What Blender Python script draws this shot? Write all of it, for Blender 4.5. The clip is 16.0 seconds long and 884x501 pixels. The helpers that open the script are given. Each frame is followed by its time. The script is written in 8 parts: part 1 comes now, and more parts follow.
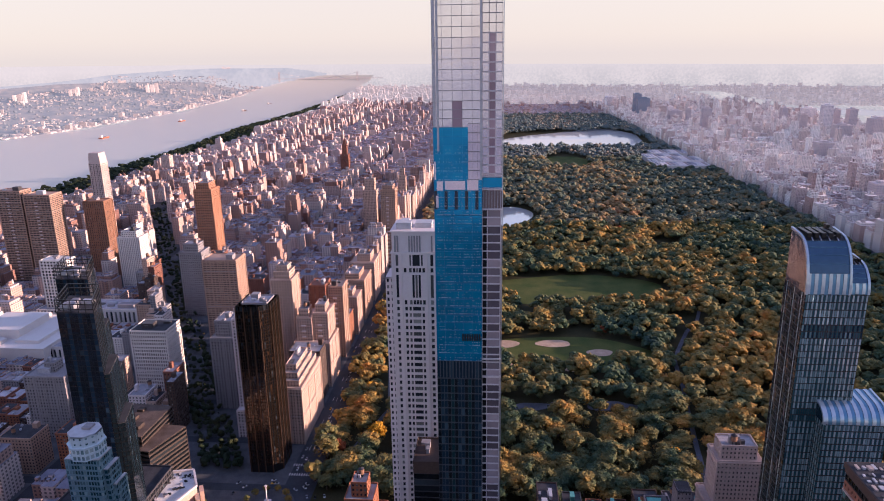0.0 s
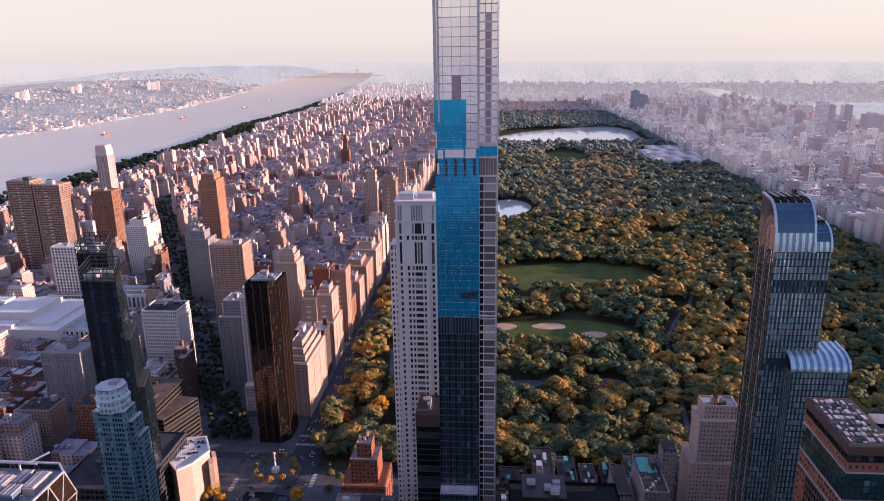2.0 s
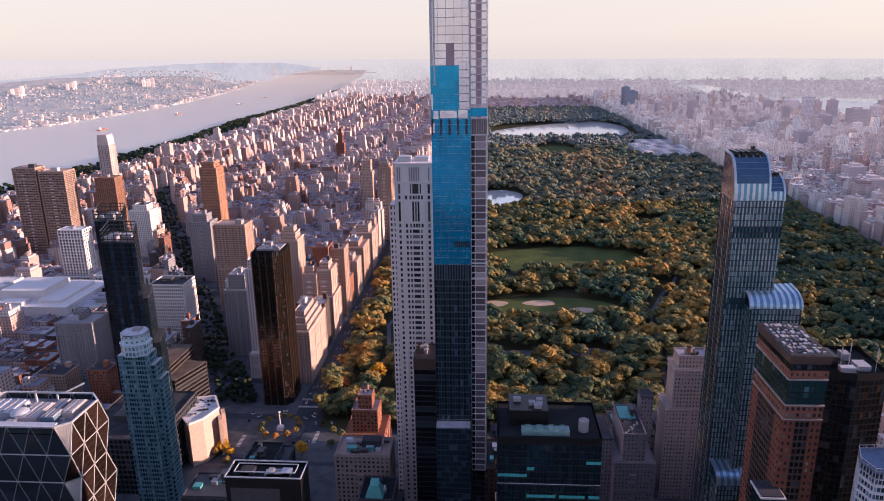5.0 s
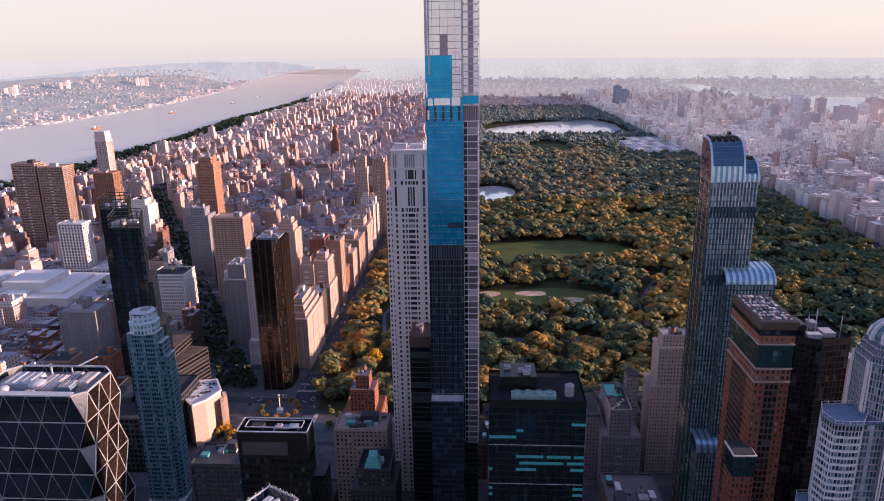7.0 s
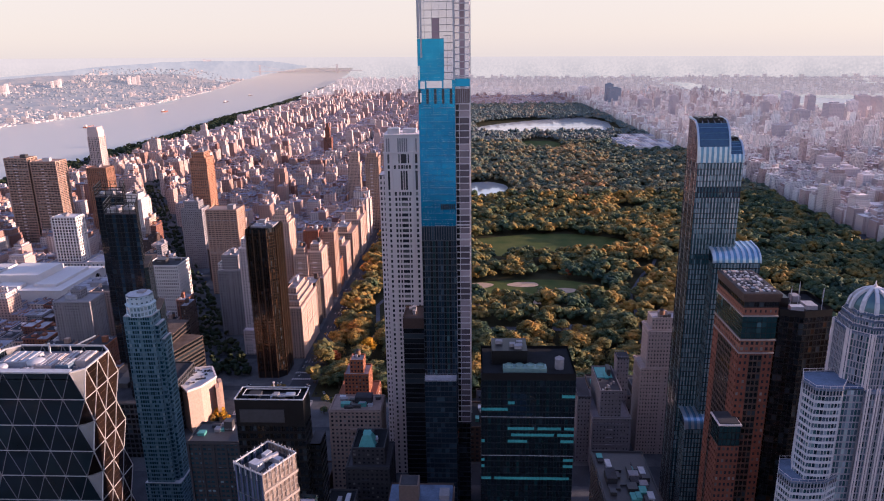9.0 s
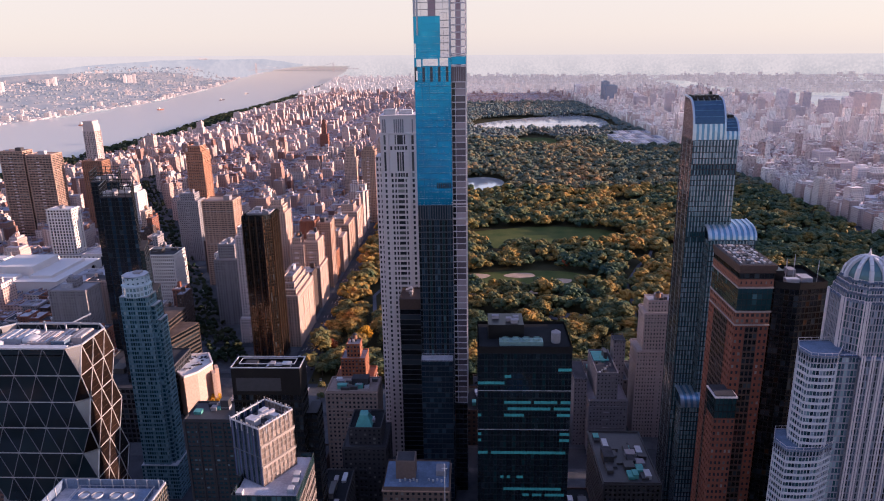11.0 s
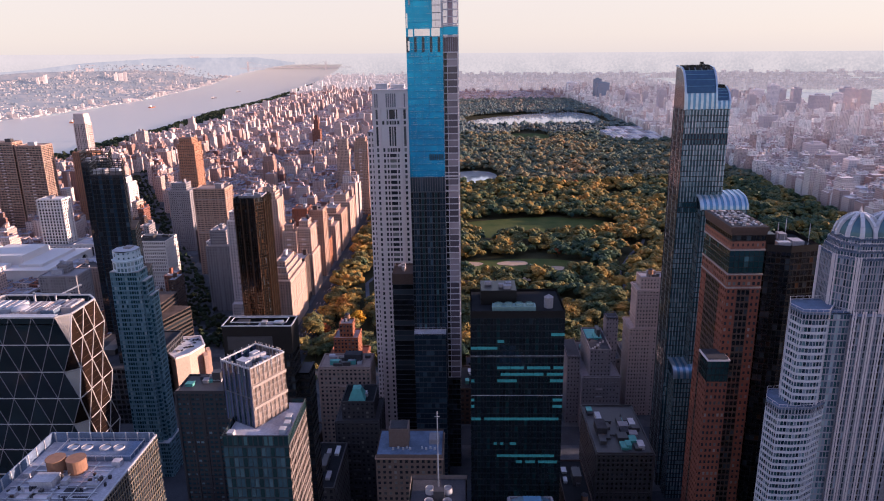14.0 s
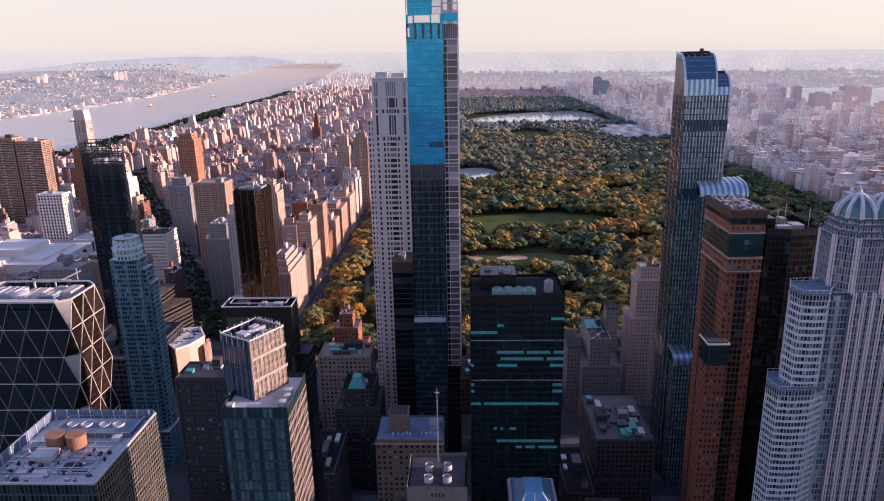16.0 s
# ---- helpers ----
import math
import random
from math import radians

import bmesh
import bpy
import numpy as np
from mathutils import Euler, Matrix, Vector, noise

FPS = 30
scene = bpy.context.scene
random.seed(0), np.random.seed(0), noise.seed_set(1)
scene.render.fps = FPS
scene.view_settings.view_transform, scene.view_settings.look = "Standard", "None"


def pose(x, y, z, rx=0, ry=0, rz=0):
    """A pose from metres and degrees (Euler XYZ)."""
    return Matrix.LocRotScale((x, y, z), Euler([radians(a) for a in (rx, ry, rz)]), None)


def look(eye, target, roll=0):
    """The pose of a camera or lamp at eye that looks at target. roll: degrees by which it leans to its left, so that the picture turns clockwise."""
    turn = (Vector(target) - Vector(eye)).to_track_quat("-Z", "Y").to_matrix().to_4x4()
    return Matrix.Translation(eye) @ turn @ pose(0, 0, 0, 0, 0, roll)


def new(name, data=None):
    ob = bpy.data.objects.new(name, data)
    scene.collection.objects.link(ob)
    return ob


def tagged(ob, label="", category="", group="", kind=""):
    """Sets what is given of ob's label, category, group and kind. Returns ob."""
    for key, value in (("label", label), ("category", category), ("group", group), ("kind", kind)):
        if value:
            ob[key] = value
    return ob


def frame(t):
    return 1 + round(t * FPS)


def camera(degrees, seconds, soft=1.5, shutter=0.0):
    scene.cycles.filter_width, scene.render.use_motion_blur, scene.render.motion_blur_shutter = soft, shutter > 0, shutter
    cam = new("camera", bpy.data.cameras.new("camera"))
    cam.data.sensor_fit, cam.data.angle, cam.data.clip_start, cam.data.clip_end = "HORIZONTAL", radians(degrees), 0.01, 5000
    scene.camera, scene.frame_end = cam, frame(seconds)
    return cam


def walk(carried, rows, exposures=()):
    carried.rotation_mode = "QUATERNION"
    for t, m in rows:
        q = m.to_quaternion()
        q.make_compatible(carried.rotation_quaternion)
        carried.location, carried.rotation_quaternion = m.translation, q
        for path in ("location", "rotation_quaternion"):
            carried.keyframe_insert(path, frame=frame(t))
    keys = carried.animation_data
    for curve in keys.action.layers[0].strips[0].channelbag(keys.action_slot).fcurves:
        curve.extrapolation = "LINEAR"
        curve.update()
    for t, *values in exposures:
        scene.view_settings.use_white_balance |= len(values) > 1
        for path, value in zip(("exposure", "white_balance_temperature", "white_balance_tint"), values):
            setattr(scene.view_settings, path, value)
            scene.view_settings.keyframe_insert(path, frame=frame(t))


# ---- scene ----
cam = camera(65.6, 16.0, soft=1.05)
METRES, EYE, TILT, LEAN, TURN = 175.0, 390.0, 0.0, 0.0, 4.7
ROWS = [
    (0.0, 0.0, 0.0, 0.0, -0.24, -15.88, 0.85),
    (0.5, -0.0017, -0.0507, -0.0145, -0.26, -15.88, 0.84),
    (1.0, -0.0029, -0.1028, -0.0299, -0.29, -15.89, 0.85),
    (1.5, -0.0041, -0.1531, -0.0441, -0.31, -15.91, 0.85),
    (2.0, -0.0052, -0.2027, -0.0597, -0.3, -15.93, 0.86),
    (2.5, -0.0062, -0.243, -0.0767, -0.3, -15.94, 0.87),
    (3.0, -0.0081, -0.2806, -0.098, -0.4, -15.92, 0.85),
    (3.5, -0.0097, -0.3226, -0.119, -0.57, -15.94, 0.83),
    (4.0, -0.0115, -0.3754, -0.1353, -0.68, -15.95, 0.83),
    (6.5, -0.0212, -0.6011, -0.1773, -1.26, -15.95, 0.85),
    (7.0, -0.0216, -0.63, -0.1882, -1.42, -15.95, 0.85),
    (7.5, -0.0219, -0.6537, -0.2, -1.56, -15.97, 0.87),
    (8.0, -0.0225, -0.6726, -0.2141, -1.75, -15.95, 0.87),
    (8.5, -0.0226, -0.6869, -0.2297, -1.9, -15.95, 0.87),
    (9.0, -0.0225, -0.6951, -0.2474, -2.03, -15.94, 0.89),
    (11.5, -0.0237, -0.725, -0.3495, -2.4, -15.89, 0.93),
    (12.0, -0.0238, -0.7298, -0.3706, -2.5, -15.87, 0.95),
    (12.5, -0.0241, -0.7338, -0.388, -2.61, -15.87, 0.95),
    (13.0, -0.0242, -0.7379, -0.4055, -2.74, -15.86, 0.95),
    (13.5, -0.0242, -0.7421, -0.4218, -2.85, -15.86, 0.95),
    (14.0, -0.0242, -0.7459, -0.4379, -2.93, -15.84, 0.96),
    (14.5, -0.0241, -0.7491, -0.4502, -2.98, -15.84, 0.97),
    (15.0, -0.0242, -0.7527, -0.4626, -2.99, -15.83, 0.98),
    (15.5, -0.0243, -0.7562, -0.4743, -2.97, -15.82, 0.98),
    (16.0, -0.0245, -0.759, -0.4867, -2.92, -15.82, 0.99),
]
walk(cam, [(t, pose(0, 0, EYE, TILT, LEAN, TURN) @ pose(METRES * x, METRES * y, METRES * z, 90 + pitch, roll, yaw)) for t, x, y, z, yaw, pitch, roll in ROWS], exposures=[(0.0, 0.19, 5700, 9.5)])

# ---------- world, sun ----------
SUN_AZ, SUN_EL = 85.0, 8.6          # compass degrees from +y towards +x, and height
sun_way = Vector((math.sin(radians(SUN_AZ)) * math.cos(radians(SUN_EL)), math.cos(radians(SUN_AZ)) * math.cos(radians(SUN_EL)), math.sin(radians(SUN_EL))))
sun = new("sun", bpy.data.lights.new("sun", "SUN"))
sun.data.energy, sun.data.angle, sun.data.color = 9.4, radians(0.8), (1.0, 0.645, 0.475)
sun.matrix_world = look(sun_way * 900, (0, 0, 0))

world = bpy.data.worlds.new("sky")
scene.world = world
world.use_nodes = True
wn, wl = world.node_tree.nodes, world.node_tree.links
sky = wn.new("ShaderNodeTexSky")
sky.sky_type, sky.sun_disc = "NISHITA", False
sky.sun_elevation, sky.sun_rotation, sky.altitude, sky.dust_density = radians(SUN_EL), radians(SUN_AZ), 300, 1.0
bg_sky, bg_haze, wadd = wn.new("ShaderNodeBackground"), wn.new("ShaderNodeBackground"), wn.new("ShaderNodeAddShader")
wl.new(sky.outputs[0], bg_sky.inputs[0])
bg_sky.inputs[1].default_value = 0.03
wgeo, wsep, wramp = wn.new("ShaderNodeTexCoord"), wn.new("ShaderNodeSeparateXYZ"), wn.new("ShaderNodeValToRGB")
wl.new(wgeo.outputs["Generated"], wsep.inputs[0])
wl.new(wsep.outputs[2], wramp.inputs[0])
ramp = wramp.color_ramp
for where, rgb in ((0.0, (0.72, 0.585, 0.525)), (0.025, (0.76, 0.605, 0.53)), (0.07, (0.78, 0.615, 0.535)), (0.12, (0.68, 0.58, 0.55)), (0.24, (0.53, 0.51, 0.60)), (0.5, (0.32, 0.35, 0.56)), (1.0, (0.20, 0.23, 0.47))):
    e = ramp.elements[0] if where == 0.0 else ramp.elements[-1] if where == 1.0 else ramp.elements.new(where)
    e.position, e.color = where, (*rgb, 1)
wl.new(wramp.outputs[0], bg_haze.inputs[0])
bg_haze.inputs[1].default_value = 1.0
wl.new(bg_sky.outputs[0], wadd.inputs[0])
wl.new(bg_haze.outputs[0], wadd.inputs[1])
wl.new(wadd.outputs[0], wn["World Output"].inputs[0])


# ---------- materials ----------
def material(name, rough=0.7, metal=0.0):
    m = bpy.data.materials.new(name)
    m.use_nodes = True
    n, l = m.node_tree.nodes, m.node_tree.links
    p = n["Principled BSDF"]
    p.inputs["Roughness"].default_value, p.inputs["Metallic"].default_value = rough, metal
    return m, n, l, p


def noise_node(n, l, scale, detail=4.0, where="Position"):
    g, t = n.new("ShaderNodeNewGeometry"), n.new("ShaderNodeTexNoise")
    l.new(g.outputs["Position"], t.inputs["Vector"])
    t.inputs["Scale"].default_value, t.inputs["Detail"].default_value = scale, detail
    return t


def maths(n, l, op, a, b=None):
    m = n.new("ShaderNodeMath")
    m.operation = op
    for i, v in enumerate((a, b)):
        if v is None:
            continue
        if isinstance(v, (int, float)):
            m.inputs[i].default_value = v
        else:
            l.new(v, m.inputs[i])
    return m.outputs[0]


def mixed(n, l, fac, a, b, how="MIX"):
    m = n.new("ShaderNodeMix")
    m.data_type, m.blend_type = "RGBA", how
    for i, v in ((0, fac), (6, a), (7, b)):
        if isinstance(v, (int, float)):
            m.inputs[i].default_value = v
        elif isinstance(v, tuple):
            m.inputs[i].default_value = (*v, 1)
        else:
            l.new(v, m.inputs[i])
    return m.outputs[2]


def ramped(n, l, fac, stops):
    r = n.new("ShaderNodeValToRGB")
    els = r.color_ramp.elements
    while len(els) < len(stops):
        els.new(0.5)
    for e, (where, rgb) in zip(els, stops):
        e.position, e.color = where, (*rgb, 1)
    l.new(fac, r.inputs[0])
    return r.outputs[0]


def masonry(name, rgb, vary=0.25, rough=0.85, grain=0.6, tint=(0.5, 0.42, 0.36)):
    """Stone, brick or concrete: stains of storey size, fine grain, and a shade that differs from piece to piece."""
    m, n, l, p = material(name, rough)
    big, fine = noise_node(n, l, 0.05, 5), noise_node(n, l, grain, 3)
    g = n.new("ShaderNodeNewGeometry")
    c = mixed(n, l, maths(n, l, "MULTIPLY", big.outputs[0], vary * 1.6), rgb, tuple(a * b * 1.3 for a, b in zip(rgb, tint)))
    c = mixed(n, l, vary, c, fine.outputs[0], "OVERLAY")
    l.new(c, p.inputs["Base Color"])
    b = n.new("ShaderNodeBump")
    b.inputs["Strength"].default_value, b.inputs["Distance"].default_value = 0.3, 0.1
    l.new(fine.outputs[0], b.inputs["Height"])
    l.new(b.outputs[0], p.inputs["Normal"])
    return m


def glazing(name, rgb, rough=0.08, light=(0.3, 0.33, 0.36), share=0.25, spec=0.5, mirror=0.0):
    """Window glass before dark rooms: some panes stand before pale blinds; on a few towers they imitate glints."""
    m, n, l, p = material(name, rough, mirror)
    g, oi = n.new("ShaderNodeNewGeometry"), n.new("ShaderNodeObjectInfo")
    chance = maths(n, l, "FRACT", maths(n, l, "ADD", g.outputs["Random Per Island"], maths(n, l, "MULTIPLY", oi.outputs["Random"], 7.0)))
    pick = maths(n, l, "GREATER_THAN", chance, 1 - share)
    tone = maths(n, l, "MULTIPLY", maths(n, l, "FRACT", maths(n, l, "MULTIPLY", chance, 17.3)), 0.8)
    c = mixed(n, l, maths(n, l, "MULTIPLY", pick, tone), rgb, light)
    big = noise_node(n, l, 0.06, 3)
    c = mixed(n, l, 0.5, c, big.outputs[0], "OVERLAY")
    l.new(c, p.inputs["Base Color"])
    p.inputs["Specular IOR Level"].default_value = spec
    wob = noise_node(n, l, 0.25, 2)
    b = n.new("ShaderNodeBump")
    b.inputs["Strength"].default_value, b.inputs["Distance"].default_value = 0.12, 0.4
    l.new(wob.outputs[0], b.inputs["Height"])
    l.new(b.outputs[0], p.inputs["Normal"])
    return m


def metal(name, rgb, rough=0.35, amount=0.8):
    m, n, l, p = material(name, rough, amount)
    t = noise_node(n, l, 0.4, 4)
    l.new(mixed(n, l, 0.3, rgb, t.outputs[0], "OVERLAY"), p.inputs["Base Color"])
    return m


def roofing(name, rgb):
    m, n, l, p = material(name, 0.9)
    t, f = noise_node(n, l, 0.12, 6), noise_node(n, l, 1.2, 2)
    c = mixed(n, l, 0.7, rgb, t.outputs[0], "OVERLAY")
    c = mixed(n, l, 0.35, c, f.outputs[0], "OVERLAY")
    l.new(c, p.inputs["Base Color"])
    p.inputs["Specular IOR Level"].default_value = 0.15
    return m


def district(name, stops, roof, cell=(4.6, 3.9), dark=0.85):
    """Many small buildings in one sheet: shade by building, windows in rows on upright faces, pale roofs."""
    m, n, l, p = material(name, 0.85)
    g, sep, sepn = n.new("ShaderNodeNewGeometry"), n.new("ShaderNodeSeparateXYZ"), n.new("ShaderNodeSeparateXYZ")
    l.new(g.outputs["Position"], sep.inputs[0])
    l.new(g.outputs["True Normal"], sepn.inputs[0])
    wall = ramped(n, l, g.outputs["Random Per Island"], stops)
    u = maths(n, l, "FRACT", maths(n, l, "DIVIDE", maths(n, l, "ADD", sep.outputs[0], sep.outputs[1]), cell[0]))
    v = maths(n, l, "FRACT", maths(n, l, "DIVIDE", sep.outputs[2], cell[1]))
    win = maths(n, l, "MULTIPLY", maths(n, l, "LESS_THAN", u, 0.5), maths(n, l, "LESS_THAN", v, 0.55))
    wall = mixed(n, l, maths(n, l, "MULTIPLY", win, dark), wall, (0.035, 0.035, 0.05))
    big = noise_node(n, l, 0.08, 4)
    top = mixed(n, l, 0.8, roof, big.outputs[0], "OVERLAY")
    r2 = maths(n, l, "FRACT", maths(n, l, "MULTIPLY", g.outputs["Random Per Island"], 23.7))
    top = mixed(n, l, maths(n, l, "MULTIPLY", r2, dark), top, (0.13, 0.13, 0.16))
    up = maths(n, l, "GREATER_THAN", sepn.outputs[2], 0.6)
    c = mixed(n, l, up, wall, top)
    l.new(c, p.inputs["Base Color"])
    return m


def foliage(name, pale=0.0, stops=None):
    """Leaf clumps: autumn colour by quarter of the park, by tree and by clump; pale adds haze, the east edge shade."""
    m, n, l, p = material(name, 0.75)
    g, sep = n.new("ShaderNodeNewGeometry"), n.new("ShaderNodeSeparateXYZ")
    l.new(g.outputs["Position"], sep.inputs[0])
    zone, spot, fine = noise_node(n, l, 0.0085, 3), noise_node(n, l, 0.042, 2), noise_node(n, l, 0.7, 6)
    f = maths(n, l, "ADD", maths(n, l, "MULTIPLY", zone.outputs[0], 0.62), maths(n, l, "MULTIPLY", spot.outputs[0], 0.80))
    f = maths(n, l, "ADD", f, maths(n, l, "MULTIPLY", g.outputs["Random Per Island"], 0.05))
    east = n.new("ShaderNodeMapRange")
    east.inputs[1].default_value, east.inputs[2].default_value, east.inputs[3].default_value, east.inputs[4].default_value = 40, 330, -0.135, -0.05
    l.new(sep.outputs[0], east.inputs[0])
    f = maths(n, l, "ADD", f, east.outputs[0])
    # leaves turn dark green eastwards: the avenue buildings' shade put into colour
    edge = n.new("ShaderNodeMapRange")
    edge.inputs[1].default_value, edge.inputs[2].default_value, edge.inputs[3].default_value, edge.inputs[4].default_value = 330, 520, 0.0, -0.12
    l.new(sep.outputs[0], edge.inputs[0])
    f = maths(n, l, "ADD", f, edge.outputs[0])
    west = n.new("ShaderNodeMapRange")
    west.inputs[1].default_value, west.inputs[2].default_value, west.inputs[3].default_value, west.inputs[4].default_value = -130, -20, 0.10, 0.0
    l.new(sep.outputs[0], west.inputs[0])
    f = maths(n, l, "ADD", f, west.outputs[0])
    c = ramped(n, l, f, stops or ((0.34, (0.018, 0.042, 0.033)), (0.52, (0.048, 0.076, 0.034)), (0.65, (0.13, 0.112, 0.034)), (0.77, (0.29, 0.17, 0.034)), (0.93, (0.38, 0.16, 0.035))))
    c = mixed(n, l, 0.4, c, ramped(n, l, fine.outputs[0], ((0.35, (0.2, 0.2, 0.2)), (0.65, (0.8, 0.8, 0.8)))), "OVERLAY")
    # pale mixes distance haze into the leaf colour
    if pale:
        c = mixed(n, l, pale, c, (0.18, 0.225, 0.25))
    l.new(c, p.inputs["Base Color"])
    b = n.new("ShaderNodeBump")
    b.inputs["Strength"].default_value, b.inputs["Distance"].default_value = 1.0, 1.6
    l.new(fine.outputs[0], b.inputs["Height"])
    l.new(b.outputs[0], p.inputs["Normal"])
    p.inputs["Specular IOR Level"].default_value = 0.15
    return m


def soil(name, stops, scale=0.02, rough=0.95):
    m, n, l, p = material(name, rough)
    t, f = noise_node(n, l, scale, 6), noise_node(n, l, scale * 25, 3)
    c = ramped(n, l, t.outputs[0], stops)
    l.new(mixed(n, l, 0.4, c, f.outputs[0], "OVERLAY"), p.inputs["Base Color"])
    p.inputs["Specular IOR Level"].default_value = 0.12
    return m


M_ASPHALT = soil("asphalt", ((0.3, (0.042, 0.046, 0.054)), (0.7, (0.070, 0.074, 0.084))), 0.05)
M_PAVE = soil("paving", ((0.3, (0.075, 0.077, 0.085)), (0.7, (0.13, 0.13, 0.135))), 0.1)
# ground paled: distance haze put into its colour
m, n, l, p = material("far_land", 1.0)
t, f = noise_node(n, l, 0.004, 6), noise_node(n, l, 0.03, 4)
c = ramped(n, l, t.outputs[0], ((0.35, (0.26, 0.27, 0.28)), (0.5, (0.38, 0.36, 0.37)), (0.7, (0.52, 0.47, 0.47))))
l.new(mixed(n, l, 0.5, c, f.outputs[0], "OVERLAY"), p.inputs["Base Color"])
M_LAND = m
m, n, l, p = material("distance_haze", 1.0)          # the far backdrop: haze put into its glow, paler with height
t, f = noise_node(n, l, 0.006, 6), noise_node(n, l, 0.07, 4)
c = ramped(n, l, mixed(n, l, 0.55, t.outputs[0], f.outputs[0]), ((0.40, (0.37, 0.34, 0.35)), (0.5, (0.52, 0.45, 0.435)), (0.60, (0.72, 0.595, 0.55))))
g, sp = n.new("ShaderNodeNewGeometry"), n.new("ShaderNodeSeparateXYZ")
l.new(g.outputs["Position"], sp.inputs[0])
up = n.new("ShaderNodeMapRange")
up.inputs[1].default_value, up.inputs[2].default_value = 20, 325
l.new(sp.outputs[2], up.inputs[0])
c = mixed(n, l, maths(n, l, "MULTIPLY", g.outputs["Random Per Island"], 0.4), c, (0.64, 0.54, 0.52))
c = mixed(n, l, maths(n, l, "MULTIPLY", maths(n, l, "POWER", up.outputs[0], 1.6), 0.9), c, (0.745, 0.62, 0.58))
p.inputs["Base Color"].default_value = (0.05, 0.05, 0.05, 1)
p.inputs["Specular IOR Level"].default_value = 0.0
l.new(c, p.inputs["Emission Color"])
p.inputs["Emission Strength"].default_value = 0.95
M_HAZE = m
M_GRASS = soil("lawn_grass", ((0.3, (0.055, 0.08, 0.022)), (0.7, (0.11, 0.115, 0.035))), 0.03)
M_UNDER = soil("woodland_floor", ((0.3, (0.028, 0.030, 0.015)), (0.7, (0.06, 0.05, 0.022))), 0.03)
M_SAND = soil("infield_sand", ((0.3, (0.42, 0.29, 0.20)), (0.7, (0.55, 0.40, 0.29))), 0.1)
M_LEAF = foliage("autumn_leaves", 0.03)
m, n, l, p = material("hazy_leaves", 0.9)          # woods across the river: haze put into their colour and glow
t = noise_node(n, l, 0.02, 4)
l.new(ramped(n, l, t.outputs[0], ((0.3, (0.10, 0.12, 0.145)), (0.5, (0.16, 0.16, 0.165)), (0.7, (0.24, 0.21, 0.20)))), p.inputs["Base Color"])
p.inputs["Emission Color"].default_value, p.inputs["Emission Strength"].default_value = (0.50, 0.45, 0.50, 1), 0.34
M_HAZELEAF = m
m, n, l, p = material("cliff_haze", 1.0)          # the far cliff of the backdrop: haze put into its glow
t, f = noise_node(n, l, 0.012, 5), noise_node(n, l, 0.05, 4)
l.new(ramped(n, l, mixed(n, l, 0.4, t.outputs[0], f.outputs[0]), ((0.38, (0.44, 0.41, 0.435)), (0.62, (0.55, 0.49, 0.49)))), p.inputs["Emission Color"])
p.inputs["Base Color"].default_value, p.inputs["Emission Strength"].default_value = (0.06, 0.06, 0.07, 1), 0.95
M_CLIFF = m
M_GOLD = foliage("golden_leaves", stops=((0.3, (0.30, 0.14, 0.012)), (0.6, (0.46, 0.23, 0.016)), (0.9, (0.52, 0.28, 0.03))))
M_REDLEAF = foliage("russet_leaves", stops=((0.3, (0.12, 0.035, 0.015)), (0.6, (0.20, 0.055, 0.02)), (0.9, (0.30, 0.08, 0.025))))
M_GREENLEAF = foliage("dark_green_leaves", stops=((0.3, (0.012, 0.024, 0.016)), (0.6, (0.020, 0.034, 0.018)), (0.9, (0.05, 0.05, 0.02))))
M_LEAFFAR = foliage("hazed_autumn_leaves", 0.22)
M_LEAFHAZE = foliage("thick_haze_autumn_leaves", 0.55)
M_BARK = masonry("bark", (0.07, 0.05, 0.04))
M_LIME = masonry("pale_limestone", (0.75, 0.66, 0.66), 0.15)
M_ROSYSTONE = masonry("rosy_limestone", (0.42, 0.345, 0.33), 0.3)
# darker stone: shade of the street canyons put into the colour
M_SHADY = masonry("shade_toned_stone", (0.17, 0.15, 0.155), 0.35)
M_WHITE = masonry("white_brick", (0.74, 0.68, 0.65), 0.2)
M_TAN = masonry("tan_brick", (0.47, 0.31, 0.24), 0.3)
M_BUFF = masonry("buff_brick", (0.57, 0.41, 0.34), 0.3)
M_RED = masonry("red_brick", (0.26, 0.105, 0.07), 0.3)
M_BROWN = masonry("brown_brick", (0.085, 0.052, 0.042), 0.35)
M_RUST = masonry("rust_brown_brick", (0.30, 0.15, 0.095), 0.3)
M_GREY = masonry("grey_concrete", (0.30, 0.28, 0.30), 0.3)
M_DARK = masonry("dark_stone", (0.06, 0.055, 0.06), 0.3, 0.5)
M_BLACK = metal("black_anodised_metal", (0.018, 0.017, 0.018), 0.35, 0.4)
M_MULL = metal("grey_mullion", (0.075, 0.082, 0.095), 0.35, 0.5)
M_BRONZE = metal("bronze_metal", (0.045, 0.027, 0.018), 0.35, 0.8)
M_STEEL = metal("brushed_steel", (0.55, 0.55, 0.58), 0.35, 0.9)
M_PALE = metal("white_painted_metal", (0.46, 0.45, 0.48), 0.5, 0.1)
M_TEALCU = metal("green_copper", (0.10, 0.33, 0.30), 0.6, 0.2)
M_ROOF = roofing("roof_gravel", (0.30, 0.28, 0.30))
M_ROOFDK = roofing("roof_tar", (0.055, 0.053, 0.06))
M_ROOFBLK = roofing("black_roof_felt", (0.016, 0.017, 0.02))
M_ROOFLT = roofing("white_roof_membrane", (0.42, 0.40, 0.43))
# tan darkened: the shade between the towers put into the colour
M_DULLTAN = masonry("shade_toned_tan_brick", (0.19, 0.135, 0.115), 0.3)
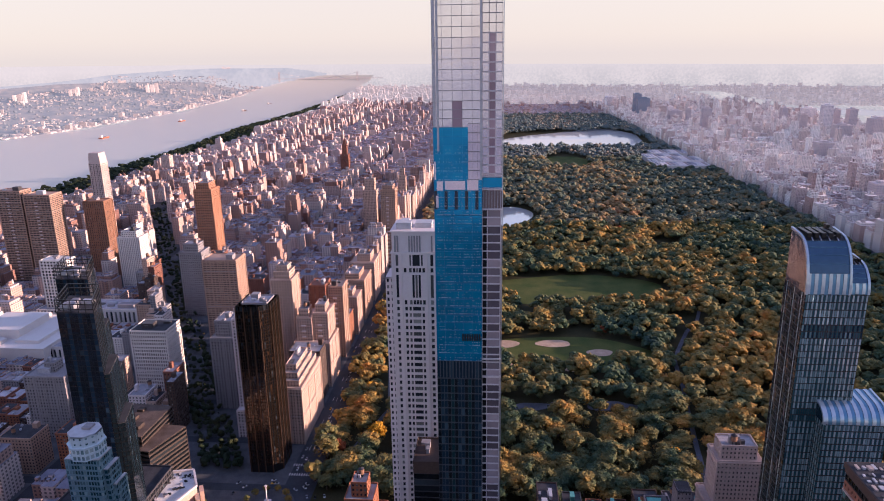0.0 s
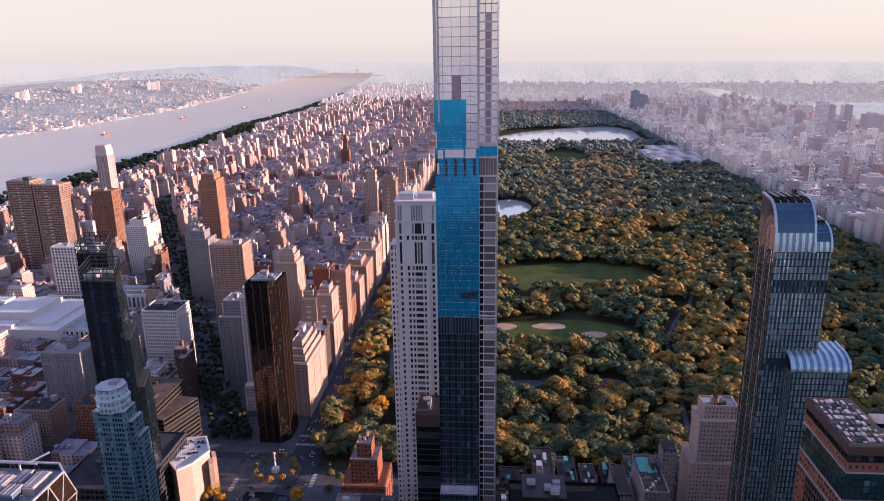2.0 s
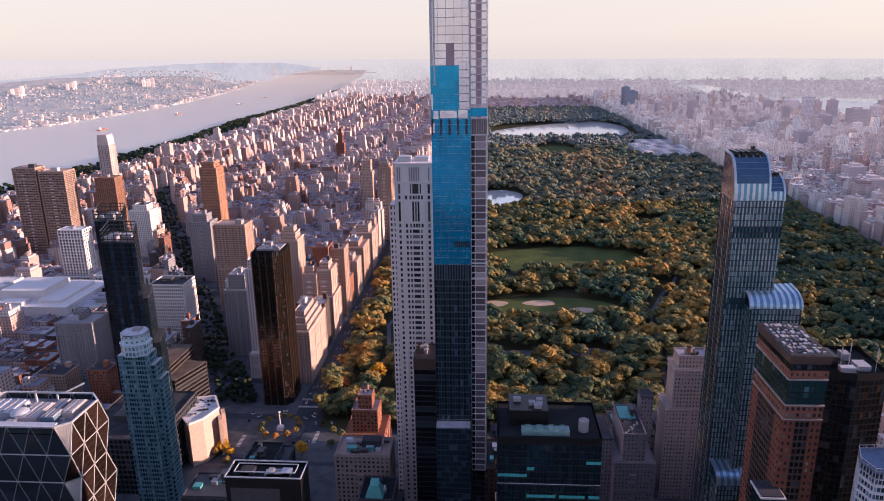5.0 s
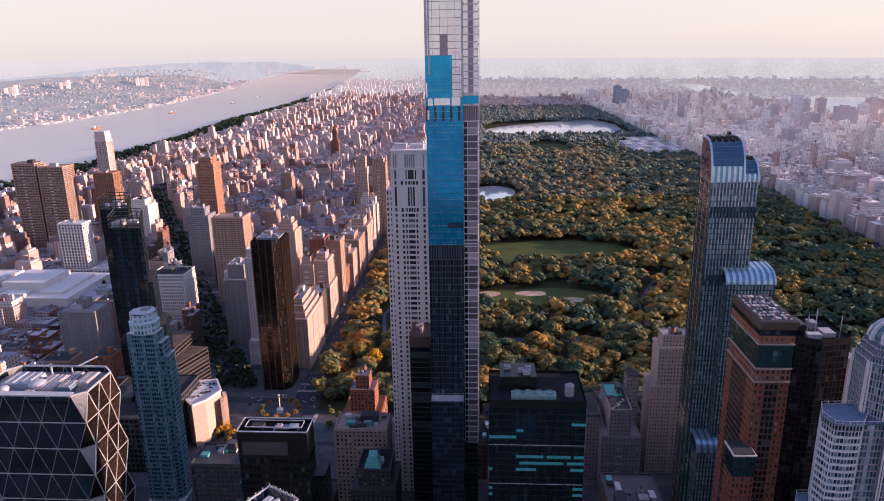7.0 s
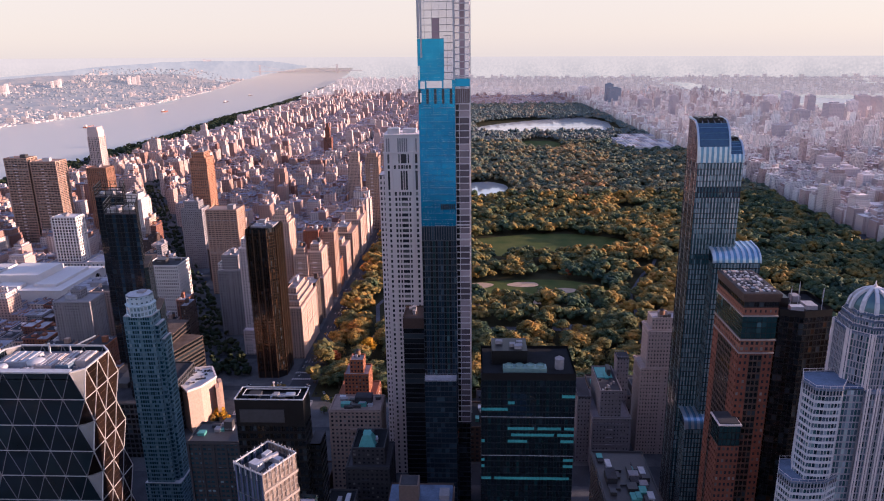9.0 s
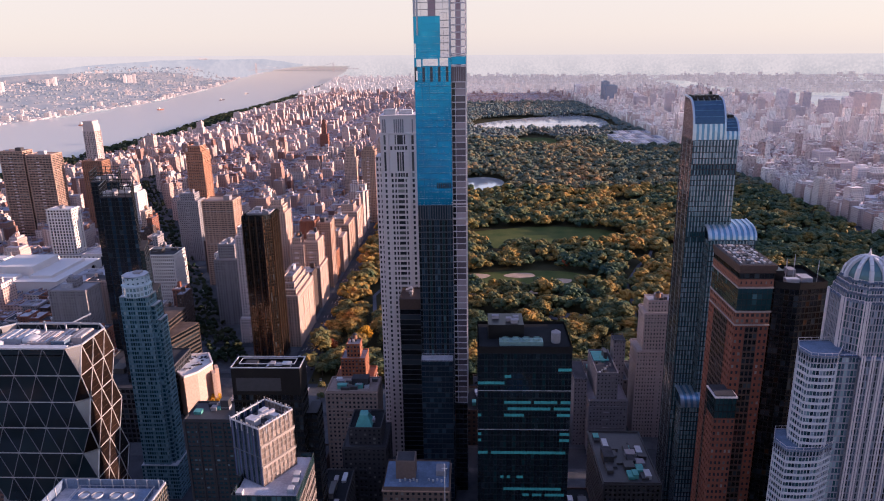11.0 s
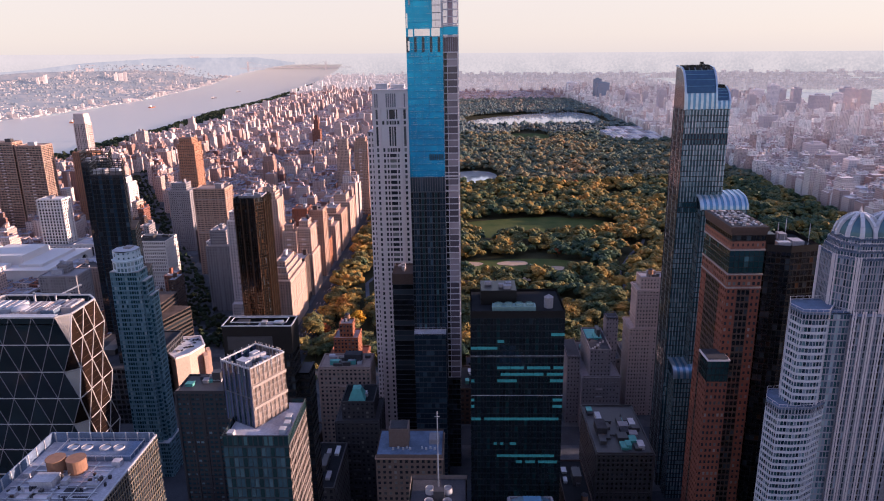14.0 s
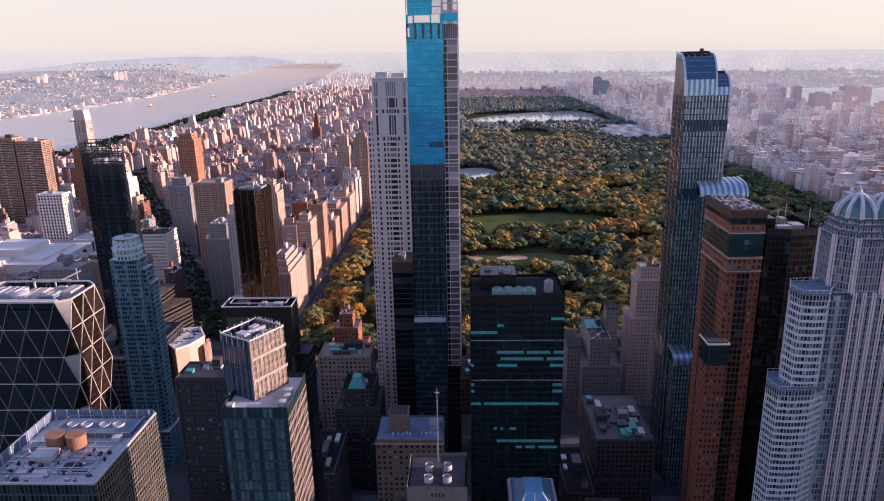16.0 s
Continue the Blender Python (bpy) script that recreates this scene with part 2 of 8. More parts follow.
M_TANK = masonry("cedar_tank", (0.30, 0.16, 0.10), 0.3)
G_DARK = glazing("dark_window", (0.03, 0.033, 0.04), 0.1, (0.32, 0.30, 0.28), 0.3)
G_BLUE = glazing("blue_film_glass", (0.012, 0.29, 0.53), 0.10, (0.02, 0.36, 0.62), 0.5, 0.8, 0.6)
G_NAVY = glazing("navy_glass", (0.010, 0.027, 0.045), 0.06, (0.08, 0.13, 0.165), 0.2, 0.6)
G_SLEEK = glazing("sleek_black_glass", (0.007, 0.012, 0.017), 0.05, (0.03, 0.045, 0.055), 0.06, 0.5)
G_TEAL = glazing("teal_glass", (0.02, 0.065, 0.09), 0.08, (0.30, 0.44, 0.50), 0.26, 0.6)
G_BLACK = glazing("black_glass", (0.008, 0.010, 0.013), 0.06, (0.06, 0.075, 0.09), 0.22, 0.5)
G_BRONZE = glazing("bronze_glass", (0.010, 0.008, 0.007), 0.1, (0.10, 0.05, 0.028), 0.12, 0.4)
G_MIRROR = glazing("mirror_glass", (0.78, 0.76, 0.80), 0.05, (0.72, 0.69, 0.72), 0.4, 0.9, 0.85)

m, n, l, p = material("river_water", 0.3)
p.inputs["Base Color"].default_value = (0.565, 0.53, 0.465, 1)
t = noise_node(n, l, 0.08, 5)
b = n.new("ShaderNodeBump")
b.inputs["Strength"].default_value, b.inputs["Distance"].default_value = 0.25, 1.0
l.new(t.outputs[0], b.inputs["Height"])
l.new(b.outputs[0], p.inputs["Normal"])
M_WATER = m
# near-white base: the sky's reflection put into the water's colour
m, n, l, p = material("still_lake_water", 0.08, 0.5)
p.inputs["Base Color"].default_value = (0.95, 0.91, 0.87, 1)
t = noise_node(n, l, 0.2, 3)
b = n.new("ShaderNodeBump")
b.inputs["Strength"].default_value, b.inputs["Distance"].default_value = 0.06, 0.3
l.new(t.outputs[0], b.inputs["Height"])
l.new(b.outputs[0], p.inputs["Normal"])
M_LAKE = m
D_WEST = district("west_side_masonry", ((0.0, (0.24, 0.11, 0.085)), (0.25, (0.40, 0.24, 0.19)), (0.55, (0.54, 0.38, 0.33)), (0.8, (0.64, 0.50, 0.45)), (1.0, (0.74, 0.64, 0.60))), (0.30, 0.285, 0.345), dark=0.75)
# far palettes lightened: distance haze put into wall and roof colours
D_WESTFAR = district("hazed_west_side_masonry", ((0.0, (0.40, 0.24, 0.21)), (0.35, (0.56, 0.40, 0.36)), (0.7, (0.65, 0.50, 0.46)), (1.0, (0.74, 0.64, 0.60))), (0.42, 0.375, 0.43), dark=0.5)
# east walls and roofs paled too, for haze and sunlit tops
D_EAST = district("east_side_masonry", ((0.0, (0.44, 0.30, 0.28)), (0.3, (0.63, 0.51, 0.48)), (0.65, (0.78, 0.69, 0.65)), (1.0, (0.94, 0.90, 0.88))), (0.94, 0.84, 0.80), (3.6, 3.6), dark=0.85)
D_EASTFAR = district("hazed_east_side_masonry", ((0.0, (0.46, 0.34, 0.33)), (0.3, (0.64, 0.52, 0.50)), (0.65, (0.78, 0.69, 0.66)), (1.0, (0.92, 0.87, 0.84))), (0.84, 0.73, 0.70), dark=0.7)
far_p = D_EASTFAR.node_tree.nodes["Principled BSDF"]      # kilometres off: haze put into a faint glow
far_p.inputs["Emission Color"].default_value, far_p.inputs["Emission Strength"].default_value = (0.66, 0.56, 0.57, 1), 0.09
D_FAR = district("hazed_far_district", ((0.0, (0.36, 0.30, 0.30)), (0.5, (0.48, 0.40, 0.39)), (1.0, (0.70, 0.60, 0.56))), (0.56, 0.49, 0.47), (9, 8), 0.3)
far_p = D_FAR.node_tree.nodes["Principled BSDF"]      # across the river, kilometres off: haze put into a faint glow
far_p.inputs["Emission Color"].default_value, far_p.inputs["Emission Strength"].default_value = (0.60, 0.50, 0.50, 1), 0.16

D_NORTH = district("hazed_northern_district", ((0.0, (0.42, 0.34, 0.35)), (0.5, (0.52, 0.43, 0.42)), (1.0, (0.66, 0.57, 0.55))), (0.50, 0.44, 0.43), (9, 8), 0.25)
# northern haze put into a stronger glow
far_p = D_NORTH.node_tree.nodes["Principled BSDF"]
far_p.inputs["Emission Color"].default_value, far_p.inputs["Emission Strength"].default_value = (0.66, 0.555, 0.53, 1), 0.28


# ---------- mesh helpers ----------
class Shape:
    """Vertices and faces gathered from arrays, for one mesh."""

    def __init__(self):
        self.v, self.f, self.n, self.weld = [], [], 0, False

    def add(self, verts, quads):
        self.v.append(np.asarray(verts, float).reshape(-1, 3))
        self.f.append(np.asarray(quads, int) + self.n)
        self.n += len(self.v[-1])

    def box(self, x0, x1, y0, y1, z0, z1, turn=0.0, taper=1.0, bottom=False):
        cx, cy, hx, hy = (x0 + x1) / 2, (y0 + y1) / 2, (x1 - x0) / 2, (y1 - y0) / 2
        c, s = math.cos(radians(turn)), math.sin(radians(turn))
        out = []
        for z, k in ((z0, 1.0), (z1, taper)):
            for a, b in ((-1, -1), (1, -1), (1, 1), (-1, 1)):
                out.append((cx + k * (a * hx * c - b * hy * s), cy + k * (a * hx * s + b * hy * c), z))
        q = [(0, 1, 5, 4), (1, 2, 6, 5), (2, 3, 7, 6), (3, 0, 4, 7), (4, 5, 6, 7)]
        self.add(out, q + [(3, 2, 1, 0)] if bottom else q)

    def beam(self, a, b, r):
        """A square bar from a to b."""
        a, b = Vector(a), Vector(b)
        d = (b - a).normalized()
        u = d.cross(Vector((0, 0, 1)) if abs(d.z) < 0.9 else Vector((1, 0, 0))).normalized() * r
        w = d.cross(u).normalized() * r
        vs = [p + i * u + j * w for p in (a, b) for i, j in ((-1, -1), (1, -1), (1, 1), (-1, 1))]
        self.add(vs, [(0, 1, 5, 4), (1, 2, 6, 5), (2, 3, 7, 6), (3, 0, 4, 7), (4, 5, 6, 7), (3, 2, 1, 0)])

    def prism(self, pts, z0, z1, k=1.0):
        """Upright walls round a polygon, with a flat top; k: how far the top draws in."""
        n = len(pts)
        c = np.mean(pts, 0)
        lo = [(x, y, z0) for x, y in pts]
        hi = [(c[0] + k * (x - c[0]), c[1] + k * (y - c[1]), z1) for x, y in pts]
        self.add(lo + hi, [(i, (i + 1) % n, (i + 1) % n + n, i + n) for i in range(n)])
        self.add(hi + [(c[0], c[1], z1)], [(i, (i + 1) % n, n, n) for i in range(n)])

    def drum(self, cx, cy, z0, z1, r0, r1=None, k=14, cap=True):
        r1 = r0 if r1 is None else r1
        a = np.arange(k) * 2 * math.pi / k
        lo = np.stack([cx + r0 * np.cos(a), cy + r0 * np.sin(a), np.full(k, z0)], 1)
        hi = np.stack([cx + r1 * np.cos(a), cy + r1 * np.sin(a), np.full(k, z1)], 1)
        i = np.arange(k)
        self.add(np.concatenate([lo, hi]), np.stack([i, (i + 1) % k, (i + 1) % k + k, i + k], 1))
        if cap:
            top = np.concatenate([hi, [[cx, cy, z1]]])
            self.add(top, np.stack([i, (i + 1) % k, np.full(k, k), np.full(k, k)], 1))

    def wall(self, p0, p1, z0, z1, nx, nz, rx, rz, depth, glass, low=0.5, cols=None):
        """An upright wall from p0 to p1 (its outer side lies to the right) with nx by nz recessed openings, or openings at the
        spans cols; the panes go to glass, or in turn, column by column, to the shapes in it."""
        self.weld = True
        p0, p1 = np.array(p0, float), np.array(p1, float)
        d = p1 - p0
        length = np.hypot(*d)
        d /= length
        o = np.array((d[1], -d[0]))
        if cols is None:
            w = length / nx
            cols = [((k + 0.5 - rx / 2) * w, (k + 0.5 + rx / 2) * w) for k in range(nx)]
        cols = np.array(cols)
        nx = len(cols)
        joints = np.concatenate([[0], (cols[:-1, 1] + cols[1:, 0]) / 2, [length]])
        h = (z1 - z0) / nz
        i, j = [a.ravel() for a in np.meshgrid(np.arange(nx), np.arange(nz), indexing="ij")]
        ua, ub, va, vb = joints[i], joints[i + 1], z0 + j * h, z0 + (j + 1) * h
        gz = h * (1 - rz)
        ia, ib, ja, jb = cols[i, 0], cols[i, 1], va + gz * low, vb - gz * (1 - low)

        def put(u, z, back):
            return np.stack([p0[0] + d[0] * u - o[0] * back, p0[1] + d[1] * u - o[1] * back, z], 1)
        cells = np.stack([put(ua, va, 0), put(ub, va, 0), put(ub, vb, 0), put(ua, vb, 0), put(ia, ja, 0), put(ib, ja, 0), put(ib, jb, 0), put(ia, jb, 0),
                          put(ia, ja, depth), put(ib, ja, depth), put(ib, jb, depth), put(ia, jb, depth)], 1)
        k = len(i)
        base = (np.arange(k) * 12)[:, None, None]
        q = np.array([(0, 1, 5, 4), (1, 2, 6, 5), (2, 3, 7, 6), (3, 0, 4, 7), (4, 5, 9, 8), (5, 6, 10, 9), (6, 7, 11, 10), (7, 4, 8, 11)])
        self.add(cells.reshape(-1, 3), (base + q).reshape(-1, 4))
        panes = cells[:, 8:12] + np.array((o[0], o[1], 0)) * 0.02
        kinds = glass if isinstance(glass, (list, tuple)) else [glass]
        for g, shape in enumerate(kinds):
            mine = panes[i % len(kinds) == g]
            if len(mine):
                shape.add(mine.reshape(-1, 3), np.arange(len(mine) * 4).reshape(-1, 4))

    def panes(self, p0, p1, z0, z1, nx, nz, rx, rz, proud=0.06):
        """Window panes alone, a little proud of a far wall."""
        skip = Shape()
        skip.wall(p0, p1, z0, z1, nx, nz, rx, rz, -proud, self)

    def mesh(self, name, mat, smooth=False):
        me = bpy.data.meshes.new(name)
        v, f = np.concatenate(self.v), np.concatenate(self.f)
        if self.weld:
            key = np.ascontiguousarray(np.round(v * 500).astype(np.int64))
            key = (key[:, 0] * 2000003 + key[:, 1]) * 1000003 + key[:, 2]
            _, first, back = np.unique(key, return_index=True, return_inverse=True)
            v, f = v[first], back.ravel()[f]
        tri = f[:, 2] == f[:, 3]
        loops = np.where(tri, 3, 4)
        me.vertices.add(len(v))
        me.vertices.foreach_set("co", v.ravel())
        flat = f.ravel()[np.stack([np.ones_like(tri), np.ones_like(tri), np.ones_like(tri), ~tri], 1).astype(bool).ravel()]
        me.loops.add(len(flat))
        me.loops.foreach_set("vertex_index", flat)
        me.polygons.add(len(f))
        me.polygons.foreach_set("loop_start", np.concatenate([[0], np.cumsum(loops)[:-1]]))
        me.update(calc_edges=True)
        me.validate()
        me.materials.append(mat)
        me.polygons.foreach_set("use_smooth", np.full(len(me.polygons), smooth))
        return me


def part(name, shape, mat, parent=None, label="", smooth=False):
    """One mesh object under a thing or a part (shape in world metres; the parent stands at its own origin)."""
    if name == "window_panes" and parent:
        return windows(shape, mat, parent, label)
    ob = new(name, shape.mesh(name, mat, smooth))
    if parent:
        ob.parent = parent
        ob.matrix_parent_inverse = Matrix.Translation(-full_place(parent))
        if not parent.parent:
            LAST_PART[parent.name] = ob
    return tagged(ob, label)


LAST_PART = {}
PANE_MESH, PANE_COUNT = {}, {}
PANE_MOST = 52                      # single panes on one thing; the rest stay joined
NEAR_SPOT = np.array((0.0, -80.0, 330.0))


def windows(shape, mat, parent, label):
    """The panes nearest to the camera's path as objects of their own, the rest as one part."""
    v = np.concatenate(shape.v).reshape(-1, 4, 3)
    left = (5 if parent.name.startswith("midtown") else 13 if "stack" in parent else PANE_MOST) - PANE_COUNT.get(parent.name, 0)
    side = v[:, 1] - v[:, 0]
    away = np.linalg.norm(v.mean(1) - NEAR_SPOT, axis=1) + np.where(side[:, 0] < -0.3 * np.abs(side[:, 1]), 900, 0)
    order = np.argsort(away)
    holder = LAST_PART.get(parent.name, parent)
    single, rest = order[:max(0, min(left, 60))], order[max(0, min(left, 60)):]
    base = full_place(holder)
    for k in single:
        q = v[k]
        w, h = float(np.linalg.norm(q[1] - q[0])), float(q[3][2] - q[0][2])
        key = (round(w, 1), round(h, 1), mat.name)
        if key not in PANE_MESH:
            s = Shape()
            s.box(0, w, -0.05, 0.0, 0, h, bottom=True)
            PANE_MESH[key] = s.mesh("window_pane", mat)
        u = Vector(q[1] - q[0]).normalized()
        ob = new("window_pane", PANE_MESH[key])
        ob.parent = holder
        ob.matrix_basis = Matrix.Translation(Vector(q[0]) - base) @ Matrix(((u.x, -u.y, 0), (u.y, u.x, 0), (0, 0, 1))).to_4x4()
    PANE_COUNT[parent.name] = PANE_COUNT.get(parent.name, 0) + len(single)
    if len(rest):
        s = Shape()
        s.add(v[rest].reshape(-1, 3), np.arange(len(rest) * 4).reshape(-1, 4))
        ob = new("window_panes", s.mesh("window_panes", mat))
        ob.parent = holder
        ob.matrix_parent_inverse = Matrix.Translation(-base)
        tagged(ob, label, kind="stuff")


def full_place(ob):
    """Where a thing stands; the parts under it lie in world metres."""
    return Vector((0, 0, 0)) if ob.parent else Vector(ob.location)


def thing(name, at, label, category, group="", kind=""):
    ob = new(name)
    ob.empty_display_size = 1.0
    ob.location = at
    return tagged(ob, label, category, group, kind)


EYE_MID, BEND = Vector((5, -90, 345)), 2600.0


def bend(v):
    """Brings what lies beyond BEND metres nearer, along lines of sight from the camera's middle position, so that the
    horizon lies within reach of its view.
    """
    v = np.array(v, float)
    q = v - np.array(EYE_MID)
    r = np.hypot(q[:, 0], q[:, 1])
    span = 2280.0
    near = np.where(r > BEND, BEND + span * (1 - np.exp(-(r - BEND) / span)), r)
    out = np.array(EYE_MID) + q * np.where(r > BEND, near / np.maximum(r, 1.0), 1.0)[:, None]
    west = np.clip((r - 7000) / 9000, 0, 1)
    out[:, 2] -= 0.012 * out[:, 0] * np.where(out[:, 0] > 0, np.clip((near - BEND) / span, 0, 1), west)      # tilts the far land so that its horizon fits the camera's view
    return out


def bent(shape):
    shape.v = [bend(np.concatenate(shape.v))]
    shape.f = [np.concatenate(shape.f)]
    return shape


def sheet(xs, ys, z=0.0, lift=0.0):
    """A grid sheet; xs may be a function of y that gives the two edges."""
    s = Shape()
    rows = []
    for y in ys:
        a, b = xs(y) if callable(xs) else xs
        rows.append([(a + (b - a) * i / 12, y, z + lift * max(0.0, y - 4200)) for i in range(13)])
    v = np.array(rows).reshape(-1, 3)
    i, j = [a.ravel() for a in np.meshgrid(np.arange(len(rows) - 1), np.arange(12), indexing="ij")]
    s.add(v, np.stack([i * 13 + j, i * 13 + j + 1, (i + 1) * 13 + j + 1, (i + 1) * 13 + j], 1))
    return s


def setting(name, shape, mat, label, category="", smooth=False):
    ob = new(name, shape.mesh(name, mat, smooth))
    return tagged(ob, label, category or name, kind="structure")


# ---------- ground, water, park ----------
s = Shape()
radii = np.concatenate([[0], np.geomspace(150, 110000, 60)])
ang = np.linspace(0, 2 * math.pi, 181)[:-1]
rr, aa = np.meshgrid(radii, ang, indexing="ij")
v = np.stack([EYE_MID.x + rr * np.sin(aa), EYE_MID.y + rr * np.cos(aa), np.zeros_like(rr)], 2).reshape(-1, 3)
i, j = [a.ravel() for a in np.meshgrid(np.arange(60), np.arange(180), indexing="ij")]
quads = np.stack([i * 180 + j, (i + 1) * 180 + j, (i + 1) * 180 + (j + 1) % 180, i * 180 + (j + 1) % 180], 1)
away = radii[i] > 3300
s.add(v, quads[~away])
setting("ground", bent(s), M_LAND, "hazy ground of the city and far land", "ground", True)
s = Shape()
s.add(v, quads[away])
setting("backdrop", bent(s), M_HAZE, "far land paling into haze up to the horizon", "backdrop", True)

SHORE_Y = [-3000, 2000, 2900, 3900, 5300, 7800, 10100, 13000, 16500, 22000]
SHORE_E = [-1420, -1420, -1410, -1490, -1530, -1720, -2000, -2360, -2900, -3700]
SHORE_W = [-3000, -2900, -2650, -2480, -2500, -2880, -3400, -3850, -4250, -4550]


def east_shore(y):
    return float(np.interp(y, SHORE_Y, SHORE_E))


def west_shore(y):
    return float(np.interp(y, SHORE_Y, SHORE_W))


s = sheet(lambda y: (west_shore(y) + 40 * math.sin(y / 210) + 25 * math.sin(y / 77), east_shore(y)), list(np.linspace(-2500, 6000, 110)) + list(np.linspace(6150, 17500, 50)), 1.0, 0.002)
setting("river_water", bent(s), M_WATER, "broad pale grey river with soft ripples", "river", True)

PARK_W, PARK_E, PARK_S, PARK_N = -168.0, 728.0, 526.0, 4640.0
s = sheet(lambda y: (-1400 + 0 * y if y < 2900 else east_shore(y) + 10, 1950), np.linspace(-900, 5840, 90), 0.5)
setting("road", bent(s), M_ASPHALT, "dark asphalt of the streets and avenues", "road")
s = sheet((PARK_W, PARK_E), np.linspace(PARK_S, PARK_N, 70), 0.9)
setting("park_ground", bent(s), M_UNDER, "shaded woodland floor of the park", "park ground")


def blob(cx, cy, rx, ry, z, wob=0.12, k=40, seed=1, turn=0.0):
    """A flat patch with an uneven edge."""
    s = Shape()
    rng = random.Random(seed)
    ph = [rng.uniform(0, 6.28) for _ in range(3)]
    c, sn = math.cos(radians(turn)), math.sin(radians(turn))
    ring = [(cx, cy, z)]
    for i in range(k):
        a = 2 * math.pi * i / k
        q = 1 + wob * (math.sin(2 * a + ph[0]) + 0.6 * math.sin(3 * a + ph[1]) + 0.4 * math.sin(5 * a + ph[2]))
        x, y = rx * q * math.cos(a), ry * q * math.sin(a)
        ring.append((cx + x * c - y * sn, cy + x * sn + y * c, z))
    s.add(ring, [(0, 1 + i, 1 + (i + 1) % k, 1 + (i + 1) % k) for i in range(k)])
    return s


CLEAR = [(140, 1125, 150, 80), (90, 868, 120, 55), (262, 2570, 85, 190), (345, 3300, 350, 370), (520, 3080, 160, 170), (150, 3090, 160, 170), (560, 3500, 120, 230), (30, 1660, 75, 130), (650, 2560, 125, 250), (560, 760, 40, 30), (285, 1730, 25, 14)]
setting("sheep_lawn", blob(130, 1125, 150, 80, 1.2, 0.08, seed=2), M_GRASS, "wide mown green meadow", "lawn")
setting("ball_lawn", blob(90, 868, 115, 52, 1.2, 0.08, seed=3), M_GRASS, "green ball field among trees", "lawn")
setting("far_lawn", bent(blob(262, 2570, 75, 180, 1.2, 0.1, seed=4)), M_GRASS, "far green oval lawn", "lawn")
s = Shape()
ring = ((330, 3290), (-20, 3150), (40, 3330), (150, 3480), (250, 3560), (329, 3640), (430, 3730), (529, 3830), (620, 3800), (690, 3520), (668, 3250), (625, 3030), (541, 2960), (411, 2985), (241, 2990), (120, 2990), (20, 3040))
s.add([(x, y, 1.6) for x, y in ring], [(0, 1 + i, 1 + (i + 1) % 16, 1 + (i + 1) % 16) for i in range(15, -1, -1)])
setting("reservoir_water", bent(s), M_LAKE, "bright pale reservoir in the park", "water")
setting("lake_water", blob(22, 1680, 62, 120, 1.6, 0.10, seed=8), M_LAKE, "small pale lake between trees", "water")
setting("pond_water", blob(285, 1730, 22, 12, 1.6, 0.14, seed=9), M_LAKE, "small pond glinting between trees", "water")
for cx, cy, rx, ry, sd in ((80, 893, 23, 13, 1), (14, 889, 19, 13, 2), (140, 865, 18, 11, 3), (16, 812, 20, 14, 4), (96, 815, 12, 10, 5)):
    tagged(setting("sand_infield", blob(cx, cy, rx, ry, 1.5, 0.06, seed=sd + 20), M_SAND, "pale sand infield of a ball field", "sand infield"), group="sand infields")


# ---------- towers ----------
def turned_away(a, b):
    """Walls that face north, or away from the camera's path, get a coarser grid of windows."""
    d = math.dist(a, b)
    ox, oy, x = (b[1] - a[1]) / d, (a[0] - b[0]) / d, (a[0] + b[0]) / 2
    return oy > 0.7 or (ox > 0.7 and x > 70) or (ox < -0.7 and x < -60)


def facade_box(walls, glass, x0, x1, y0, y1, z0, z1, bay, floor, rx, rz, depth=0.35, low=0.5, sides="SENW"):
    nz = max(1, round((z1 - z0) / floor))
    for side, a, b in (("S", (x0, y0), (x1, y0)), ("E", (x1, y0), (x1, y1)), ("N", (x1, y1), (x0, y1)), ("W", (x0, y1), (x0, y0))):
        if side in sides:
            nx = max(1, round(math.hypot(a[0] - b[0], a[1] - b[1]) / bay))
            coarse = 3 if turned_away(a, b) else 1
            walls.wall(a, b, z0, z1, max(1, nx // coarse), max(1, nz // coarse), rx, rz, depth, glass, low)


